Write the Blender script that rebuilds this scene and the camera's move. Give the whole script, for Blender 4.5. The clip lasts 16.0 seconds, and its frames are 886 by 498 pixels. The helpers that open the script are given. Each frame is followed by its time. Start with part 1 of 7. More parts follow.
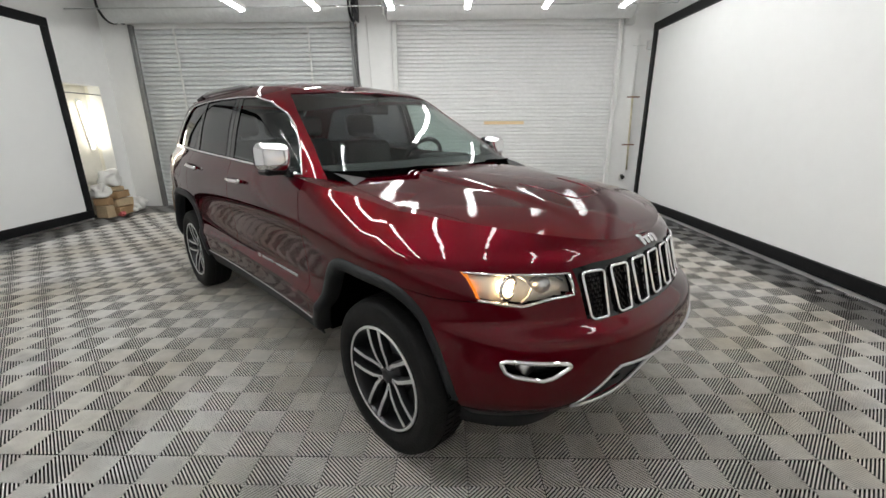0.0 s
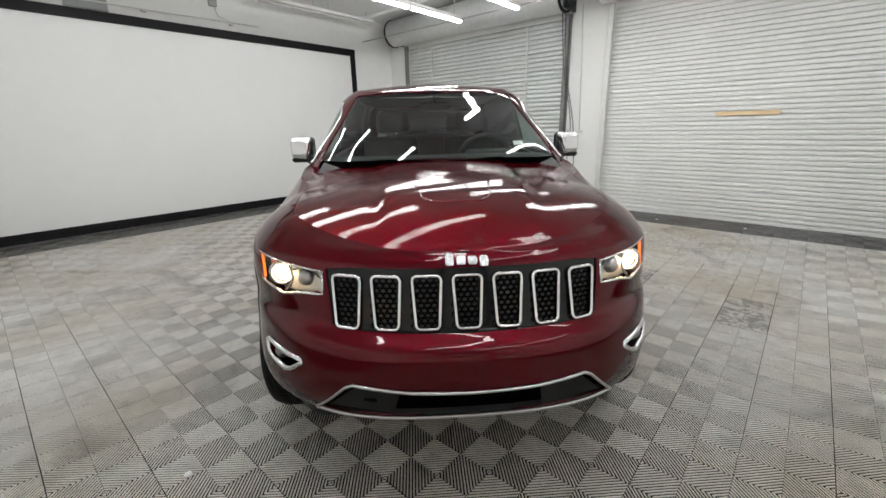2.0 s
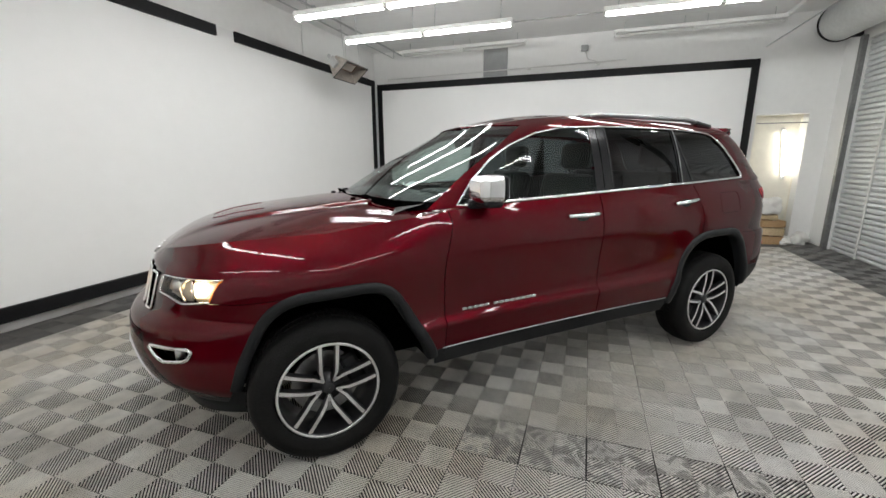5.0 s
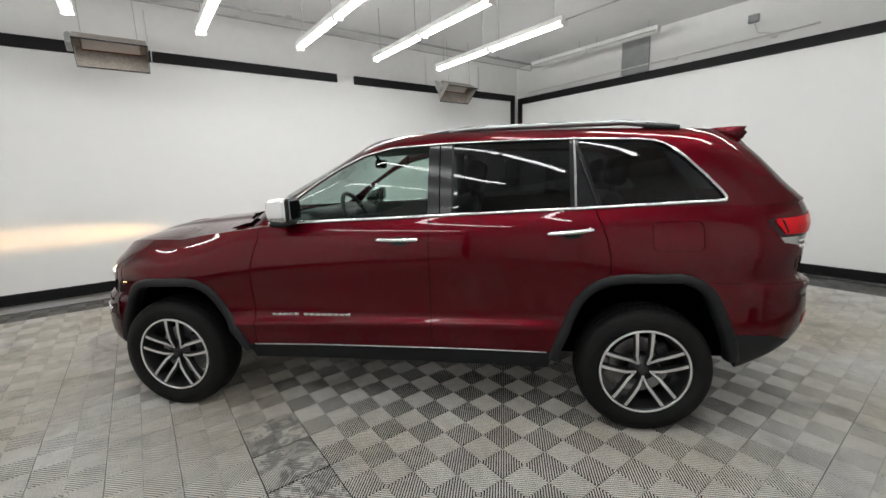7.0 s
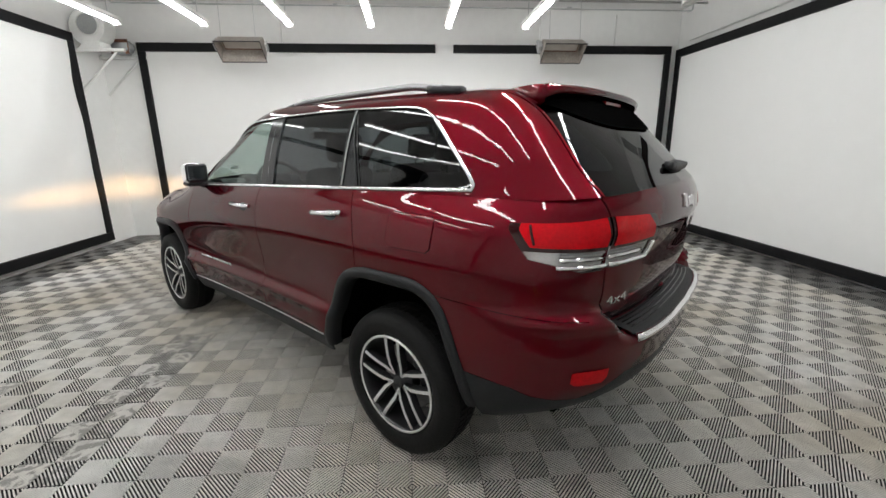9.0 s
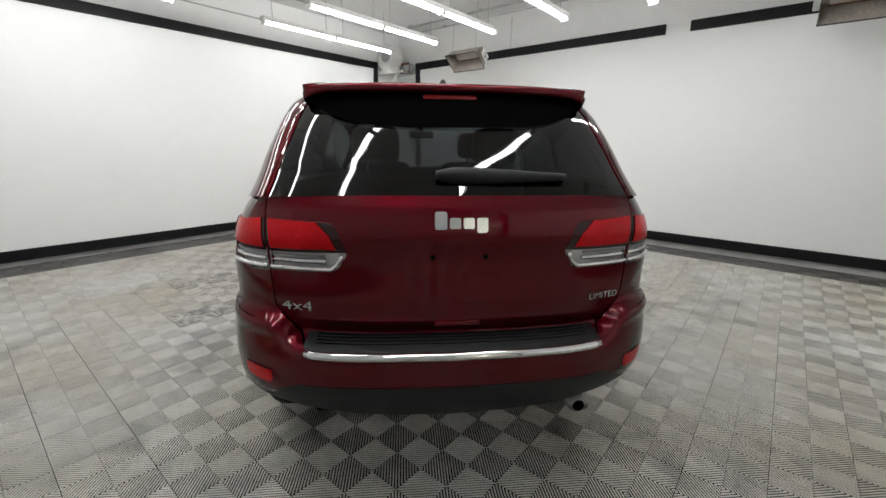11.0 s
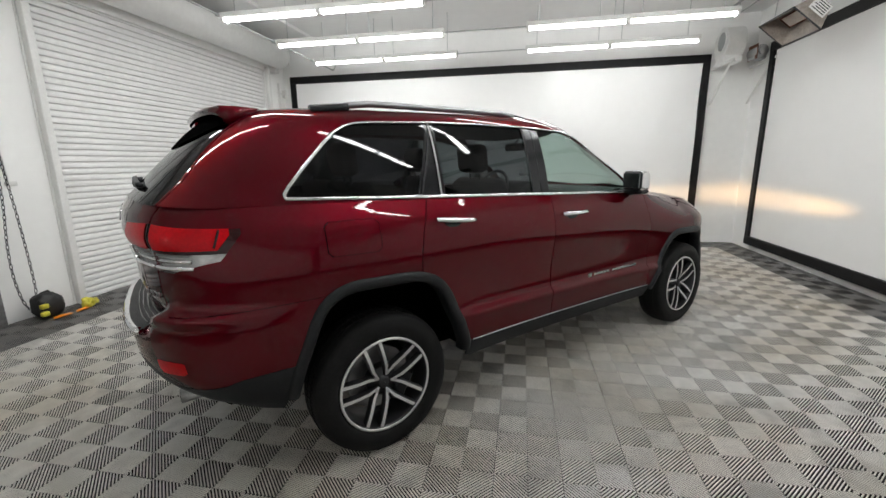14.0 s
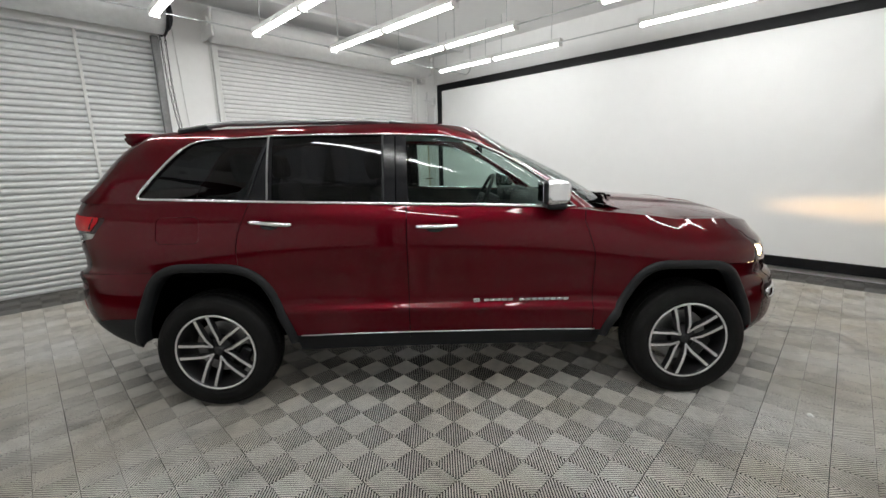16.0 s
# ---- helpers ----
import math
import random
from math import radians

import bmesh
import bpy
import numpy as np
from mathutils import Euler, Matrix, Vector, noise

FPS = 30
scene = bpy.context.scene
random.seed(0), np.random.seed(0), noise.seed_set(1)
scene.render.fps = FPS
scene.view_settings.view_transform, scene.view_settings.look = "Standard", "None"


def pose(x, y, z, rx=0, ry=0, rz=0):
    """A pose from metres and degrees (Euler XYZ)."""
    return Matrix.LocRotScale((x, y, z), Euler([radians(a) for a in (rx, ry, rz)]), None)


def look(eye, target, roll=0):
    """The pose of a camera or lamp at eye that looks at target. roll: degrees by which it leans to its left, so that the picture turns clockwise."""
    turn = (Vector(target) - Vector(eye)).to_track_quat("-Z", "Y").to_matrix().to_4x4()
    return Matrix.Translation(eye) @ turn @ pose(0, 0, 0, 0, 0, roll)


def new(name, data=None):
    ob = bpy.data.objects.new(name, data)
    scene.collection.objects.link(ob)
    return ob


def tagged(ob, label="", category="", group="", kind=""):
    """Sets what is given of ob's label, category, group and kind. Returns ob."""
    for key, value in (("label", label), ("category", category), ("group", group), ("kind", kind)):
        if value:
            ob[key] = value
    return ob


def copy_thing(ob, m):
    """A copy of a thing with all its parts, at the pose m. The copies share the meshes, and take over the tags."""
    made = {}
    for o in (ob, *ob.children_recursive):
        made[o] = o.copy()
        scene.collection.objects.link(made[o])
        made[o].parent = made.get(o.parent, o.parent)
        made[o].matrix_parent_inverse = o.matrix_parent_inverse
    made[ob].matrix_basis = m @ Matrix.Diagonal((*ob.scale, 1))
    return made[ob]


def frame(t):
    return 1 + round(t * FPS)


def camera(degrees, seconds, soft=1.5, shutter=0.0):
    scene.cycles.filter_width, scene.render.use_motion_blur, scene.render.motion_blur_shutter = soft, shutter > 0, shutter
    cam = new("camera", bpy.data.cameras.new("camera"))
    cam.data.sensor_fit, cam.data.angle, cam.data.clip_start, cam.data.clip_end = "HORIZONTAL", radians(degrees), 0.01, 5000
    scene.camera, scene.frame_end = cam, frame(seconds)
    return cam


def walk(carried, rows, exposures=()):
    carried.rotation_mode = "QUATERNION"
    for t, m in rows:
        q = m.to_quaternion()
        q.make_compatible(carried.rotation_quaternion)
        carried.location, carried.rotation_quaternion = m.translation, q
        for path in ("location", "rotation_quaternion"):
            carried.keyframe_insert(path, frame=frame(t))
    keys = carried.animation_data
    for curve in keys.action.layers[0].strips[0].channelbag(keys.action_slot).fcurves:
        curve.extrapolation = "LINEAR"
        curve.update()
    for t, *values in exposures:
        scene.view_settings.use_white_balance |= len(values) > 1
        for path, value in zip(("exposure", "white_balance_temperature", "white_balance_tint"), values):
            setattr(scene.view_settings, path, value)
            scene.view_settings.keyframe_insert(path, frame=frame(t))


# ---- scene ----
import functools
cam = camera(94.4, 16.0)
PATH = [
    (0, (1.059, -3.197, 1.44), (1.028, -1.278, 0.875), -0.3),
    (0.5, (1.379, -3.198, 1.421), (1.132, -1.297, 0.852), -0.3),
    (1, (1.806, -3.085, 1.405), (1.269, -1.246, 0.83), -0.3),
    (1.5, (2.303, -2.893, 1.431), (1.391, -1.209, 0.856), -0.6),
    (2, (2.728, -2.532, 1.415), (1.458, -1.095, 0.848), -1.1),
    (2.5, (3.115, -2.135, 1.423), (1.56, -1.006, 0.871), -1.0),
    (3, (3.422, -1.643, 1.423), (1.656, -0.867, 0.893), -0.4),
    (3.5, (3.651, -1.073, 1.435), (1.759, -0.666, 0.928), -0.1),
    (4, (3.705, -0.481, 1.433), (1.764, -0.438, 0.954), 0.3),
    (6.5, (2.565, 2.397, 1.499), (1.202, 0.981, 1.131), -1.7),
    (7, (2.084, 2.767, 1.487), (0.917, 1.184, 1.122), -1.7),
    (7.5, (1.563, 3.109, 1.485), (0.611, 1.39, 1.111), -2.0),
    (8, (1.01, 3.318, 1.482), (0.283, 1.497, 1.084), -1.7),
    (8.5, (0.428, 3.453, 1.471), (-0.023, 1.555, 1.028), -1.4),
    (9, (-0.154, 3.488, 1.467), (-0.311, 1.554, 0.983), -0.7),
    (11.5, (-2.53, 2.468, 1.471), (-1.026, 1.239, 0.993), 0.5),
    (12, (-2.805, 2.019, 1.466), (-1.094, 1.093, 1.002), 0.2),
    (12.5, (-3.023, 1.5, 1.472), (-1.168, 0.907, 1.018), -0.3),
    (13, (-3.141, 0.967, 1.462), (-1.209, 0.696, 1.022), -0.7),
    (13.5, (-3.187, 0.394, 1.486), (-1.235, 0.452, 1.052), -0.9),
    (14, (-3.093, -0.183, 1.446), (-1.171, 0.186, 1.034), -0.7),
    (14.5, (-2.941, -0.765, 1.459), (-1.103, -0.092, 1.05), -0.5),
    (15, (-2.715, -1.296, 1.465), (-1.0, -0.352, 1.056), -0.5),
    (15.5, (-2.378, -1.783, 1.476), (-0.818, -0.6, 1.067), -0.8),
    (16, (-1.994, -2.187, 1.48), (-0.599, -0.816, 1.067), -1.2),
]
walk(cam, [(t, look(eye, target, roll)) for t, eye, target, roll in PATH],
     exposures=[(0, 0.09), (2, 0.06), (4, 0.10), (7, 0.12), (9, 0.22), (10.5, 0.12), (11.5, 0.02), (14, 0.04), (16, 0.0)])

# ---- light ----
world = bpy.data.worlds.new("world")
scene.world = world
world.use_nodes = True
world.node_tree.nodes["Background"].inputs[0].default_value = (0.9, 0.95, 1.0, 1)
world.node_tree.nodes["Background"].inputs[1].default_value = 0.02

TUBE_POWER = 31.5
TUBE_GAIN = (1.36, 1.24, 1.08, 0.94, 0.76, 0.58)   # assumed power per column, falling eastward to balance light across the room


# ---- materials ----
def material(name, color, rough=0.5, metal=0.0, bump=0.0, scale=40.0, vary=0.0, vary_scale=3.0, coat=0.0, detail=6.0, spec=0.5):
    m = bpy.data.materials.new(name)
    m.use_nodes = True
    nt = m.node_tree
    b = nt.nodes["Principled BSDF"]
    b.inputs["Base Color"].default_value = (*color, 1)
    b.inputs["Roughness"].default_value = rough
    b.inputs["Metallic"].default_value = metal
    b.inputs["Specular IOR Level"].default_value = spec
    b.inputs["Coat Weight"].default_value = coat
    b.inputs["Coat Roughness"].default_value = 0.03
    co = nt.nodes.new("ShaderNodeTexCoord")
    if vary:
        big, fine = nt.nodes.new("ShaderNodeTexNoise"), nt.nodes.new("ShaderNodeTexNoise")
        big.inputs["Scale"].default_value, fine.inputs["Scale"].default_value = vary_scale, vary_scale * 9
        big.inputs["Detail"].default_value = fine.inputs["Detail"].default_value = detail
        mix = nt.nodes.new("ShaderNodeMix")
        mix.data_type = "RGBA"
        mean = nt.nodes.new("ShaderNodeMath")
        mean.operation = "MULTIPLY"
        nt.links.new(co.outputs["Object"], big.inputs["Vector"])
        nt.links.new(co.outputs["Object"], fine.inputs["Vector"])
        nt.links.new(big.outputs["Fac"], mean.inputs[0])
        nt.links.new(fine.outputs["Fac"], mean.inputs[1])
        ramp = nt.nodes.new("ShaderNodeMapRange")
        ramp.inputs["From Min"].default_value, ramp.inputs["From Max"].default_value = 0.12, 0.42
        nt.links.new(mean.outputs[0], ramp.inputs["Value"])
        nt.links.new(ramp.outputs["Result"], mix.inputs["Factor"])
        mix.inputs["A"].default_value = (*[c * (1 - vary) for c in color], 1)
        mix.inputs["B"].default_value = (*[min(1, c * (1 + vary)) for c in color], 1)
        nt.links.new(mix.outputs["Result"], b.inputs["Base Color"])
    if bump:
        n, bp = nt.nodes.new("ShaderNodeTexNoise"), nt.nodes.new("ShaderNodeBump")
        n.inputs["Scale"].default_value, n.inputs["Detail"].default_value = scale, 4
        bp.inputs["Strength"].default_value, bp.inputs["Distance"].default_value = bump, 0.01
        nt.links.new(co.outputs["Object"], n.inputs["Vector"])
        nt.links.new(n.outputs["Fac"], bp.inputs["Height"])
        nt.links.new(bp.outputs["Normal"], b.inputs["Normal"])
    return m


def glow(name, color, strength):
    m = bpy.data.materials.new(name)
    m.use_nodes = True
    b = m.node_tree.nodes["Principled BSDF"]
    b.inputs["Base Color"].default_value = (*color, 1)
    b.inputs["Emission Color"].default_value = (*color, 1)
    b.inputs["Emission Strength"].default_value = strength
    return m


WALL = material("painted_wall", (0.88, 0.88, 0.865), 0.6, bump=0.06, scale=30, vary=0.022, vary_scale=1.2)
CREAM = material("cream_painted_wall", (0.86, 0.83, 0.74), 0.65, bump=0.05, scale=30, vary=0.05, vary_scale=1.5)
CEIL = material("painted_ceiling", (0.88, 0.88, 0.875), 0.7, bump=0.05, scale=20, vary=0.018, vary_scale=1.0)
SCREEN = material("white_vinyl", (0.83, 0.83, 0.82), 0.5, bump=0.04, scale=2.5, vary=0.012, vary_scale=0.8)
BLACK_TRIM = material("black_painted_board", (0.008, 0.008, 0.009), 0.5, bump=0.1, scale=60, vary=0.3, vary_scale=4, spec=0.2)
DOOR_GREY = material("galvanised_slats", (0.74, 0.755, 0.75), 0.45, 0.1, vary=0.08, vary_scale=2)
DOOR_WHITE = material("white_slats", (0.86, 0.86, 0.85), 0.42, vary=0.05, vary_scale=2)
GUIDE = material("steel_guide", (0.22, 0.22, 0.22), 0.45, 0.6, vary=0.25, vary_scale=5)
WHITE_STEEL = material("white_painted_steel", (0.76, 0.76, 0.74), 0.4, vary=0.06, vary_scale=6)
DARK_STEEL = material("dark_steel", (0.05, 0.05, 0.055), 0.5, 0.5, vary=0.3, vary_scale=8)
GALV = material("galvanised_pipe", (0.55, 0.56, 0.56), 0.4, 0.7, vary=0.15, vary_scale=7)
UNDER = material("dark_subfloor", (0.02, 0.02, 0.021), 0.8, vary=0.3, vary_scale=2)
SMALL_TUBE = glow("lit_small_tube", (1.0, 0.95, 0.82), 16.0)
GREY_VENT = material("grey_metal_panel", (0.36, 0.37, 0.37), 0.5, 0.3, vary=0.1, vary_scale=6)


def tile_material(name, light):
    """Moulded plastic: scuffs at room scale, dust at hand scale, a small step of shade from tile to tile."""
    m = material(name, light, 0.5, vary=0.0)
    nt = m.node_tree
    b = nt.nodes["Principled BSDF"]
    geo, info = nt.nodes.new("ShaderNodeNewGeometry"), nt.nodes.new("ShaderNodeObjectInfo")
    big, fine = nt.nodes.new("ShaderNodeTexNoise"), nt.nodes.new("ShaderNodeTexNoise")
    big.inputs["Scale"].default_value, fine.inputs["Scale"].default_value = 0.9, 14
    big.inputs["Detail"].default_value = fine.inputs["Detail"].default_value = 6
    for n in (big, fine):
        nt.links.new(geo.outputs["Position"], n.inputs["Vector"])
    ramp = nt.nodes.new("ShaderNodeMapRange")
    ramp.inputs["From Min"].default_value, ramp.inputs["From Max"].default_value = 0.35, 0.68
    nt.links.new(big.outputs["Fac"], ramp.inputs["Value"])
    mix = nt.nodes.new("ShaderNodeMix")
    mix.data_type = "RGBA"
    mix.inputs["A"].default_value = (*[c * 1.06 for c in light], 1)
    mix.inputs["B"].default_value = (light[0] * 0.84, light[1] * 0.785, light[2] * 0.685, 1)
    nt.links.new(ramp.outputs["Result"], mix.inputs["Factor"])
    val = nt.nodes.new("ShaderNodeMath")
    val.operation = "MULTIPLY_ADD"
    val.inputs[1].default_value, val.inputs[2].default_value = 0.5, 0.72
    nt.links.new(fine.outputs["Fac"], val.inputs[0])
    val2 = nt.nodes.new("ShaderNodeMath")
    val2.operation = "MULTIPLY_ADD"
    val2.inputs[1].default_value = 0.10
    nt.links.new(info.outputs["Random"], val2.inputs[0])
    nt.links.new(val.outputs[0], val2.inputs[2])
    hsv = nt.nodes.new("ShaderNodeHueSaturation")
    nt.links.new(mix.outputs["Result"], hsv.inputs["Color"])
    # smeared tyre marks and dried water
    mark = nt.nodes.new("ShaderNodeTexNoise")
    mark.inputs["Scale"].default_value, mark.inputs["Detail"].default_value, mark.inputs["Distortion"].default_value = 1.7, 9, 1.2
    nt.links.new(geo.outputs["Position"], mark.inputs["Vector"])
    cut = nt.nodes.new("ShaderNodeMapRange")
    cut.inputs["From Min"].default_value, cut.inputs["From Max"].default_value = 0.54, 0.68
    cut.inputs["To Min"].default_value, cut.inputs["To Max"].default_value = 1.0, 0.72
    nt.links.new(mark.outputs["Fac"], cut.inputs["Value"])
    val3 = nt.nodes.new("ShaderNodeMath")
    val3.operation = "MULTIPLY"
    nt.links.new(val2.outputs[0], val3.inputs[0])
    nt.links.new(cut.outputs["Result"], val3.inputs[1])
    nt.links.new(val3.outputs[0], hsv.inputs["Value"])
    nt.links.new(hsv.outputs["Color"], b.inputs["Base Color"])
    rr = nt.nodes.new("ShaderNodeMapRange")
    rr.inputs["To Min"].default_value, rr.inputs["To Max"].default_value = 0.30, 0.52
    nt.links.new(big.outputs["Fac"], rr.inputs["Value"])
    nt.links.new(rr.outputs["Result"], b.inputs["Roughness"])
    return m


def crusted(m):
    """Dried pale crust in streaks over the plastic."""
    nt = m.node_tree
    b = nt.nodes["Principled BSDF"]
    geo, n, cut, mix = (nt.nodes.new("ShaderNode" + k) for k in ("NewGeometry", "TexNoise", "MapRange", "Mix"))
    n.inputs["Scale"].default_value, n.inputs["Detail"].default_value, n.inputs["Distortion"].default_value = 13, 8, 1.5
    cut.inputs["From Min"].default_value, cut.inputs["From Max"].default_value = 0.47, 0.56
    nt.links.new(geo.outputs["Position"], n.inputs["Vector"])
    nt.links.new(n.outputs["Fac"], cut.inputs["Value"])
    mix.data_type = "RGBA"
    nt.links.new(cut.outputs["Result"], mix.inputs["Factor"])
    nt.links.new(b.inputs["Base Color"].links[0].from_socket, mix.inputs["A"])
    mix.inputs["B"].default_value = (0.30, 0.29, 0.27, 1)
    nt.links.new(mix.outputs["Result"], b.inputs["Base Color"])
    return m


TILE_LIGHT = tile_material("grey_floor_plastic", (0.605, 0.596, 0.572))
FLANK_SHADE = material("rib_flank_shade", (0.022, 0.021, 0.020), 0.9, vary=0.3, vary_scale=5)
TILE_WORN = crusted(tile_material("worn_floor_plastic", (0.60, 0.59, 0.57)))
TILE_DARK = tile_material("black_floor_plastic", (0.150, 0.149, 0.148))


# ---- mesh helpers ----
def mesh_object(name, bm, mat, parent=None, label="", smooth=False):
    me = bpy.data.meshes.new(name)
    bm.to_mesh(me)
    bm.free()
    me.materials.append(mat)
    if smooth:
        me.shade_smooth()
    ob = new(name, me)
    if parent is not None:
        ob.parent = parent
    if label:
        ob["label"] = label
    return ob


part = mesh_object


def thing(name, label, category, group="", kind="", at=(0, 0, 0), turn=0.0):
    ob = new(name)
    ob.empty_display_size = 0.1
    ob.matrix_basis = pose(*at, 0, 0, turn)
    return tagged(ob, label, category, group, kind)


def add_box(bm, lo, hi, bevel=0.0, m=None, segments=1):
    lo, hi = Vector(lo), Vector(hi)
    r = bmesh.ops.create_cube(bm, size=1.0)
    vs = r["verts"]
    bmesh.ops.scale(bm, vec=hi - lo, verts=vs)
    bmesh.ops.translate(bm, vec=(lo + hi) / 2, verts=vs)
    if bevel:
        es = list({e for v in vs for e in v.link_edges})
        out = bmesh.ops.bevel(bm, geom=es, offset=bevel, segments=segments, affect="EDGES", profile=0.5)
        vs = list({v for f in out["faces"] for v in f.verts} | {v for v in vs if v.is_valid})
    if m is not None:
        bmesh.ops.transform(bm, matrix=m, verts=vs)
    return vs


def box(lo, hi, bevel=0.0, m=None):
    bm = bmesh.new()
    add_box(bm, lo, hi, bevel, m)
    return bm


def add_cyl(bm, a, b, r, n=16, r2=None, caps=True):
    a, b = Vector(a), Vector(b)
    d = b - a
    out = bmesh.ops.create_cone(bm, cap_ends=caps, segments=n, radius1=r, radius2=r if r2 is None else r2, depth=d.length)
    q = d.to_track_quat("Z", "Y").to_matrix().to_4x4()
    bmesh.ops.transform(bm, matrix=Matrix.Translation((a + b) / 2) @ q, verts=out["verts"])
    return out["verts"]


def cyl(a, b, r, n=16, r2=None):
    bm = bmesh.new()
    add_cyl(bm, a, b, r, n, r2)
    return bm


def add_tube(bm, pts, r, n=8, closed=False, flat=1.0, up=(0, 0, 1)):
    """A round or flattened bar that follows pts."""
    pts = [Vector(p) for p in pts]
    rings, k = [], len(pts)
    for i, p in enumerate(pts):
        a = pts[(i - 1) % k] if closed or i else p
        b = pts[(i + 1) % k] if closed or i < k - 1 else p
        t = (b - a).normalized()
        u = Vector(up)
        s = t.cross(u)
        if s.length < 1e-3:
            s = t.cross(Vector((0, 1, 0)))
        s.normalize()
        w = s.cross(t).normalized()
        rings.append([bm.verts.new(p + r * (math.cos(2 * math.pi * j / n) * s * flat + math.sin(2 * math.pi * j / n) * w)) for j in range(n)])
    for i in range(k if closed else k - 1):
        a, b = rings[i], rings[(i + 1) % k]
        for j in range(n):
            bm.faces.new((a[j], a[(j + 1) % n], b[(j + 1) % n], b[j]))
    if not closed:
        bm.faces.new(rings[0][::-1])
        bm.faces.new(rings[-1])


def tube(pts, r, n=8, closed=False, flat=1.0, up=(0, 0, 1)):
    bm = bmesh.new()
    add_tube(bm, pts, r, n, closed, flat, up)
    bmesh.ops.recalc_face_normals(bm, faces=bm.faces)
    return bm


def lathe(profile, n, bm=None):
    """Turns (radius, y) round the y axis."""
    bm = bm or bmesh.new()
    rings = []
    for r, y in profile:
        rings.append([bm.verts.new((r * math.cos(2 * math.pi * i / n), y, r * math.sin(2 * math.pi * i / n))) for i in range(n)])
    for a, b in zip(rings[:-1], rings[1:]):
        for i in range(n):
            bm.faces.new((a[i], a[(i + 1) % n], b[(i + 1) % n], b[i]))
    return bm


# ---- the room ----
XW, XE, YS, YN, ZC = -4.73, 4.41, -3.645, 4.265, 3.60   # inner faces of the walls, and the ceiling
T = 0.2


def structure(name, bm, mat, label, category):
    return tagged(mesh_object(name, bm, mat), label, category, kind="structure")


# west wall with a blocked doorway near its north end
DY0, DY1, DZ = 3.28, 3.98, 2.13
bm = bmesh.new()
add_box(bm, (XW - T, YS - T, 0), (XW, DY0, ZC))
add_box(bm, (XW - T, DY1, 0), (XW, YN + T, ZC))
add_box(bm, (XW - T, DY0, DZ), (XW, DY1, ZC))
structure("wall_west", bm, WALL, "white painted wall with a shallow recess at its end", "wall")
bm = bmesh.new()
add_box(bm, (XW - 0.36, DY0 - 0.1, -0.02), (XW - 0.26, DY1 + 0.1, DZ + 0.1))
add_box(bm, (XW - 0.26, DY0 - 0.1, -0.02), (XW - T, DY0, DZ + 0.1))
add_box(bm, (XW - 0.26, DY1, -0.02), (XW - T, DY1 + 0.1, DZ + 0.1))
add_box(bm, (XW - 0.26, DY0, DZ), (XW - T, DY1, DZ + 0.1))
structure("side_room_wall", bm, CREAM, "cream back wall of the shallow blocked doorway", "wall")
structure("wall_east", box((XE, YS - T, 0), (XE + T, YN + T, ZC)), WALL, "white painted wall behind the vinyl backdrop", "wall")
structure("wall_south", box((XW, YS - T, 0), (XE, YS, ZC)), WALL, "white painted wall behind the vinyl backdrop", "wall")
D1 = (-4.18, -0.52, 3.04)
D2 = (0.165, 3.84, 3.06)
bm = bmesh.new()
add_box(bm, (XW, YN, 0), (D1[0], YN + T, ZC))
add_box(bm, (D1[1], YN, 0), (D2[0], YN + T, ZC))
add_box(bm, (D2[1], YN, 0), (XE, YN + T, ZC))
add_box(bm, (D1[0], YN, D1[2]), (D1[1], YN + T, ZC))
add_box(bm, (D2[0], YN, D2[2]), (D2[1], YN + T, ZC))
structure("wall_north", bm, WALL, "white painted wall with two wide roll-up doors", "wall")
structure("ceiling", box((XW - 1.4, YS - T, ZC), (XE + T, YN + T, ZC + 0.15)), CEIL, "flat white painted ceiling", "ceiling")


def floor_z(x, y):
    """The slab is level under the car and rises a little towards the walls."""
    rise = lambda d, h: h * max(0.0, min(1.0, (1.9 - d) / 1.9)) ** 2 * (3 - 2 * max(0.0, min(1.0, (1.9 - d) / 1.9)))
    return max(rise(x - XW, 0.045), rise(min(XE - x, y - YS, YN - y), 0.085))


bm = bmesh.new()
rows = []
for i in range(61):
    x = XW - 1.4 + (XE + T - XW + 1.4) * i / 60
    rows.append([])
    for j in range(51):
        y = YS - T + (YN + T - YS + T) * j / 50
        rows[-1].append(bm.verts.new((x, y, floor_z(x, y) - 0.022)))
for a, b in zip(rows[:-1], rows[1:]):
    for j in range(50):
        bm.faces.new((a[j], b[j], b[j + 1], a[j + 1]))
low = bmesh.ops.extrude_face_region(bm, geom=bm.faces[:])["geom"]
for g in low:
    if isinstance(g, bmesh.types.BMVert):
        g.co.z -= 0.15
bmesh.ops.recalc_face_normals(bm, faces=bm.faces)
floor = structure("floor", bm, UNDER, "dark subfloor under ribbed snap-together plastic tiles", "floor")


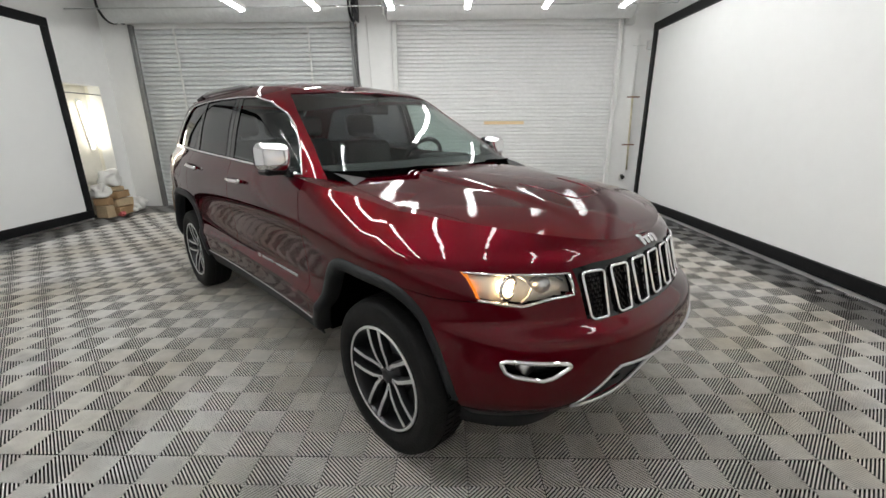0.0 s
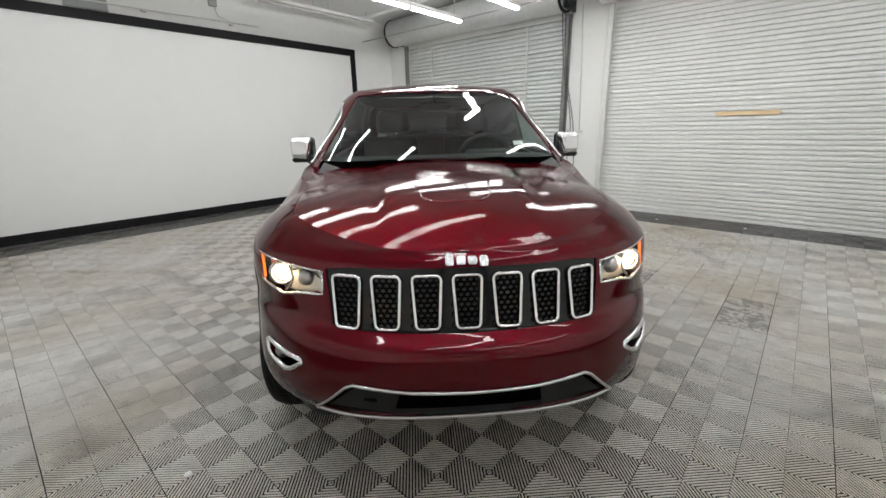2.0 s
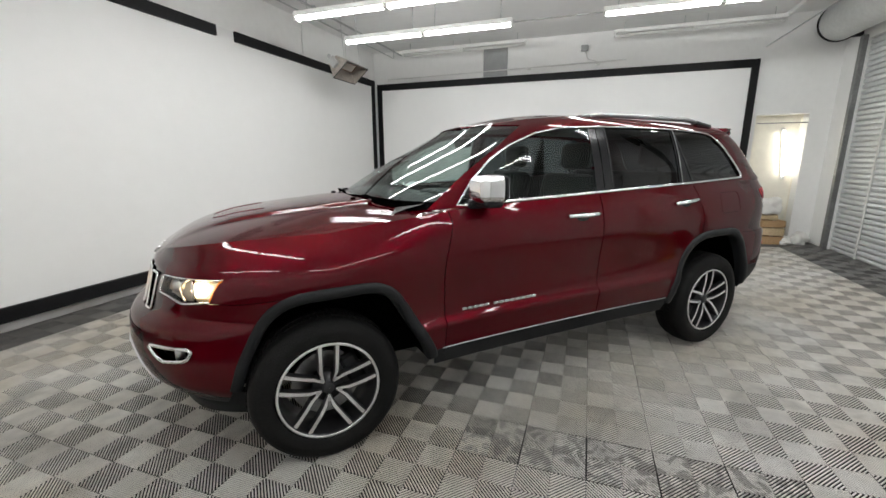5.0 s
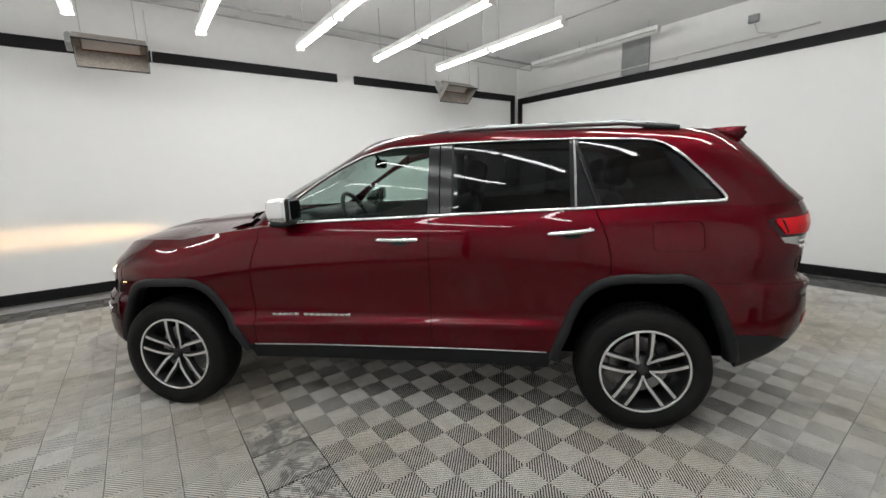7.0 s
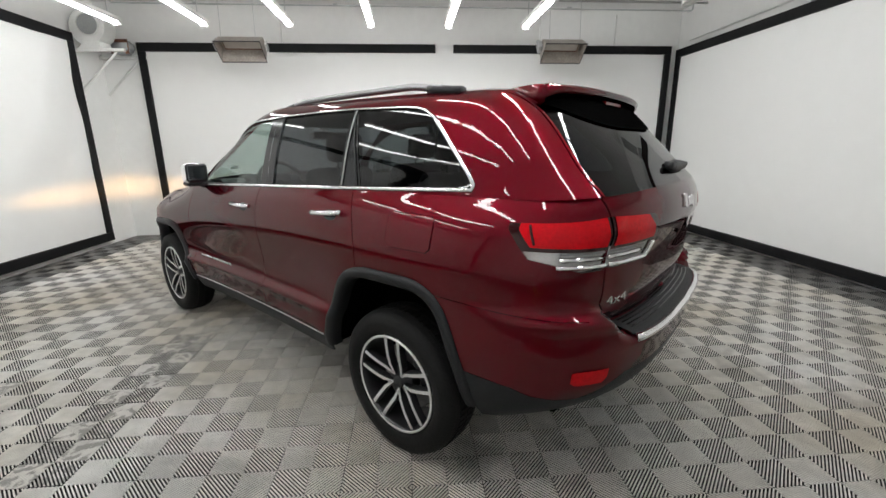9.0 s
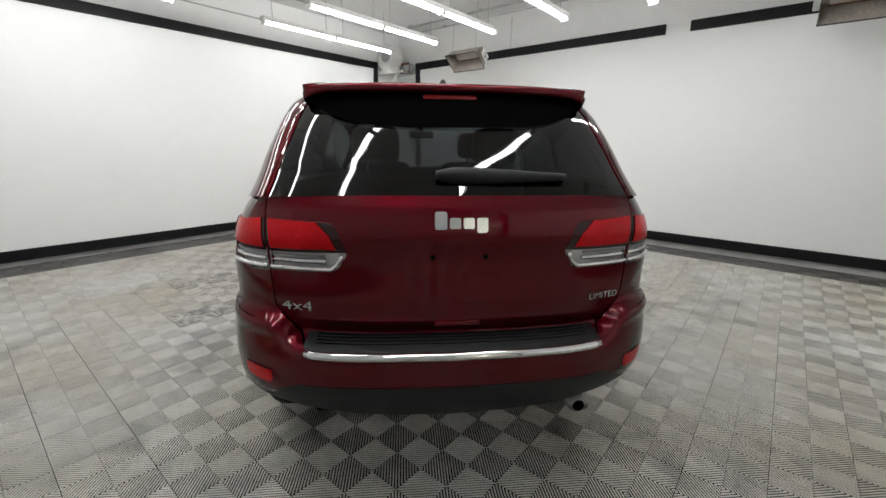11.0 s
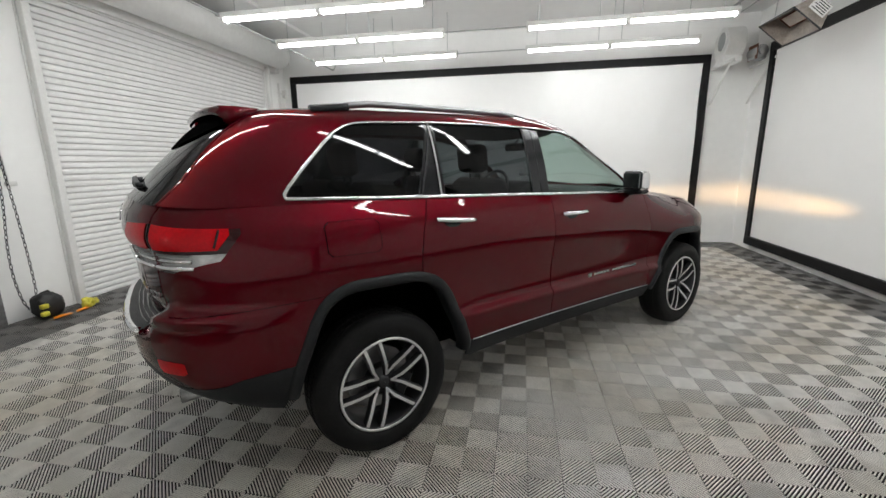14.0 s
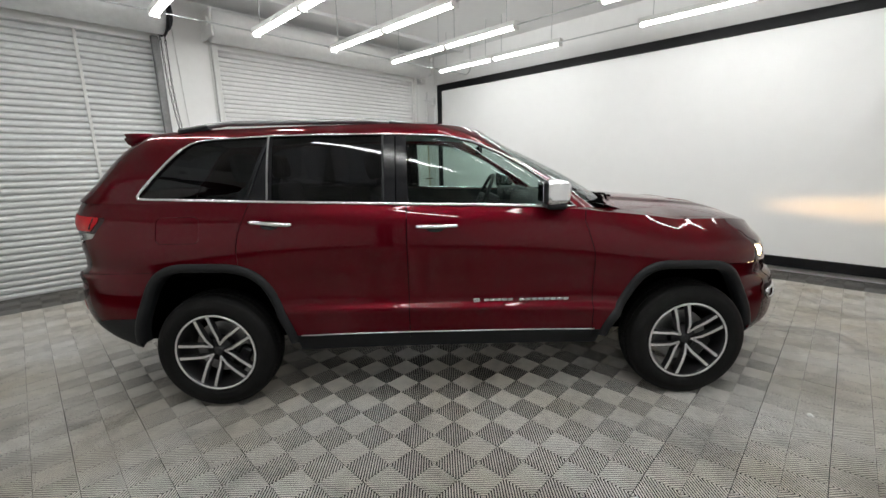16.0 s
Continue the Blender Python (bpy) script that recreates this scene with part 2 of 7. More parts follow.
# roll-up doors
def slat_curtain(x0, x1, top, y, pitch, depth, gap):
    """Interlocked curved slats, one above another."""
    bm = bmesh.new()
    n = int(top / pitch)
    prof = [(0.0, 0.10), (0.10, 0.70), (0.42, 1.0), (0.74, 0.70), (0.985 - gap, 0.05), (0.995 - gap, -0.034 / depth), (0.985, -0.034 / depth), (1.0, 0.10)]
    prev = None
    for i in range(n + 1):
        for u, d in prof[:-1]:
            z = min(0.012 + (i + u) * pitch, top)
            row = [bm.verts.new((x, y - d * depth, z)) for x in (x0, x1)]
            if prev:
                bm.faces.new((prev[0], prev[1], row[1], row[0]))
            prev = row
    return bm


def rollup_door(name, d, mat, label, pitch, straps, drum):
    x0, x1, top = d
    root = tagged(thing(name, label, "roll-up door"), kind="structure")
    part("curtain", slat_curtain(x0 - 0.02, x1 + 0.02, top + 0.15, YN + 0.06, pitch, *((0.018, 0.23) if mat is DOOR_GREY else (0.008, 0.11))), mat, root)
    bm = bmesh.new()
    add_box(bm, (x0, YN + 0.02, 0.0), (x1, YN + 0.075, 0.07), 0.006)
    part("bottom_bar", bm, GUIDE if mat is DOOR_GREY else WHITE_STEEL, root)
    for x, s in ((x0, 1), (x1, -1)):
        bm = bmesh.new()
        add_box(bm, (x - 0.035, YN - 0.07, 0.0), (x + 0.035, YN - 0.003, top + 0.05), 0.006)
        add_box(bm, (x - 0.06 if s > 0 else x + 0.036, YN - 0.012, 0.0), (x - 0.036 if s > 0 else x + 0.06, YN - 0.003, top + 0.05), 0.003)
        part("guide_rail", bm, GUIDE if mat is DOOR_GREY else WHITE_STEEL, root)
    for x in straps:
        bm = bmesh.new()
        add_box(bm, (x - 0.016, YN + 0.022, 0.05), (x + 0.016, YN + 0.036, top + 0.02), 0.002)
        part("strap", bm, WHITE_STEEL, root, "pale webbing strap")
    if drum:
        grey = mat is DOOR_GREY
        rad = 0.25 if grey else 0.20
        part("drum", cyl((x0 - 0.08, YN - rad - 0.05, top + rad + 0.02), (x1 + 0.06, YN - rad - 0.05, top + rad + 0.02), rad, 40), mat, root, "rolled slats of the raised part", True)
        for x in (x0 - 0.13, x1 + 0.08):
            bm = bmesh.new()
            add_box(bm, (x, YN - 0.42, top + 0.06), (x + 0.03, YN - 0.004, top + 0.40), 0.01)
            add_cyl(bm, (x - 0.03, YN - 0.30, top + 0.25), (x + 0.06, YN - 0.30, top + 0.25), 0.06)
            part("bracket", bm, DARK_STEEL if grey else WHITE_STEEL, root, "steel end bracket")
        if not grey:
            return root
        for x in (x0 - 0.10, x1 + 0.06):
            bm = lathe([(rad - 0.03, -0.012), (rad + 0.012, -0.012), (rad + 0.012, 0.012), (rad - 0.03, 0.012), (rad - 0.03, -0.012)], 40)
            bmesh.ops.transform(bm, matrix=Matrix.Translation((x, YN - rad - 0.05, top + rad + 0.02)) @ pose(0, 0, 0, 0, 0, 90), verts=bm.verts)
            bmesh.ops.recalc_face_normals(bm, faces=bm.faces)
            part("end_ring", bm, BLACK_TRIM, root, "black ring at the end of the drum")
        bm = bmesh.new()
        bmesh.ops.create_cone(bm, cap_ends=True, segments=28, radius1=0.13, radius2=0.13, depth=0.025, matrix=Matrix.Translation((x1 + 0.13, YN - 0.30, top + 0.25)) @ pose(0, 0, 0, 0, 90, 0))
        part("chain_wheel", bm, DARK_STEEL, root, "black chain wheel")
    return root


rollup_door("door_1", D1, DOOR_GREY, "closed grey steel roll-up door with two pale straps", 0.072, (-3.515, -1.275), True)
rollup_door("door_2", D2, DOOR_WHITE, "closed white steel roll-up door with narrow slats", 0.062, (), True)


# stretched vinyl backdrops in black frames
def backdrop(name, a, b, z0, z1, axis, inward, label, border=0.122, gaps=(), folds=0.0):
    """axis: the direction along the wall; inward: its face into the room."""
    root = tagged(thing(name, label, "backdrop"), kind="structure")

    def slab(u0, u1, w0, w1, d0, d1):
        lo, hi = sorted((d0, d1))
        if axis == "y":
            return box((lo, u0, w0), (hi, u1, w1), 0.004)
        return box((u0, lo, w0), (u1, hi, w1), 0.004)
    f, s = inward
    bm = bmesh.new()
    nu, nw = 140, 40
    grid = []
    for j in range(nw + 1):
        row = []
        for i in range(nu + 1):
            u, w = a + (b - a) * i / nu, z0 + (z1 - z0) * j / nw
            d = f + s * 0.006 * (noise.noise(Vector((u * 0.9, w * 0.5, f))) + 0.5 * noise.noise(Vector((u * 2.5 + w, w * 0.8, f + 9))))
            if folds:
                near_end = math.exp(-((u - a - 0.35) / 0.75) ** 2) * min(1, (w - z0) / 1.2)
                d += s * folds * near_end * (0.5 * math.sin(7.0 * (u - a) + 3.2 * (w - z1)) + noise.noise(Vector((u * 4 + w * 1.5, w * 1.2, 5))))
            row.append(bm.verts.new((d, u, w) if axis == "y" else (u, d, w)))
        grid.append(row)
    for j in range(nw):
        for i in range(nu):
            bm.faces.new((grid[j][i], grid[j][i + 1], grid[j + 1][i + 1], grid[j + 1][i]))
    part("sheet", bm, SCREEN, root, "taut white vinyl sheet", True)
    d0, d1 = f - s * 0.02, f + s * 0.035
    tops = [(a, b)]
    for g0, g1 in gaps:
        tops = [(tops[0][0], g0), (g1, tops[0][1])]
    for u0, u1 in tops:
        part("top_rail", slab(u0, u1, z1 - border, z1, d0, d1), BLACK_TRIM, root)
    part("bottom_rail", slab(a, b, z0, z0 + border, d0, d1), BLACK_TRIM, root)
    part("side_rail", slab(a, a + border * 0.85, z0 + border, z1 - border, d0, d1 - s * 0.003), BLACK_TRIM, root)
    part("side_rail", slab(b - border * 0.85, b, z0 + border, z1 - border, d0, d1 - s * 0.003), BLACK_TRIM, root)
    return root


backdrop("backdrop_east", -2.985, 4.085, 0.16, 3.02, "y", (XE - 0.07, -1), "white vinyl backdrop in a black frame on the wall", folds=0.034)
backdrop("backdrop_south", -4.56, 3.835, 0.185, 3.03, "x", (YS + 0.07, 1), "white vinyl backdrop in a black frame with a gap in its top rail", gaps=((-0.93, -0.645),))
backdrop("backdrop_west", -3.53, 3.195, 0.092, 2.965, "y", (XW + 0.07, 1), "white vinyl backdrop in a black frame on the wall")


# ribbed floor tiles
Q, X0, Y0 = 0.158, 0.031 - 0.158, 0.068 - 0.158
PITCH = 2 * Q / math.sqrt(2) / 17


def tile_geometry(ox, oy, verts, faces, shaped=False):
    """Four quadrants of slanting ribs, every second one turned by a right angle, on one square tile."""
    for qi in (0, 1):
        for qj in (0, 1):
            cx, cy = ox + (qi + 0.5) * Q, oy + (qj + 0.5) * Q
            along = Vector((1, 1)) if (qi + qj) % 2 == 0 else Vector((1, -1))
            along.normalize()
            side = Vector((-along.y, along.x))
            half = Q / math.sqrt(2) - 0.001
            for k in range(-8, 9):
                o = k * PITCH
                h0, h1 = PITCH * 0.15, PITCH * 0.238
                l0 = half - abs(o)
                if l0 < 0.004:
                    l0 = 0.004
                base = len(verts)
                for w, z in ((-h1, -0.024), (-h1, -0.0046), (-h1 * 0.94, -0.0016), (-h0, 0.0), (h0, 0.0), (h1 * 0.94, -0.0016), (h1, -0.0046), (h1, -0.024)):
                    e = max(l0 - abs(w) * (1 if o * w >= 0 else -1), 0.002)
                    for s in (-1, 1):
                        p = Vector((cx, cy)) + along * (s * e) + side * (o + w)
                        verts.append((p.x, p.y, z + (floor_z(p.x, p.y) if shaped else 0)))
                for i in range(7):
                    a = base + 2 * i
                    faces.append((a, a + 1, a + 3, a + 2))


def is_dark(cx, cy):
    return cx > 3.98 or cy > 3.70 or cy < -3.25 or cx < -4.24


near, far = [], []
i0, j0 = math.floor((XW - X0) / (2 * Q)), math.floor((YS - Y0) / (2 * Q))
for i in range(i0, math.ceil((XE - X0) / (2 * Q))):
    for j in range(j0, math.ceil((YN + 0.1 - Y0) / (2 * Q))):
        x, y = X0 + 2 * Q * i, Y0 + 2 * Q * j
        (near if (x + Q - 0.33) ** 2 + (y + Q - 0.04) ** 2 < 3.05 ** 2 else far).append((x, y))


def shade_flanks(me, mat):
    """The shade low in the gaps is put into the colour of the rib flanks."""
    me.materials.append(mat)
    me.materials.append(FLANK_SHADE)
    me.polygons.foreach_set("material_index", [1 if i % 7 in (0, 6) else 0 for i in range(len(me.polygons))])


def build_tiles():
    v, f = [], []
    tile_geometry(0, 0, v, f)
    kinds = {}
    rnd = random.Random(11)
    for dark, mat in ((False, TILE_LIGHT), (True, TILE_DARK), ("worn", TILE_WORN)):
        me = bpy.data.meshes.new("floor_tile")
        me.from_pydata(v, [], f)
        shade_flanks(me, mat)
        kinds[dark] = me
    for x, y in near:
        worn = 1.40 < x < 1.50 and 0.2 < y < 1.6 or 2.3 < x < 2.5 and 0.7 < y < 1.2
        loose = worn or 1.9 < x < 2.75 and -0.1 < y < 1.5 and rnd.random() < 0.3
        ob = new("floor_tile", kinds["worn" if worn else is_dark(x + Q, y + Q)])
        ob.parent = floor
        k = 1 - (rnd.uniform(0.014, 0.024) if loose else rnd.uniform(0.002, 0.006))     # the joints gape a little where tiles have worked loose
        fit = Matrix.Translation((Q, Q, 0)) @ Matrix.Rotation(rnd.uniform(-0.003, 0.003), 4, "Z") @ Matrix.Diagonal((k, k, 1, 1)) @ Matrix.Translation((-Q, -Q, 0))
        cx, cy, e = x + Q, y + Q, 0.05
        gx = (floor_z(cx + e, cy) - floor_z(cx - e, cy)) / (2 * e)
        gy = (floor_z(cx, cy + e) - floor_z(cx, cy - e)) / (2 * e)
        ob.matrix_basis = Matrix.Translation((x, y, floor_z(cx, cy) - gx * Q - gy * Q)) @ Matrix.Rotation(math.atan(gy), 4, "X") @ Matrix.Rotation(-math.atan(gx), 4, "Y") @ fit
    for dark, mat in ((False, TILE_LIGHT), (True, TILE_DARK)):
        v, f = [], []
        for x, y in far:
            if is_dark(x + Q, y + Q) == dark:
                tile_geometry(x, y, v, f, True)
        me = bpy.data.meshes.new("floor_tiles")
        me.from_pydata(v, [], f)
        shade_flanks(me, mat)
        tagged(new("floor_tiles", me), "black ribbed plastic tiles along the walls" if dark else "grey ribbed plastic tiles towards the walls", kind="stuff").parent = floor


# strip lights
ZL = 2.99


def strip_light(at, lit=True, tube_mat=None):
    root = thing("strip_light", "lit white fluorescent strip light under the ceiling" if lit else "unlit white fluorescent strip light at the ceiling", "ceiling light", "strip lights", at=at)
    L = 0.56
    bm = bmesh.new()
    add_box(bm, (-0.052, -L - 0.015, 0.03), (0.052, L + 0.015, 0.085), 0.008)
    part("housing", bm, WHITE_STEEL, root)
    for x in ((0.0,) if lit else (-0.03, 0.03)):
        if lit:
            bm = bmesh.new()
            ends = [[bm.verts.new((0.033 * math.cos(math.pi * q / 8), y, 0.028 - 0.034 * math.sin(math.pi * q / 8))) for q in range(9)] for y in (-L + 0.02, L - 0.02)]
            for q in range(8):
                bm.faces.new((ends[0][q], ends[0][q + 1], ends[1][q + 1], ends[1][q]))
            bm.faces.new(ends[0])
            bm.faces.new(ends[1][::-1])
            bmesh.ops.recalc_face_normals(bm, faces=bm.faces)
            part("diffuser", bm, tube_mat, root, "glowing diffuser", True)
        else:
            part("tube", cyl((x, -L + 0.02, 0.0), (x, L - 0.02, 0.0), 0.014, 12), WHITE_STEEL, root, "unlit tube", True)
    for y in (-0.42, 0.42):
        part("hanger", cyl((0, y, 0.08), (0, y, ZC - ZL + 0.005 if lit else 0.20), 0.005, 6), GALV, root, "thin hanger rod")
    for y in (-L + 0.006, L - 0.006):
        part("end_cap", box((-0.05, y - 0.012, -0.012), (0.05, y + 0.012, 0.03), 0.004), WHITE_STEEL, root)
    return root


LX = (-1.78, -0.745, 0.27, 1.31, 2.36, 3.40)
LY = (2.52, 1.38, -0.76, -1.90)
for x, gain in zip(LX, TUBE_GAIN):
    first = strip_light((x, LY[0], ZL), True, glow("lit_tube", (0.975, 0.99, 0.985), TUBE_POWER * gain))
    for y in LY[1:]:
        copy_thing(first, pose(x, y, ZL))
for y in (-2.12, -0.96, 1.58, 2.72):
    strip_light((-4.14, y, 3.36), False)


# pipes and conduits under the ceiling and on the walls
def conduit(pts, r, mat, label, clips=()):
    root = thing("conduit", label, "pipe")
    part("pipe", tube(pts, r, 8), mat, root, "", True)
    for p in clips:
        part("clip", box((p[0] - 0.03, p[1] - 0.03, p[2] - 0.012), (p[0] + 0.03, p[1] + 0.03, p[2] + 0.012), 0.004), mat, root)
    return root


conduit([(-4.3, 3.14, 3.06), (4.15, 3.14, 3.06), (4.25, 3.14, 3.16), (4.25, 3.14, ZC)], 0.009, GALV, "thin steel conduit joining the ends of the strip lights", [(x, 3.14, 3.06) for x in LX])
for x in LX:
    conduit([(x, 0.83, 3.03), (x, -0.20, 3.03)], 0.008, GALV, "thin steel conduit between two strip lights")
conduit([(XW + 0.05, -2.98, 3.50), (XE - 0.4, -2.98, 3.50)], 0.016, GALV, "steel gas pipe under the ceiling", [(x, -2.98, 3.515) for x in (-3.5, -1.8, 0.2, 1.9, 3.4)])
conduit([(XW + 0.2, -3.08, ZC + 0.01), (XW + 0.2, -3.08, 3.44), (XW + 0.22, -3.08, 3.42), (XE - 0.62, -3.08, 3.42), (XE - 0.6, -3.08, 3.44), (XE - 0.6, -3.08, ZC + 0.01)], 0.010, GALV, "thin steel conduit under the ceiling", [(x, -3.08, 3.43) for x in (-2.6, 0.8, 2.7)])
conduit([(XW + 0.04, -3.3, 3.06), (XW + 0.04, 1.25, 3.11)], 0.011, WHITE_STEEL, "white conduit along the wall above the backdrop", [(XW + 0.03, y, 3.07) for y in (-2.6, -0.4, 0.8)])
conduit([(XW + 0.03, 0.57, 3.31), (XW + 0.03, 0.62, 3.17), (XW + 0.04, 0.80, 3.105)], 0.009, WHITE_STEEL, "short white conduit below a junction box")
for x in (-2.35, -3.6, 1.72):
    conduit([(x, YS + 0.035, 3.50), (x, YS + 0.035, 2.96)], 0.010, WHITE_STEEL, "short white drop pipe on the wall")
bm = bmesh.new()
add_box(bm, (XW, 0.50, 3.30), (XW + 0.05, 0.62, 3.40), 0.006)
tagged(part("junction_box", bm, GREY_VENT, None), "small grey junction box on the white wall", "junction box")
bm = bmesh.new()
add_box(bm, (XW, -1.27, 2.99), (XW + 0.03, -0.81, 3.56), 0.004)
tagged(part("wall_panel", bm, GREY_VENT, None), "plain grey metal panel high on the wall", "wall panel")
# ceiling beam along the doors
bm = bmesh.new()
add_box(bm, (XW, 3.44, 3.55), (XE, 3.50, ZC), 0.004)
structure("beam", bm, CEIL, "white painted beam under the ceiling", "beam")


# infrared heaters on the south side
def heater(at):
    root = thing("radiant_heater", "tilted radiant gas heater with a dull steel reflector hood", "heater", "radiant heaters", at=at)
    prof = [(-0.10, 0.16), (0.10, 0.16), (0.20, -0.06), (0.185, -0.06), (0.09, 0.145), (-0.09, 0.145), (-0.185, -0.06), (-0.20, -0.06)]
    bm = bmesh.new()
    ends = []
    for x in (-0.33, 0.33):
        ends.append([bm.verts.new((x, y, z)) for y, z in prof])
    for i in range(len(prof)):
        j = (i + 1) % len(prof)
        bm.faces.new((ends[0][i], ends[0][j], ends[1][j], ends[1][i]))
    for x, s in ((-0.33, 1), (0.33, -1)):
        vs = [bm.verts.new((x, y, z)) for y, z in ((-0.10, 0.16), (0.10, 0.16), (0.20, -0.06), (-0.20, -0.06))]
        bm.faces.new(vs if s > 0 else vs[::-1])
    m = pose(0, 0, 0, 40, 0, 0) @ Matrix.Diagonal((1, 0.84, 0.9, 1))
    bmesh.ops.transform(bm, matrix=m, verts=bm.verts)
    part("hood", bm, HEATER, root, "dull bronze steel hood")
    bm = bmesh.new()
    add_box(bm, (-0.27, -0.075, 0.10), (0.27, 0.075, 0.135), 0.006)
    bmesh.ops.transform(bm, matrix=m, verts=bm.verts)
    part("burner_plate", bm, CERAMIC, root, "pale ceramic burner plate")
    bm = bmesh.new()
    add_box(bm, (0.335, -0.07, 0.02), (0.40, 0.07, 0.17), 0.008)
    add_cyl(bm, (0.37, 0.0, 0.17), (0.37, 0.0, 0.24), 0.03, 12)
    bmesh.ops.transform(bm, matrix=m, verts=bm.verts)
    part("gas_valve", bm, GALV, root, "steel gas valve box")
    for x in (-0.25, 0.25):
        part("chain", cyl((x, 0.06, 0.13), (x, 0.02, ZC - at[2]), 0.004, 6), GALV, root, "thin hanging chain")
    bm = bmesh.new()
    add_box(bm, (-0.334, -0.11, 0.0), (-0.331, 0.09, 0.13), 0.0)
    bmesh.ops.transform(bm, matrix=m, verts=bm.verts)
    for v in (root.children):
        v.scale.x = 0.9
    rim = bmesh.new()
    add_tube(rim, [m @ Vector(p) for p in ((-0.335, -0.195, -0.062), (0.335, -0.195, -0.062), (0.335, 0.195, -0.062), (-0.335, 0.195, -0.062))], 0.008, 6, True, up=tuple(m.to_3x3() @ Vector((0, 0, 1))))
    part("rim", rim, DARK_STEEL, root, "dark folded edge").scale.x = 0.9
    rim = bmesh.new()
    add_tube(rim, [m @ Vector(p) for p in ((-0.275, -0.08, 0.098), (0.275, -0.08, 0.098), (0.275, 0.08, 0.098), (-0.275, 0.08, 0.098))], 0.007, 6, True, up=tuple(m.to_3x3() @ Vector((0, 0, 1))))
    part("burner_frame", rim, RUST, root, "brown burner frame").scale.x = 0.9
    lab = part("label", bm, LABEL, root, "white label with dark lines")
    for k in range(5):
        bm = bmesh.new()
        add_box(bm, (-0.3365, -0.09, 0.018 + 0.022 * k), (-0.3342, 0.07 - 0.03 * (k % 2), 0.026 + 0.022 * k))
        bmesh.ops.transform(bm, matrix=m, verts=bm.verts)
        part("text_bar", bm, DARK_STEEL, lab)
    return root


RUST = material("rusty_steel", (0.22, 0.10, 0.06), 0.8, 0.3, vary=0.5, vary_scale=14)
HEATER = material("dull_bronze_steel", (0.42, 0.38, 0.34), 0.42, 0.7, vary=0.25, vary_scale=5)
CERAMIC = material("pale_ceramic", (0.62, 0.58, 0.54), 0.8, bump=0.2, scale=90, vary=0.08, vary_scale=12)
LABEL = material("white_label", (0.8, 0.8, 0.78), 0.5)
heater((2.08, -2.86, 2.80))
heater((-2.46, -2.86, 2.80))


# blower on its wall shelf in the corner
def blower():
    root = thing("blower", "white scroll blower with a small motor on a wall shelf", "blower", at=(4.13, -3.16, 2.84))
    bm = bmesh.new()
    pts = []
    n = 36
    for i in range(n + 1):
        a = math.radians(-60 + 300 * i / n)
        r = 0.20 + 0.05 * i / n
        pts.append((r * math.cos(a), 0.27 + r * math.sin(a)))
    pts.append((0.25 * math.cos(math.radians(240)) - 0.05, 0.0))
    pts.append((0.12, 0.0))
    for x in (-0.12, 0.12):
        vs = [bm.verts.new((x, y, z)) for y, z in pts]
        bm.faces.new(vs)
    bm.verts.ensure_lookup_table()
    k = len(pts)
    for i in range(k):
        j = (i + 1) % k
        bm.faces.new((bm.verts[i], bm.verts[j], bm.verts[k + j], bm.verts[k + i]))
    bmesh.ops.recalc_face_normals(bm, faces=bm.faces)
    bmesh.ops.rotate(bm, verts=bm.verts, cent=(0, 0, 0), matrix=Matrix.Rotation(radians(90), 3, "Z"))
    part("scroll", bm, WHITE_STEEL, root, "white sheet-metal scroll")
    part("inlet", cyl((0, 0.118, 0.30), (0, 0.126, 0.30), 0.135, 32), GREY_VENT, root, "dark round inlet")
    part("inlet_ring", tube([(0.14 * math.cos(2 * math.pi * i / 32), 0.126, 0.30 + 0.14 * math.sin(2 * math.pi * i / 32)) for i in range(32)], 0.012, 6, True, up=(0, 1, 0)), WHITE_STEEL, root, "", True)
    bm = bmesh.new()
    add_cyl(bm, (-0.02, -0.30, 0.10), (-0.26, -0.30, 0.10), 0.085, 20)
    add_cyl(bm, (-0.26, -0.30, 0.10), (-0.30, -0.30, 0.10), 0.05, 16)
    add_box(bm, (-0.22, -0.38, 0.0), (-0.06, -0.22, 0.04), 0.005)
    part("motor", bm, GREY_VENT, root, "small grey motor", True)
    part("motor_bracket", box((-0.27, -0.245, 0.0), (-0.02, -0.235, 0.20), 0.003), RUST, root, "rusty plate")
    for y in (0.10, -0.42):
        part("shelf_rail", box((-0.42, y - 0.02, -0.04), (0.27, y + 0.02, 0.0), 0.004), WHITE_STEEL, root)
        bm = bmesh.new()
        add_tube(bm, [(-0.30, y, -0.04), (0.24, y, -0.55)], 0.018, 4)
        part("brace", bm, WHITE_STEEL, root, "slanting white brace")
    return root


blower()


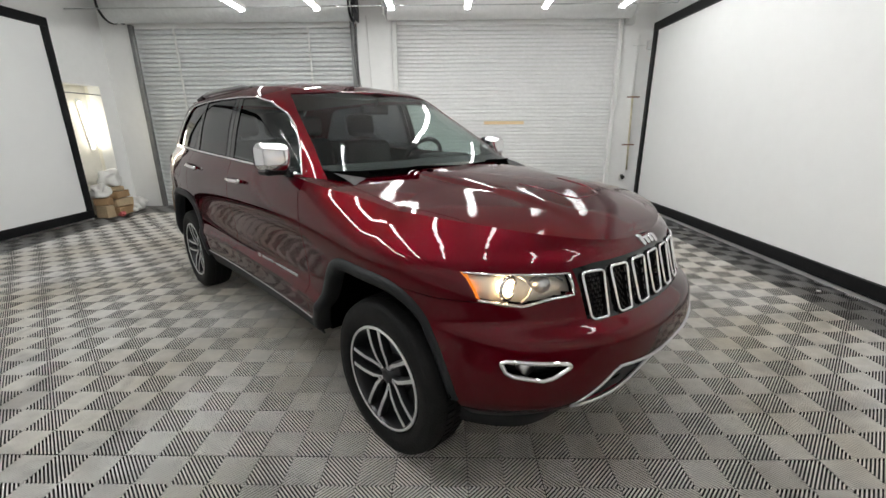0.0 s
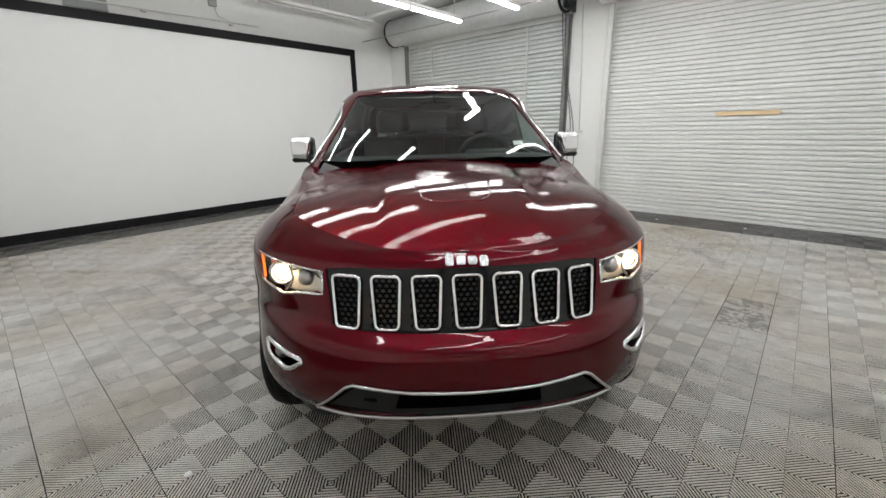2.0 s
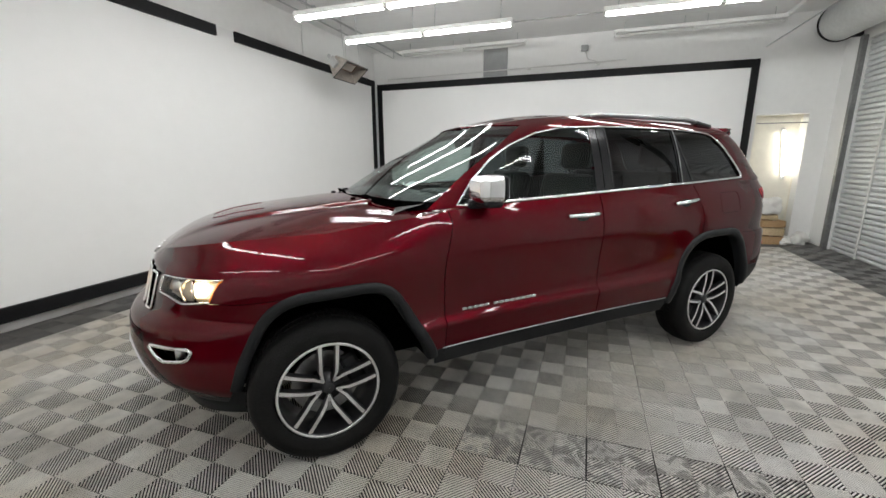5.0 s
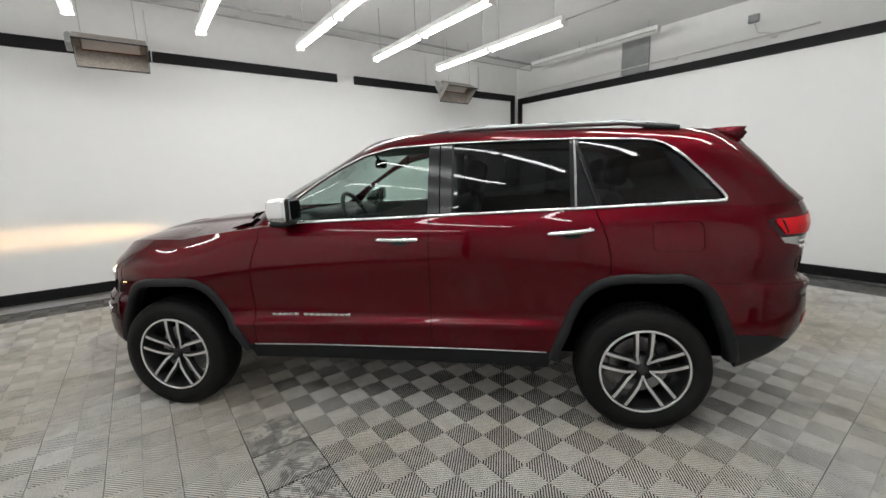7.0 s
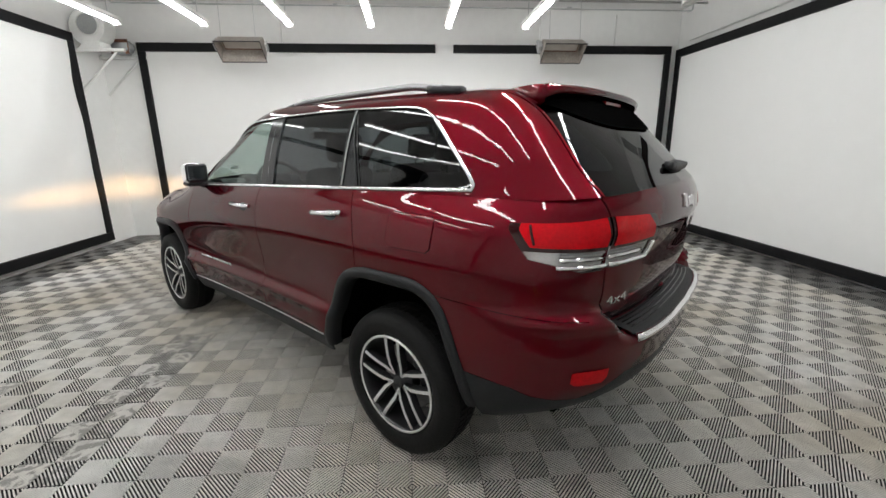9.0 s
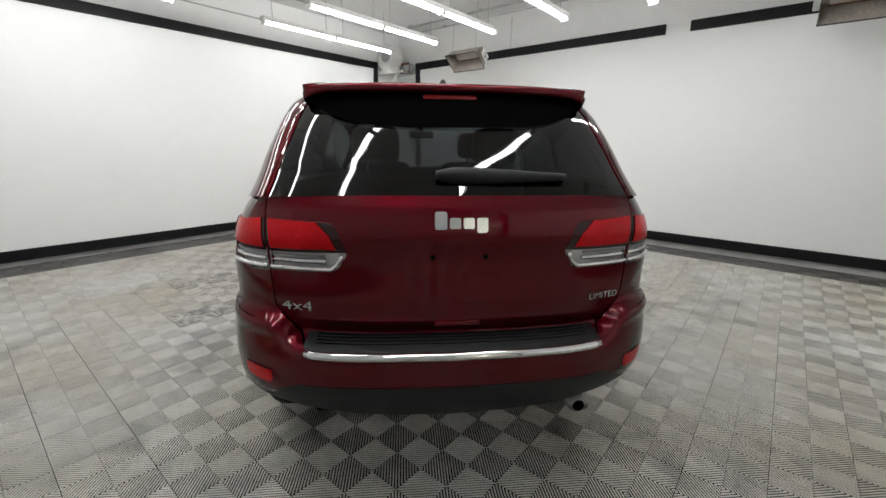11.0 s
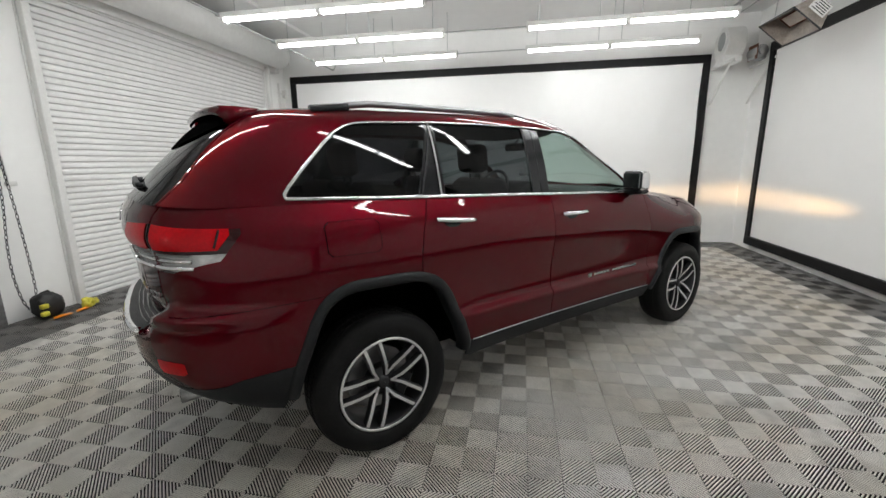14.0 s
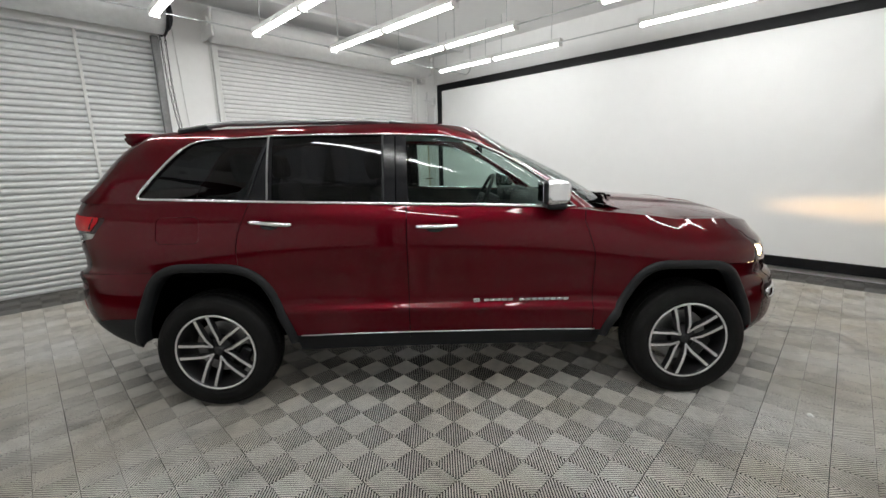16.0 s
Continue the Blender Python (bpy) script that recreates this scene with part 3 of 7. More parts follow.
# hand chain and clutter between the doors
def chain_loop(line):
    """Oval links along a line, every second one turned."""
    root = thing("hand_chain", "loose loop of steel chain beside the roll-up door", "chain")
    pts = [Vector(p) for p in line]
    for _ in range(3):
        pts = [pts[0]] + [p for a, b in zip(pts[:-1], pts[1:]) for p in (a * 0.75 + b * 0.25, a * 0.25 + b * 0.75)] + [pts[-1]]
    bm = bmesh.new()
    gone, i = 0.0, 0
    for a, b in zip(pts[:-1], pts[1:]):
        d = (b - a).length
        while gone <= d:
            c, t = a + (b - a) * (gone / d), (b - a).normalized()
            u = Vector((0, 1, 0)) if i % 2 else t.cross(Vector((0, 1, 0))).normalized()
            ring = [c + u * (0.010 * math.cos(q)) + t * (0.027 * math.sin(q)) for q in [2 * math.pi * k / 8 for k in range(8)]]
            add_tube(bm, ring, 0.0036, 4, True, up=tuple(u.cross(t)))
            gone, i = gone + 0.043, i + 1
        gone -= d
    tagged(part("chain_strand", bm, DARK_STEEL, root), kind="stuff")
    return root


chain_loop([(-0.455, 3.985, 3.24), (-0.445, 4.05, 2.3), (-0.30, 4.16, 1.52), (-0.254, 4.18, 1.0), (-0.235, 4.18, 0.34), (-0.27, 4.18, 0.20), (-0.335, 4.18, 0.18), (-0.385, 4.18, 0.42), (-0.385, 4.18, 0.75), (-0.325, 4.18, 1.23), (-0.36, 4.14, 1.7), (-0.475, 4.05, 2.3), (-0.515, 3.985, 3.24)])
root = thing("wall_switch", "small switch plate and stub pipe on the wall", "switch")
part("plate", box((-0.245, YN - 0.03, 1.29), (-0.16, YN, 1.33), 0.006), WHITE_STEEL, root)
part("stub", cyl((-0.40, YN, 1.325), (-0.40, YN - 0.05, 1.325), 0.018, 12), GALV, root)
conduit([(-0.22, YN - 0.012, 1.33), (-0.26, YN - 0.012, 2.2), (-0.30, YN - 0.012, 3.2)], 0.006, WHITE_STEEL, "thin white cable down the wall")
BLACK_PLASTIC = material("black_plastic", (0.012, 0.012, 0.012), 0.5, bump=0.2, scale=40)
ORANGE = material("orange_plastic", (0.75, 0.24, 0.01), 0.4)
YELLOW = material("yellow_green_plastic", (0.62, 0.55, 0.05), 0.5, vary=0.3, vary_scale=10)
# rusty pipe in the corner by the white door
root = thing("wall_pipe", "white pipe with rusty clamps down the corner of the wall", "pipe")
OLD = material("old_stained_paint", (0.62, 0.55, 0.40), 0.7, vary=0.3, vary_scale=9)
part("pipe", cyl((4.16, YN - 0.03, 2.9), (4.16, YN - 0.03, 1.95), 0.016, 12), WHITE_STEEL, root, "", True)
part("lower_pipe", cyl((4.16, YN - 0.028, 1.95), (4.20, YN - 0.028, 0.72), 0.014, 12), OLD, root, "stained lower run", True)
for z in (2.72, 1.93, 1.15):
    part("clamp", box((4.06, YN - 0.055, z - 0.010), (4.27, YN - 0.045, z + 0.010), 0.002), RUST if z < 2.5 else WHITE_STEEL, root, "rusty clamp")
part("valve", box((4.30, YN - 0.07, 2.66), (4.38, YN, 2.80), 0.01), WHITE_STEEL, root)
root = thing("wall_stub", "cut black pipe end sticking out of the wall", "pipe")
part("stub", cyl((4.14, YN, 0.60), (4.14, YN - 0.06, 0.585), 0.035, 14), BLACK_PLASTIC, root)
part("collar", cyl((4.13, YN, 0.57), (4.13, YN - 0.03, 0.56), 0.045, 14), WHITE_STEEL, root)
bm = bmesh.new()
add_box(bm, (3.90, YN - 0.16, 3.02), (4.02, YN, 3.14), 0.012)
tagged(part("door_operator", bm, WHITE_STEEL, None), "small white operator box beside the roll-up door", "door operator")
TAPE = material("yellow_tape", (0.86, 0.66, 0.40), 0.35)
bm = bmesh.new()
add_box(bm, (1.665, YN + 0.030, 1.500), (2.355, YN + 0.0435, 1.552), 0.002)
tagged(part("warning_tape", bm, TAPE, None), "pale yellow tape strip across the white roll-up door", "tape")

# doorway clutter and its lamp
root = thing("wall_lamp", "lit upright fluorescent tube in the wall recess", "wall light", at=(XW - 0.20, 0, 0))
part("base", tube([(-0.035, 3.755, 1.93), (-0.035, 3.845, 1.10)], 0.030, 4), WHITE_STEEL, root)
part("tube", cyl((0, 3.757, 1.88), (0, 3.838, 1.155), 0.019, 12), SMALL_TUBE, root, "glowing tube", True)
for q in (0, 1):
    part("lamp_holder", box((-0.04, 3.738 + 0.087 * q, 1.885 - 0.76 * q), (0.02, 3.772 + 0.087 * q, 1.915 - 0.76 * q), 0.004), WHITE_STEEL, root)
tagged(part("trim_strip", box((XW - 0.012, DY0 + 0.02, 1.985), (XW - 0.002, DY1, 2.0), 0.002), GUIDE, None), "thin grey strip across the top of the recess", "trim", kind="structure")
CARD = material("cardboard", (0.42, 0.27, 0.14), 0.8, bump=0.1, scale=50, vary=0.15, vary_scale=6)
FILM = material("plastic_bag", (0.72, 0.71, 0.68), 0.3, bump=0.5, scale=25)
PINK = material("pink_plastic", (0.55, 0.12, 0.12), 0.5)
zf = floor_z(-4.6, 3.6)


CARD_PALE = material("faded_cardboard", (0.52, 0.40, 0.25), 0.85, bump=0.1, scale=50, vary=0.2, vary_scale=6)


def carton(x, y, z, w, d, h, turn, mat=None):
    root = thing("cardboard_box", "worn brown cardboard box in a stack by the doorway", "box", "stacked boxes", at=(x, y, z), turn=turn)
    bm = box((-w / 2, -d / 2, 0), (w / 2, d / 2, h), 0.006)
    for v in bm.verts:
        v.co += 0.012 * noise.noise_vector(v.co * 4 + Vector((x * 9, y * 9, z * 9))) * min(1, v.co.z / 0.05)       # crushed
    part("carton", bm, mat or CARD, root)
    part("flap", box((-w / 2, -0.004, h), (w / 2, 0.03, h + 0.004)), OLD, root, "strip of packing tape")


carton(-4.58, 3.64, zf, 0.28, 0.38, 0.13, 5)
carton(-4.58, 3.36, zf, 0.22, 0.15, 0.19, -10, CARD_PALE)
carton(-4.59, 3.67, zf + 0.145, 0.27, 0.32, 0.12, -7, CARD_PALE)
carton(-4.59, 3.37, zf + 0.205, 0.20, 0.17, 0.11, 13)
carton(-4.60, 3.65, zf + 0.28, 0.26, 0.35, 0.11, 9)
carton(-4.61, 3.60, zf + 0.405, 0.22, 0.29, 0.07, -14, CARD_PALE)


def crumpled(name, label, cat, mat, at, r, seed):
    bm = bmesh.new()
    bmesh.ops.create_icosphere(bm, subdivisions=4, radius=r)
    for v in bm.verts:
        v.co *= 0.8 + 0.55 * noise.noise(v.co * (2.2 / r * 0.6) + Vector((seed, 0, 0)))
        v.co.z = max(v.co.z, -r * 0.55)
    bmesh.ops.translate(bm, vec=Vector(at) + Vector((0, 0, r * 0.55)), verts=bm.verts)
    return tagged(part(name, bm, mat, None, "", True), label, cat)


crumpled("plastic_bag", "crumpled translucent plastic bag on the boxes", "bag", FILM, (-4.60, 3.62, zf + 0.49), 0.19, 3)
crumpled("plastic_bag", "crumpled translucent plastic bag on the boxes", "bag", FILM, (-4.62, 3.38, zf + 0.33), 0.15, 5)
crumpled("plastic_bag", "crumpled white plastic bag on the floor by the boxes", "bag", FILM, (-4.56, 4.06, zf), 0.15, 8)
crumpled("plastic_bag", "crumpled white plastic bag on the floor by the boxes", "bag", FILM, (-4.47, 3.86, zf), 0.10, 12)
crumpled("wrapper", "crumpled red plastic wrapper on the floor by the boxes", "wrapper", PINK, (-4.40, 3.46, zf), 0.06, 2)

# clutter by the wall between the doors
root = thing("tool_bag", "black zipped tool bag with yellow patches slumped by the wall", "bag", at=(-0.235, 4.10, floor_z(-0.235, 4.10)))
bm = bmesh.new()
bmesh.ops.create_icosphere(bm, subdivisions=4, radius=1.0)
for v in bm.verts:
    c = v.co.copy()
    v.co = Vector((0.115 * math.copysign(abs(c.x) ** 0.75, c.x), 0.085 * math.copysign(abs(c.y) ** 0.75, c.y), 0.115 + 0.115 * math.copysign(abs(c.z) ** 0.7, c.z)))
    v.co *= 1 + 0.10 * noise.noise(c * 2.6)
    v.co.x += 0.16 * (0.23 - v.co.z) * 0.35
    v.co.z = max(v.co.z, 0.0)
part("body", bm, BLACK_PLASTIC, root, "black fabric body", True)
for k, (x, z) in enumerate(((-0.075, 0.135), (-0.080, 0.065))):
    bm = bmesh.new()
    add_box(bm, (x - 0.035, -0.100, z - 0.022), (x + 0.030, -0.062, z + 0.022), 0.012, segments=2)
    part("patch", bm, YELLOW, root, "yellow patch", True)
part("carry_handle", tube([(-0.05, 0, 0.215), (-0.03, -0.01, 0.245), (0.02, -0.01, 0.25), (0.05, 0, 0.22)], 0.010, 8), BLACK_PLASTIC, root, "black webbing handle", True)


def strap(name, label, mat, line, width_m):
    bm, rows = bmesh.new(), []
    for i, (x, y) in enumerate(line):
        a, b = Vector(line[max(0, i - 1)]), Vector(line[min(len(line) - 1, i + 1)])
        t = (b - a).normalized()
        z = floor_z(x, y) + 0.012 + 0.020 * abs(noise.noise(Vector((x * 14, y * 14, 2))))
        rows.append([bm.verts.new((x - t.y * q * width_m, y + t.x * q * width_m, z + dz)) for q, dz in ((-0.5, 0.0), (0.5, 0.004), (0.5, -0.004), (-0.5, -0.008))])
    for a, b in zip(rows[:-1], rows[1:]):
        for j in range(4):
            bm.faces.new((a[j], a[(j + 1) % 4], b[(j + 1) % 4], b[j]))
    bm.faces.new(rows[0])
    bm.faces.new(rows[-1][::-1])
    bmesh.ops.recalc_face_normals(bm, faces=bm.faces)
    tagged(part(name, bm, mat, None), label, "strap")


strap("webbing_strap", "orange webbing strap lying loose on the floor", ORANGE, [(-0.27, 4.00), (-0.24, 3.975), (-0.20, 3.965), (-0.16, 3.975), (-0.13, 4.00)], 0.040)
strap("webbing_strap", "orange webbing strap lying loose on the floor", ORANGE, [(-0.08, 3.99), (-0.05, 3.97), (-0.01, 3.98), (0.03, 4.00)], 0.035)
crumpled("rag", "crumpled yellow-green cloth on the floor by the wall", "cloth", YELLOW, (0.07, 4.04, floor_z(0.07, 4.04)), 0.065, 4)
crumpled("rag", "crumpled yellow-green cloth on the floor by the wall", "cloth", YELLOW, (0.15, 4.08, floor_z(0.15, 4.08)), 0.050, 9)

# scraps on the floor
for k, (x, y) in enumerate(((4.22, 0.12), (0.284, 3.744), (0.446, 3.98), (1.204, -2.804), (-0.797, -3.45), (2.25, 3.95), (0.963, -2.206), (3.9, 3.6), (1.2, 3.9))):
    bm = bmesh.new()
    bmesh.ops.create_icosphere(bm, subdivisions=2, radius=0.018)
    for v in bm.verts:
        v.co *= 0.7 + 0.9 * abs(noise.noise(v.co * 60 + Vector((k, 0, 0))))
        v.co.z = max(v.co.z * 0.5, -0.004)
    bmesh.ops.translate(bm, vec=(x, y, floor_z(x, y) + 0.004), verts=bm.verts)
    tagged(part("paper_scrap", bm, LABEL, None), "tiny crumpled white paper scrap on the floor tiles", "paper scrap", "paper scraps")


# ---- the car ----
CAR_AT, CAR_TURN = (0.351, 0.060), -44.78


def flake_paint(name="dark_red_pearl", peel_scale=60, peel_depth=0.012):
    """Deep red pearl under a clear coat: a broad metallic glow below, sharp reflections above."""
    m = material(name, (0.20, 0.004, 0.012), 0.37, metal=0.74, coat=1.0, spec=0.0)
    nt = m.node_tree
    b = nt.nodes["Principled BSDF"]
    b.inputs["Coat Roughness"].default_value = 0.008
    b.inputs["Coat IOR"].default_value = 1.37
    b.inputs["Specular Tint"].default_value = (0.14, 0.003, 0.008, 1)
    co = nt.nodes.new("ShaderNodeTexCoord")
    n = nt.nodes.new("ShaderNodeTexNoise")
    n.inputs["Scale"].default_value, n.inputs["Detail"].default_value = 900, 2
    mix = nt.nodes.new("ShaderNodeMix")
    mix.data_type = "RGBA"
    mix.inputs["A"].default_value, mix.inputs["B"].default_value = (0.063, 0.0006, 0.0040, 1), (0.126, 0.0013, 0.0080, 1)
    nt.links.new(co.outputs["Object"], n.inputs["Vector"])
    nt.links.new(n.outputs["Fac"], mix.inputs["Factor"])
    nt.links.new(mix.outputs["Result"], b.inputs["Base Color"])
    # faint orange peel
    peel, bp = nt.nodes.new("ShaderNodeTexNoise"), nt.nodes.new("ShaderNodeBump")
    peel.inputs["Scale"].default_value, peel.inputs["Detail"].default_value = peel_scale, 1
    bp.inputs["Strength"].default_value, bp.inputs["Distance"].default_value = peel_depth, 0.01
    nt.links.new(co.outputs["Object"], peel.inputs["Vector"])
    nt.links.new(peel.outputs["Fac"], bp.inputs["Height"])
    nt.links.new(bp.outputs["Normal"], b.inputs["Coat Normal"])
    return m


def pane_glass(name, tint, rough=0.0):
    """A thin tinted pane: what lies behind shows through, the gloss follows the angle."""
    m = bpy.data.materials.new(name)
    m.use_nodes = True
    nt = m.node_tree
    nt.nodes.clear()
    out, mix, tr, gl, fr, pw, ad = (nt.nodes.new("ShaderNode" + k) for k in ("OutputMaterial", "MixShader", "BsdfTransparent", "BsdfGlossy", "LayerWeight", "Math", "Math"))
    tr.inputs["Color"].default_value = (*tint, 1)
    gl.inputs["Roughness"].default_value = rough
    fr.inputs["Blend"].default_value = 0.5
    pw.operation, pw.inputs[1].default_value = "POWER", 4.0
    ad.operation, ad.inputs[1].default_value, ad.inputs[2].default_value = "MULTIPLY_ADD", 0.75, 0.035
    nt.links.new(fr.outputs["Facing"], pw.inputs[0])
    nt.links.new(pw.outputs[0], ad.inputs[0])
    nt.links.new(ad.outputs[0], mix.inputs["Fac"])
    nt.links.new(tr.outputs[0], mix.inputs[1])
    nt.links.new(gl.outputs[0], mix.inputs[2])
    nt.links.new(mix.outputs[0], out.inputs["Surface"])
    return m


RED = flake_paint()
RED_WET = flake_paint("dark_red_pearl_with_droplets", 320, 0.022)
CHROME = material("chrome", (0.80, 0.80, 0.81), 0.06, 1.0)
MIRROR = material("tinted_mirror", (0.30, 0.31, 0.33), 0.03, 1.0)
RAIL = material("brushed_grey_rail", (0.30, 0.30, 0.31), 0.38, 1.0, vary=0.1, vary_scale=20)
SATIN = material("satin_silver", (0.62, 0.62, 0.63), 0.28, 1.0)
CLAD = material("grey_black_plastic", (0.010, 0.0108, 0.0125), 0.5, bump=0.1, scale=500, vary=0.15, vary_scale=8, spec=0.3)
GLOSS_BLACK = material("gloss_black", (0.006, 0.006, 0.007), 0.1, spec=0.35)
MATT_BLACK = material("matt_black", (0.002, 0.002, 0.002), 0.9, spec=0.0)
RUBBER = material("tyre_rubber", (0.0075, 0.0075, 0.0075), 0.62, bump=0.2, scale=120, vary=0.35, vary_scale=12, spec=0.2)
ALLOY_DARK = material("dark_painted_alloy", (0.035, 0.035, 0.038), 0.3, 0.5, vary=0.1, vary_scale=20)
ALLOY = material("machined_alloy", (0.78, 0.78, 0.78), 0.3, 0.75, bump=0.03, scale=300)
STEEL = material("brake_steel", (0.30, 0.30, 0.30), 0.4, 0.9, vary=0.2, vary_scale=20)
PILLAR_BLACK = material("polished_black", (0.008, 0.008, 0.010), 0.16, spec=0.4)
GLASS = pane_glass("clear_tinted_glass", (0.62, 0.73, 0.69))
PRIVACY = pane_glass("dark_privacy_glass", (0.10, 0.105, 0.115))
SHIELD = pane_glass("windscreen_glass", (0.62, 0.70, 0.68))
LENS = pane_glass("clear_lamp_lens", (0.93, 0.93, 0.93))
RED_LENS = material("dark_red_lamp_lens", (0.022, 0.0006, 0.0012), 0.12, coat=0.3, spec=0.3)
RED_INNER = material("bright_red_lamp_band", (0.50, 0.0008, 0.006), 0.30, coat=0.35, spec=0.05, bump=0.12, scale=30, vary=0.18, vary_scale=9)
BRAKE = material("red_brake_lens", (0.16, 0.0012, 0.004), 0.25, coat=0.6, spec=0.2)
AMBER = glow("lit_amber_marker", (1.0, 0.26, 0.015), 0.55)
BEAM = glow("lit_lamp", (1.0, 0.70, 0.36), 26.0)
REFLECTOR = material("silvered_lamp_bowl", (0.82, 0.78, 0.70), 0.42, 1.0, bump=0.5, scale=16)
LAMP_SILVER = material("bright_lamp_silver", (0.85, 0.85, 0.85), 0.25, 0.35, bump=0.8, scale=28)
CLOTH = material("black_leather", (0.018, 0.018, 0.019), 0.5, bump=0.1, scale=80, vary=0.2, vary_scale=6)
DASH = material("dark_grey_dash", (0.017, 0.0175, 0.018), 0.6, bump=0.08, scale=200, vary=0.1, vary_scale=6)
LINER = material("grey_headliner", (0.17, 0.17, 0.165), 0.9, vary=0.05, vary_scale=6)
BADGE = material("bright_badge_metal", (0.58, 0.58, 0.59), 0.27, 1.0)


def table(pairs):
    """A smooth line through the pairs that overshoots none of them."""
    xs, ys = [p[0] for p in pairs], [p[1] for p in pairs]
    n = len(xs)
    h = [xs[i + 1] - xs[i] for i in range(n - 1)]
    d = [(ys[i + 1] - ys[i]) / h[i] for i in range(n - 1)]
    m = [d[0]] + [0.0 if d[i - 1] * d[i] <= 0 else 2 * d[i - 1] * d[i] / (d[i - 1] + d[i]) for i in range(1, n - 1)] + [d[-1]]

    def at(v):
        if v <= xs[0]:
            return ys[0]
        if v >= xs[-1]:
            return ys[-1]
        i = 0
        while v > xs[i + 1]:
            i += 1
        u = (v - xs[i]) / h[i]
        return ys[i] * (1 + 2 * u) * (1 - u) ** 2 + m[i] * h[i] * u * (1 - u) ** 2 + ys[i + 1] * u * u * (3 - 2 * u) + m[i + 1] * h[i] * u * u * (u - 1)
    return at


# sections: half width over height, nose and tail over height, shoulder line over length
width = table([(0.36, 0.845), (0.42, 0.872), (0.47, 0.892), (0.57, 0.905), (0.612, 0.914), (0.626, 0.909), (0.645, 0.886), (0.72, 0.878), (0.88, 0.894), (0.985, 0.910), (1.03, 0.909), (1.06, 0.900), (1.12, 0.892), (1.18, 0.868), (1.22, 0.838)])
plain_width = table([(0.36, 0.835), (0.42, 0.858), (0.47, 0.871), (0.57, 0.879), (0.645, 0.881), (0.72, 0.880), (0.88, 0.894), (0.985, 0.910), (1.03, 0.909), (1.06, 0.900), (1.12, 0.892), (1.18, 0.868), (1.22, 0.838)])   # behind and ahead of the doors there is no lower ridge
nose = table([(0.36, 2.19), (0.40, 2.247), (0.46, 2.303), (0.52, 2.332), (0.60, 2.349), (0.68, 2.345), (0.715, 2.330), (0.742, 2.288), (0.762, 2.262), (0.80, 2.248), (0.90, 2.221), (0.955, 2.206), (0.985, 2.19), (1.0, 2.168)])
tail = table([(0.36, -2.208), (0.44, -2.318), (0.55, -2.412), (0.62, -2.440), (0.70, -2.450), (0.752, -2.458), (0.768, -2.446), (0.782, -2.385), (0.796, -2.342), (0.84, -2.338), (0.95, -2.358), (1.06, -2.364), (1.12, -2.376), (1.17, -2.393), (1.25, -2.383), (1.31, -2.353)])
tail_horn = table([(0.36, -2.208), (0.44, -2.318), (0.55, -2.412), (0.62, -2.440), (0.70, -2.450), (0.80, -2.440), (0.845, -2.424), (0.868, -2.395), (0.885, -2.362), (0.95, -2.352), (1.06, -2.364), (1.12, -2.376), (1.17, -2.393), (1.25, -2.383), (1.31, -2.353)])
shoulder = table([(-2.5, 1.305), (-1.5, 1.277), (0.72, 1.198), (0.95, 1.172), (1.2, 1.14), (1.4, 1.108)])
rear_taper = table([(0.75, 0.0), (1.0, 0.018), (1.10, 0.030), (1.19, 0.042), (1.25, 0.052), (1.31, 0.060)])   # the tail narrows in plan, most of all at window height
XF, XR = 1.40, -1.50
round_front = table([(0.36, 2.85), (0.42, 2.85), (0.50, 2.72), (0.62, 2.52), (0.75, 2.42), (1.2, 2.42)])   # the bumper is squarer low down
round_rear = table([(0.36, 4.6), (0.86, 4.8), (1.4, 5.0)])   # how square the rear corners are


def smooth_table(t, v, d):
    return 0.25 * t(v - d) + 0.5 * t(v) + 0.25 * t(v + d)


@functools.lru_cache(maxsize=None)
def fair(t, v):
    """The section with its corners eased, wider over the plain flank than round the lower ridge."""
    d = 0.022 + 0.085 * max(0.0, min(1.0, (v - 0.665) / 0.12)) * max(0.0, min(1.0, (1.30 - v) / 0.22))
    ks = [math.exp(-2.2 * (q / 6) ** 2) for q in range(-6, 7)]
    return sum(k * t(v + d * q / 6) for k, q in zip(ks, range(-6, 7))) / sum(ks)


def tail_bow(y):
    """The tailgate stands furthest back in its middle."""
    return 0.054 * max(0.0, 1 - (y / 0.70) ** 2) ** 1.5


def swell(x, z):
    """The fenders stand out round the wheels."""
    out = 0.0
    for ax in (1.4575, -1.4575):
        r = math.hypot((x - ax) * 0.9, (z - 0.52) * 1.1)
        out += 0.040 * math.exp(-(r / 0.60) ** 2.3)
    return out


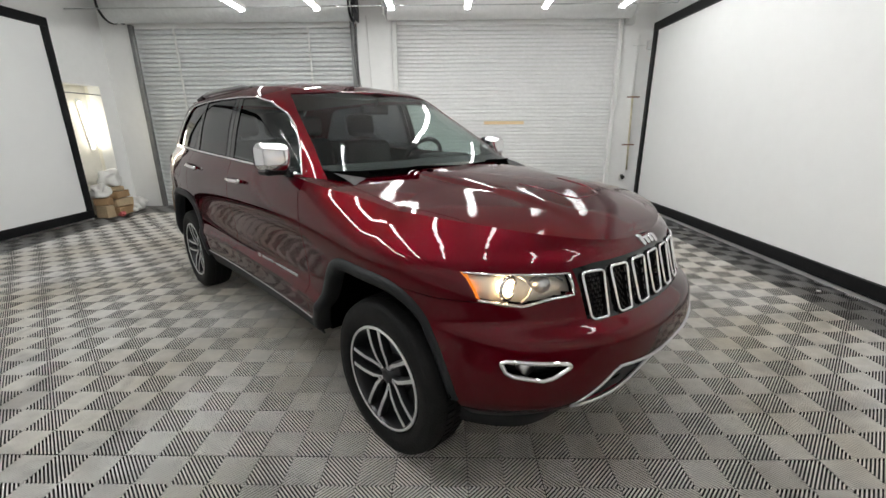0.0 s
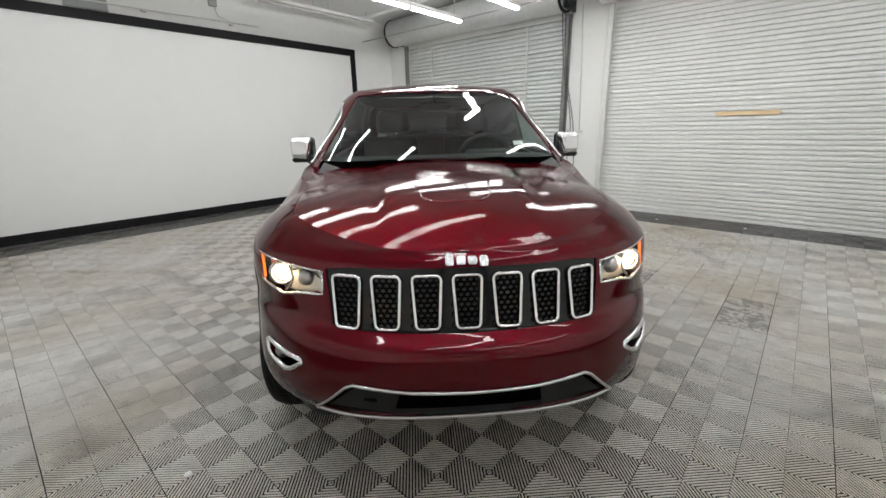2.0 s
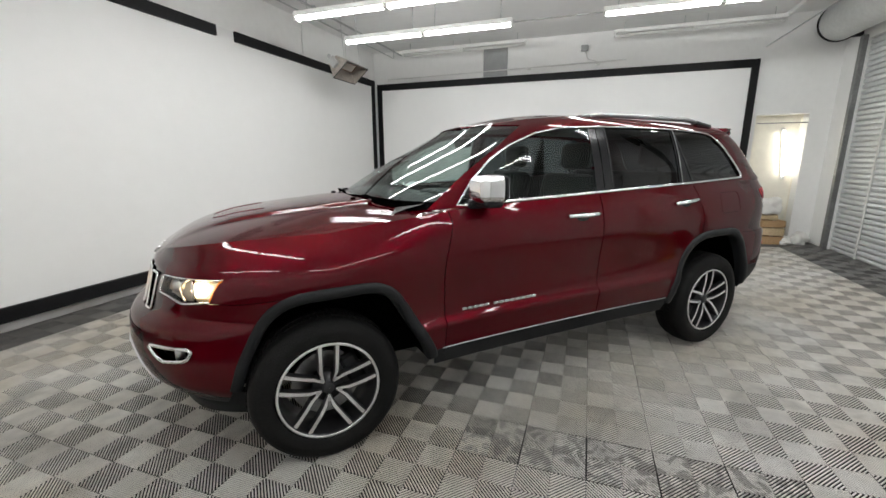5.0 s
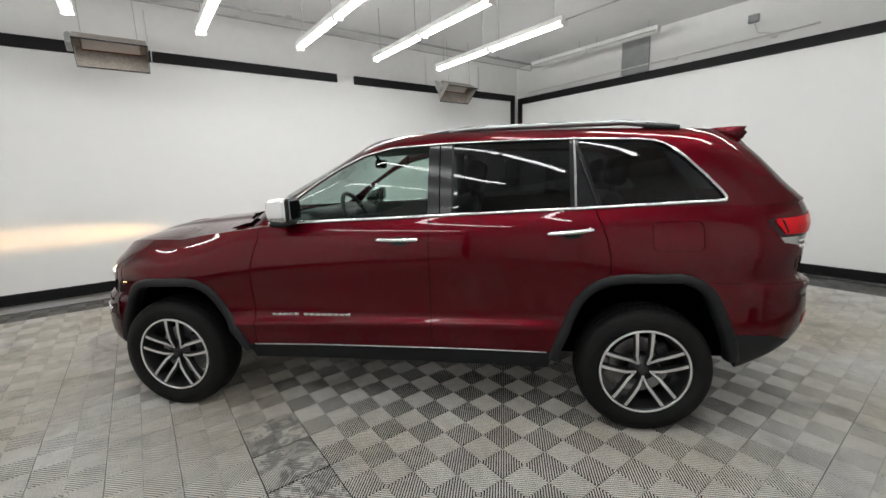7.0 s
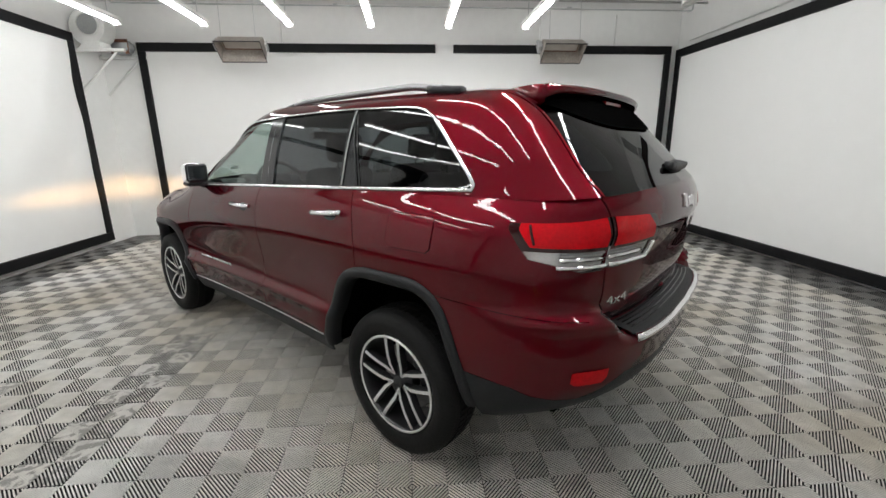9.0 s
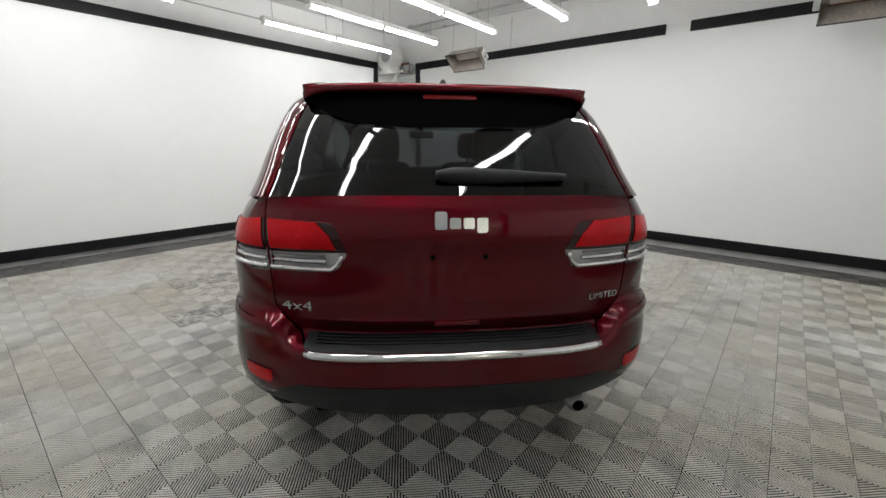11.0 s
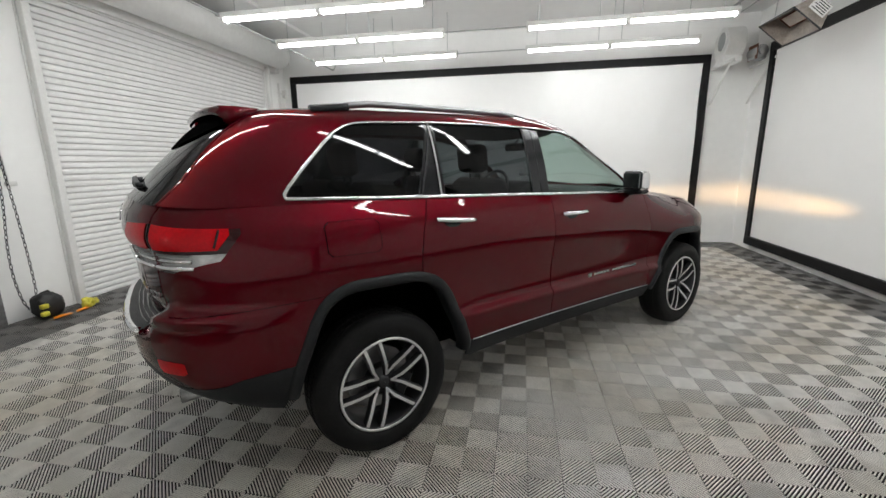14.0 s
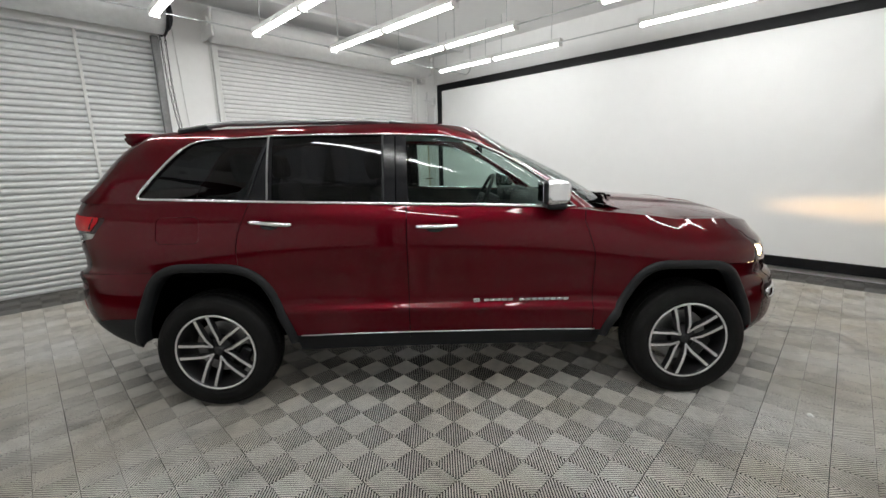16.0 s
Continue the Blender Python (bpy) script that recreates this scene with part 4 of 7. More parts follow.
def shell_half():
    """The painted lower body, left half, from the middle of the nose to the middle of the tail."""
    rows = [0.36, 0.40, 0.43, 0.46] + [0.48 + 0.02 * i for i in range(6)] + [0.59 + 0.01 * i for i in range(8)] + [0.68 + 0.02 * i for i in range(5)] + [0.77 + 0.01 * i for i in range(13)] + [0.90 + 0.02 * i for i in range(15)] + [1.195, 1.21, 1.22]
    loop = [("f", math.radians(90) * i / 34) for i in range(34)] + [("s", XF + (XR - XF) * i / 76) for i in range(77)] + [("r", math.radians(90) * (1 - i / 34)) for i in range(1, 35)]
    bm = bmesh.new()
    grid = []
    for ze in rows:
        k = (ze - 0.36) / 0.86
        row = []
        for kind, q in loop:
            w = fair(width, ze)
            b = 1.0 if kind != "s" else min(1.0, max(0.0, (-0.85 - q) / 0.3, (q - 0.90) / 0.3))
            w += (fair(plain_width, ze) - w) * b * b * (3 - 2 * b)
            if kind == "s":
                zt, x, y = shoulder(q), q, w
            else:
                s, c = math.sin(q), math.cos(q)
                if kind == "f":
                    zt = 1.0 + (shoulder(XF) - 1.0) * s ** 1.5
                    z = 0.36 + k * (zt - 0.36)
                    pf = round_front(z)
                    x = XF + (smooth_table(nose, z, 0.008) - XF) * max(c, 0) ** (2 / pf)
                    y = w * s ** (2 / pf)
                else:
                    zt = 1.31 + (shoulder(XR) - 1.31) * s ** 1.5
                    z = 0.36 + k * (zt - 0.36)
                    pr = round_rear(z)
                    y = (w - 0.012 * c) * s ** (2 / pr)
                    b = max(0.0, min(1.0, (y - 0.545 - (z - 0.79)) / 0.05))
                    b = b * b * (3 - 2 * b)
                    end = (1 - b) * smooth_table(tail, z, 0.006) + b * smooth_table(tail_horn, z, 0.006)
                    x = XR + (end - XR) * max(c, 0) ** (2 / pr)
                    low = max(0.0, min(1.0, (0.855 - z) / 0.05))
                    x += (0.090 * (y / w) ** 2 - 0.020) * low * c ** 0.4 - tail_bow(y) * (1 - low)        # bumper and tailgate bow out in plan
            z = 0.36 + k * (zt - 0.36)
            if kind == "r":
                z += 0.035 * math.sin(2 * q) * max(0, 1 - k * 4)
            q2 = max(0.0, min(1.0, (-1.75 - x) / 0.35)) * max(0.0, min(1.0, (0.90 - z) / 0.10))
            y += 0.024 * q2 * min(1, max(0, (y - 0.55) / 0.25))
            y += swell(x, z) * min(1, max(0, (y - 0.55) / 0.25))
            g = max(0.0, min(1.0, (x - 0.80) / 0.65))
            u = max(0.0, min(1.0, (z - zt + 0.16) / 0.16))
            y *= 1 - (0.115 + 0.06 * max(0.0, x - 1.4)) * g * g * (3 - 2 * g) * u ** 1.7      # the fender rolls in towards the bonnet
            y *= 1 - rear_taper(z + (1.31 - zt) * k ** 8) * min(1, max(0, (-0.95 - x) / 0.95)) ** 1.6
            row.append(bm.verts.new((x, 0.0 if kind != "s" and s < 1e-6 else y, z)))
        grid.append(row)
    for j in range(len(rows) - 1):
        for i in range(len(loop) - 1):
            bm.faces.new((grid[j][i], grid[j][i + 1], grid[j + 1][i + 1], grid[j + 1][i]))
    return bm, [v.co.copy() for v in grid[-1]]


cabin_width = table([(1.21, fair(width, 1.22)), (1.25, 0.833), (1.40, 0.795), (1.55, 0.745), (1.63, 0.708), (1.67, 0.675), (1.70, 0.625)])
screen_x = lambda z: 1.20 - 1.72 * (z - 1.21) - 0.42 * (z - 1.21) ** 2
hatch_x = table([(1.19, -2.368), (1.21, -2.353), (1.40, -2.222), (1.595, -2.085), (1.70, -1.985)])
roof_edge = table([(-2.1, 1.672), (-1.9, 1.683), (-1.2, 1.708), (-0.4, 1.718), (0.0, 1.706), (0.2, 1.682), (0.35, 1.656), (0.5, 1.641), (0.8, 1.632), (1.2, 1.63)])


def cabin_half():
    rows = [1.21 + 0.49 * (i / 26) for i in range(27)]
    loop = [("f", math.radians(90) * i / 30) for i in range(30)] + [("s", i / 52) for i in range(53)] + [("r", math.radians(90) * (1 - i / 30)) for i in range(1, 31)]
    bm = bmesh.new()
    grid = []
    for zn in rows:
        w, xf, xr = smooth_table(cabin_width, zn, 0.01), screen_x(zn), smooth_table(hatch_x, zn, 0.02)
        h = (zn - 1.21) / 0.49
        hs = 1 - (1 - h) ** 2
        p, q = 2.0 + 0.6 * h, 6.0 - 2.0 * hs
        lr = 0.885 - 0.485 * hs
        f0, r0 = xf - 0.55, xr + lr
        row = []
        for kind, v in loop:
            if kind == "f":
                x, y = f0 + 0.58 * math.cos(v) ** (2 / p), w * math.sin(v) ** (2 / p)
            elif kind == "s":
                x, y = f0 + (r0 - f0) * v, w
            else:
                x, y = r0 - lr * max(math.cos(v), 0) ** (2 / q), (w - 0.012 * math.cos(v) * (1 - h)) * math.sin(v) ** (2 / q)
                x += (0.025 * (y / w) ** 2 * min(1, 4 * h) - 0.012 * math.sin(math.pi * h)) * max(math.cos(v), 0) ** (2 / q) - tail_bow(y) * (1 - 0.75 * h)
            y *= 1 - 0.060 * min(1, max(0, (-0.95 - x) / 0.95)) ** 1.6
            lo = shoulder(x) if x < 1.4 else 1.1
            if kind == "r":
                lo = 1.31 + (shoulder(XR) - 1.31) * math.sin(v) ** 1.5
            z = lo + h * (roof_edge(x) - lo) if x > -2.0 else lo + h * (1.68 - lo)
            row.append(bm.verts.new((x, y if y > 1e-6 else 0.0, z)))
        grid.append(row)
    for j in range(len(rows) - 1):
        for i in range(len(loop) - 1):
            bm.faces.new((grid[j][i], grid[j][i + 1], grid[j + 1][i + 1], grid[j + 1][i]))
    return bm, [v.co.copy() for v in grid[-1]]


def cap_rows(edge, rise, n=10):
    """A crowned sheet from a half outline in to the middle line."""
    bm = bmesh.new()
    grid = []
    for p in edge:
        c = p
        row = []
        for i in range(n + 1):
            y = c.y * (1 - i / n)
            row.append(bm.verts.new((c.x, y, rise(c.x, y, c.y, c.z))))
        grid.append(row)
    for a, b in zip(grid[:-1], grid[1:]):
        for i in range(n):
            if len({(round(v.co.x, 5), round(v.co.y, 5)) for v in (a[i], a[i + 1], b[i + 1], b[i])}) > 2:
                bm.faces.new((a[i], b[i], b[i + 1], a[i + 1]))
    bmesh.ops.remove_doubles(bm, verts=bm.verts, dist=1e-5)
    return bm


# cuts: a line or a convex outline is drawn in a side or end view and cut straight through the sheet
def view(co, axes):
    return co[axes[0]], co[axes[1]]


def slice_segment(bm, a, b, axes, keep, pad=0.004, shift=0.0):
    a, b = Vector(a), Vector(b)
    d = (b - a).normalized()
    nrm = Vector((-d.y, d.x))
    a, b = a + nrm * shift, b + nrm * shift
    lo = Vector((min(a.x, b.x) - pad, min(a.y, b.y) - pad))
    hi = Vector((max(a.x, b.x) + pad, max(a.y, b.y) + pad))
    faces = []
    for f in bm.faces:
        us = [view(v.co, axes) for v in f.verts]
        if max(u[0] for u in us) < lo.x or min(u[0] for u in us) > hi.x or max(u[1] for u in us) < lo.y or min(u[1] for u in us) > hi.y:
            continue
        if keep(f.calc_center_median()):
            faces.append(f)
    if not faces:
        return
    geom = list({v for f in faces for v in f.verts}) + list({e for f in faces for e in f.edges}) + faces
    co, no = Vector((0, 0, 0)), Vector((0, 0, 0))
    co[axes[0]], co[axes[1]], no[axes[0]], no[axes[1]] = a.x, a.y, nrm.x, nrm.y
    bmesh.ops.bisect_plane(bm, geom=geom, dist=1e-6, plane_co=co, plane_no=no)


def groove(bm, line, axes, keep, gap=0.005):
    """A panel joint: a narrow strip is taken out along the line."""
    for a, b in zip(line[:-1], line[1:]):
        for s in (-gap / 2, gap / 2):
            slice_segment(bm, a, b, axes, keep, shift=s)
    out = []
    for f in bm.faces:
        c = f.calc_center_median()
        if not keep(c):
            continue
        p = Vector(view(c, axes))
        for a, b in zip(line[:-1], line[1:]):
            a, b = Vector(a), Vector(b)
            t = max(0, min(1, (p - a).dot(b - a) / (b - a).length_squared))
            if (a + t * (b - a) - p).length < gap / 2:
                out.append(f)
                break
    bmesh.ops.delete(bm, geom=out, context="FACES")


def inside(p, poly):
    sign = 0
    for a, b in zip(poly, poly[1:] + poly[:1]):
        s = (b[0] - a[0]) * (p[1] - a[1]) - (b[1] - a[1]) * (p[0] - a[0])
        if abs(s) < 1e-9:
            continue
        if sign and (s > 0) != (sign > 0):
            return False
        sign = s
    return True


def punch(bm, poly, axes, keep):
    """Cuts a convex outline out; returns the piece as a sheet of its own."""
    for a, b in zip(poly, poly[1:] + poly[:1]):
        slice_segment(bm, a, b, axes, keep, 0.03)
    gone = [f for f in bm.faces if keep(f.calc_center_median()) and inside(view(f.calc_center_median(), axes), poly)]
    piece = bmesh.new()
    made = {}
    for f in gone:
        vs = []
        for v in f.verts:
            if v not in made:
                made[v] = piece.verts.new(v.co)
            vs.append(made[v])
        piece.faces.new(vs)
    bmesh.ops.delete(bm, geom=gone, context="FACES")
    return piece


def grow(poly, d):
    """The convex outline moved outwards by d (inwards if negative)."""
    c = Vector((sum(p[0] for p in poly) / len(poly), sum(p[1] for p in poly) / len(poly)))
    n, lines, out = len(poly), [], []
    for a, b in zip(poly, poly[1:] + poly[:1]):
        a, b = Vector(a), Vector(b)
        t = (b - a).normalized()
        m = Vector((-t.y, t.x))
        if m.dot(c - a) > 0:
            m = -m
        lines.append((a + m * d, t))
    for i in range(n):
        (p, r), (q, s) = lines[i - 1], lines[i]
        det = r.x * s.y - r.y * s.x
        if abs(det) < 1e-6:
            out.append(tuple(q))
            continue
        k = ((q.x - p.x) * s.y - (q.y - p.y) * s.x) / det
        out.append(tuple(p + r * k))
    return out


def islands(bm):
    bm.faces.ensure_lookup_table()
    seen, out = set(), []
    for f in bm.faces:
        if f in seen:
            continue
        todo, group = [f], []
        seen.add(f)
        while todo:
            g = todo.pop()
            group.append(g)
            for e in g.edges:
                for h in e.link_faces:
                    if h not in seen:
                        seen.add(h)
                        todo.append(h)
        out.append(group)
    return out


def sheet_from(faces):
    bm, made = bmesh.new(), {}
    for f in faces:
        vs = []
        for v in f.verts:
            if v not in made:
                made[v] = bm.verts.new(v.co)
            vs.append(made[v])
        bm.faces.new(vs)
    return bm


def flipped(bm):
    out = bm.copy()
    for v in out.verts:
        v.co.y = -v.co.y
    bmesh.ops.reverse_faces(out, faces=out.faces)
    return out


def both_halves(bm):
    """The half and its mirror image as one sheet."""
    out = bm.copy()
    other = bmesh.ops.duplicate(out, geom=out.verts[:] + out.edges[:] + out.faces[:])["geom"]
    for g in other:
        if isinstance(g, bmesh.types.BMVert):
            g.co.y = -g.co.y
    bmesh.ops.reverse_faces(out, faces=[g for g in other if isinstance(g, bmesh.types.BMFace)])
    bmesh.ops.remove_doubles(out, verts=[v for v in out.verts if abs(v.co.y) < 1e-3], dist=1e-4)
    return out


def sunk(bm, d):
    for v in bm.verts:
        v.co.y -= d
    return bm


def offset_sheet(bm, d):
    bm.normal_update()
    n = {v: v.normal.copy() for v in bm.verts}
    for v in bm.verts:
        v.co += n[v] * d
    return bm


def hem(bm, depth=0.012, flush=None):
    """Folds the open edges of a panel inwards, as pressed sheet is."""
    bmesh.ops.remove_doubles(bm, verts=bm.verts, dist=2e-5)
    bm.normal_update()
    n = {v: v.normal.copy() for v in bm.verts}
    rim = [e for e in bm.edges if len(e.link_faces) == 1 and not all(abs(v.co.y) < 1e-3 for v in e.verts)]
    if flush:
        rim = [e for e in rim if not all(flush(v.co) for v in e.verts)]
    for e in rim:
        e.smooth = False
    if rim:
        ext = bmesh.ops.extrude_edge_only(bm, edges=rim)["geom"]
        for g in ext:
            if isinstance(g, bmesh.types.BMVert):
                src = None
                for e in g.link_edges:
                    o = e.other_vert(g)
                    if o in n:
                        src = o
                if src is not None:
                    g.co -= n[src] * depth
    return bm


from mathutils.bvhtree import BVHTree


RING = set()                          # the upper edge of the body, where bonnet and flanks meet without a joint


def panel(name, bm, mat, parent, label="", fold=0.012):
    flush = (lambda p: (round(p.x, 3), round(abs(p.y), 3)) in RING) if name in ("bonnet", "fender_top", "front_bumper", "fender") else (lambda p: p.x < -1.2 and abs(p.z - shoulder(p.x)) < 0.016) if name in ("quarter_panel", "cabin_frame") else None
    return part(name, hem(bm, fold, flush), mat, parent, label, True)


SIDE, FRONT = (0, 2), (1, 2)          # the side view and the end view


def car():
    root = thing("car", "dark red SUV with chrome trim standing on the tiled floor", "car", at=(*CAR_AT, 0), turn=CAR_TURN)
    body, top_ring = shell_half()
    RING.update((round(p.x, 3), round(p.y, 3)) for p in top_ring)
    whole = both_halves(body)
    bmesh.ops.triangulate(whole, faces=whole.faces)
    tree = BVHTree.FromBMesh(whole)
    inner = body.copy()

    def hit(p, d, far=4.0):
        r = tree.ray_cast(Vector(p), Vector(d), far)
        return r[0]

    def side_y(x, z):
        r = hit((x, 2, z), (0, -1, 0))
        return r.y if r is not None else 0.85

    def front_x(y, z):
        r = hit((4, y, z), (-1, 0, 0))
        return r.x if r is not None else 2.2

    def rear_x(y, z):
        r = hit((-4, y, z), (1, 0, 0))
        return r.x if r is not None else -2.35

    def pair(name, bm, mat, label="", shell=False, parent=None, smooth=True):
        """The same part on both sides."""
        m = flipped(bm)
        put = panel if shell else (lambda *a: part(*a, smooth))
        a = put(name, bm, mat, root if parent is None else parent[0], label)
        b = put(name, m, mat, root if parent is None else parent[1], label)
        return a, b

    # --- openings and joints of the lower shell ---
    ARCH_F = [(0.885, 0.34), (0.905, 0.47), (1.095, 0.80), (1.145, 0.855), (1.22, 0.882), (1.57, 0.875), (1.665, 0.84), (1.735, 0.765), (1.84, 0.56), (1.90, 0.34)]
    ARCH_R = [(-0.935, 0.34), (-0.955, 0.49), (-1.07, 0.775), (-1.125, 0.85), (-1.19, 0.895), (-1.31, 0.921), (-1.64, 0.923), (-1.722, 0.888), (-1.785, 0.815), (-1.895, 0.56), (-1.945, 0.34)]
    side = lambda c: c.y > 0.45
    for bmx in (body, inner):
        punch(bmx, ARCH_F, SIDE, side).free()
        punch(bmx, ARCH_R, SIDE, side).free()
    HEAD = [(0.502, 0.936), (0.497, 0.850), (0.60, 0.842), (0.675, 0.820), (0.787, 0.846), (0.811, 0.953)]
    fore = lambda c: c.x > 1.55
    aft = lambda c: c.x < -1.85
    head = punch(body, HEAD, FRONT, fore)
    punch(inner, HEAD, FRONT, fore).free()
    GRILLE = [(-0.01, 0.960), (-0.01, 0.750), (0.40, 0.754), (0.470, 0.762), (0.492, 0.946), (0.40, 0.956)]
    grille = punch(body, GRILLE, FRONT, fore)
    CHIN = [(-0.01, 0.568), (0.405, 0.594), (0.562, 0.436), (0.40, 0.412), (-0.01, 0.396)]
    chin = punch(body, CHIN, FRONT, fore)
    FOG = [(0.598, 0.634), (0.752, 0.640), (0.764, 0.630), (0.758, 0.598), (0.742, 0.584), (0.672, 0.572), (0.644, 0.582), (0.590, 0.622)]
    fog = punch(body, FOG, FRONT, fore)
    punch(inner, FOG, FRONT, fore).free()
    LAMP_IN = [(0.432, 1.222), (0.412, 1.212), (0.402, 1.196), (0.376, 1.128), (0.379, 1.108), (0.408, 1.062), (0.432, 1.047), (0.650, 1.044), (0.650, 1.228)]
    LAMP_OUT = [(0.657, 1.228), (0.657, 1.040), (0.74, 1.038), (0.79, 1.058), (0.90, 1.11), (0.90, 1.19)]
    lamp_in = punch(body, LAMP_IN, FRONT, aft)
    corner = lambda c: c.y > 0.5 and c.x < -1.85
    for a, b in (((-2.03, 1.29), (-2.03, 1.18)), ((-2.03, 1.18), (-2.145, 1.045)), ((-2.145, 1.045), (-2.16, 1.00))):
        slice_segment(body, a, b, SIDE, corner, 0.02)
    lamp_out = punch(body, LAMP_OUT, FRONT, lambda c: c.x < -2.03 - 0.85 * max(0, 1.18 - c.z))
    # joints
    door_side = lambda c: c.y > 0.5 and -2.0 < c.x < 1.3
    groove(body, [(0.80, 1.215), (0.785, 1.13), (0.838, 0.95), (0.846, 0.86), (0.842, 0.70), (0.846, 0.44)], SIDE, door_side)
    groove(body, [(-0.262, 1.26), (-0.262, 0.44)], SIDE, door_side)
    groove(body, [(-1.165, 1.29), (-1.225, 1.12), (-1.246, 1.02), (-1.246, 0.88)], SIDE, door_side)
    groove(body, [(2.6, 0.402), (1.86, 0.402)], SIDE, lambda c: c.x > 1.5, 0.002)
    groove(body, [(1.0, 0.462), (-1.0, 0.470)], SIDE, lambda c: -1.2 < c.x < 1.2 and c.y > 0.4, 0.003)
    groove(body, [(-0.01, 0.636), (0.40, 0.636), (0.575, 0.632), (0.64, 0.600), (0.685, 0.562), (0.74, 0.550), (0.80, 0.553), (0.855, 0.568), (0.885, 0.592), (0.97, 0.625)], FRONT, lambda c: c.x < -1.7, 0.002)
    groove(body, [(1.64, 0.858), (1.79, 0.846), (1.95, 0.846)], SIDE, lambda c: c.y > 0.70 and c.x > 1.5, 0.004)
    groove(body, [(-1.70, 0.884), (-2.10, 0.873), (-2.30, 0.865)], SIDE, lambda c: c.y > 0.655 and c.x < -1.6, 0.0025)
    groove(body, [(0.653, 1.32), (0.653, 1.05), (0.648, 0.905), (0.625, 0.874), (0.55, 0.786)], FRONT, aft, 0.006)
    groove(body, [(0.555, 0.786), (-0.01, 0.786)], FRONT, aft, 0.006)
    FUEL = [(-1.475, 1.20), (-1.455, 1.18), (-1.455, 1.07), (-1.475, 1.05), (-1.69, 1.05), (-1.71, 1.07), (-1.71, 1.18), (-1.69, 1.20)]
    flap = punch(body, FUEL, SIDE, side)

    seeds = [("front_door", (0.3, 0.89, 0.8)), ("rear_door", (-0.7, 0.89, 0.8)), ("fender", (1.1, 0.92, 1.0)), ("quarter_panel", (-1.6, 0.90, 1.23)), ("front_bumper", (2.37, 0.1, 0.66)),
             ("rear_bumper", (-2.40, 0.1, 0.68)), ("tailgate", (-2.36, 0.1, 0.95)), ("front_valance", (2.3, 0.1, 0.41)), ("sill", (0, 0.88, 0.41)), ("rear_valance", (-2.38, 0.1, 0.5))]
    found = {}
    for g in islands(body):
        best = None
        for nm, s in seeds:
            d = min((f.calc_center_median() - Vector(s)).length for f in g)
            if best is None or d < best[0]:
                best = (d, nm)
        found.setdefault(best[1] if best[0] < 0.30 else "other", []).extend(g)
    sheets = {k: sheet_from(v) for k, v in found.items()}
    parts = {}
    for nm in ("front_door", "rear_door", "fender", "quarter_panel"):
        if nm in sheets:
            parts[nm] = pair(nm, sheets[nm], RED, shell=True)
    for nm in ("front_bumper", "rear_bumper", "tailgate"):
        if nm in sheets:
            parts[nm] = panel(nm, both_halves(sheets[nm]), RED, root)
    for nm in ("front_valance", "rear_valance"):
        if nm in sheets:
            panel(nm, both_halves(sheets[nm]), CLAD, root, "grey-black plastic lower edge", 0.03)
    if "sill" in sheets:
        pair("sill", sheets["sill"], CLAD, "black plastic sill cover", True)
    if "other" in sheets:
        pair("filler_panel", sheets["other"], RED, shell=True)
    pair("fuel_flap", offset_sheet(hem(scaled(flap, 0.968), 0.01), 0.0005), RED, "closed round-cornered fuel flap", parent=None)

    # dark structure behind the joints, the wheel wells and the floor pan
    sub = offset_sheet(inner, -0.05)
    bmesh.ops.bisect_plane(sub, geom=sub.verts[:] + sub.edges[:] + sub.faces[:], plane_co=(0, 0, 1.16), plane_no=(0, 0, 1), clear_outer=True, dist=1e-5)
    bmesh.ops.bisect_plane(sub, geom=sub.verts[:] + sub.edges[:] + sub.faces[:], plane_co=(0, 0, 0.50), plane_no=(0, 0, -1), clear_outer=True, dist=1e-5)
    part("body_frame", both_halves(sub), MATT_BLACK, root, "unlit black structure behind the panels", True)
    bm = bmesh.new()
    add_box(bm, (-2.15, -0.60, 0.33), (2.05, 0.60, 0.47), 0.03)
    add_box(bm, (-0.93, -0.84, 0.39), (0.93, 0.84, 0.455), 0.01)
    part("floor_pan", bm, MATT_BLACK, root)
    for poly, ax in ((ARCH_F, 1.4575), (ARCH_R, -1.4575)):
        bm = bmesh.new()
        rim = [(x, max(z, 0.45)) for x, z in grow(poly, -0.035)]
        rows = []
        for y in (0.86, 0.55):
            rows.append([bm.verts.new((x, y, z)) for x, z in rim])
        for i in range(len(rim) - 1):
            bm.faces.new((rows[0][i], rows[0][i + 1], rows[1][i + 1], rows[1][i]))
        bm.faces.new(rows[1])
        pair("wheel_well", bm, MATT_BLACK, "black liner of the wheel arch", smooth=False)
        # moulded flare
        outer = [poly[0]] + [p for p in poly if p[1] > 0.36] + [poly[-1]]
        outer[0] = tuple(Vector(poly[1]) + (Vector(poly[0]) - Vector(poly[1])) * (poly[1][1] - 0.425) / (poly[1][1] - 0.34))
        outer[-1] = tuple(Vector(poly[-2]) + (Vector(poly[-1]) - Vector(poly[-2])) * (poly[-2][1] - 0.445) / (poly[-2][1] - 0.34))
        path = []
        for (x0, z0), (x1, z1) in zip(outer[:-1], outer[1:]):
            n = max(2, int(math.hypot(x1 - x0, z1 - z0) / 0.03))
            path += [(x0 + (x1 - x0) * i / n, z0 + (z1 - z0) * i / n) for i in range(n)]
        path.append(outer[-1])
        for _ in range(4):
            path = [path[0]] + [tuple(0.25 * Vector(a) + 0.5 * Vector(b) + 0.25 * Vector(c)) for a, b, c in zip(path, path[1:], path[2:])] + [path[-1]]
        bm = bmesh.new()
        rows = []
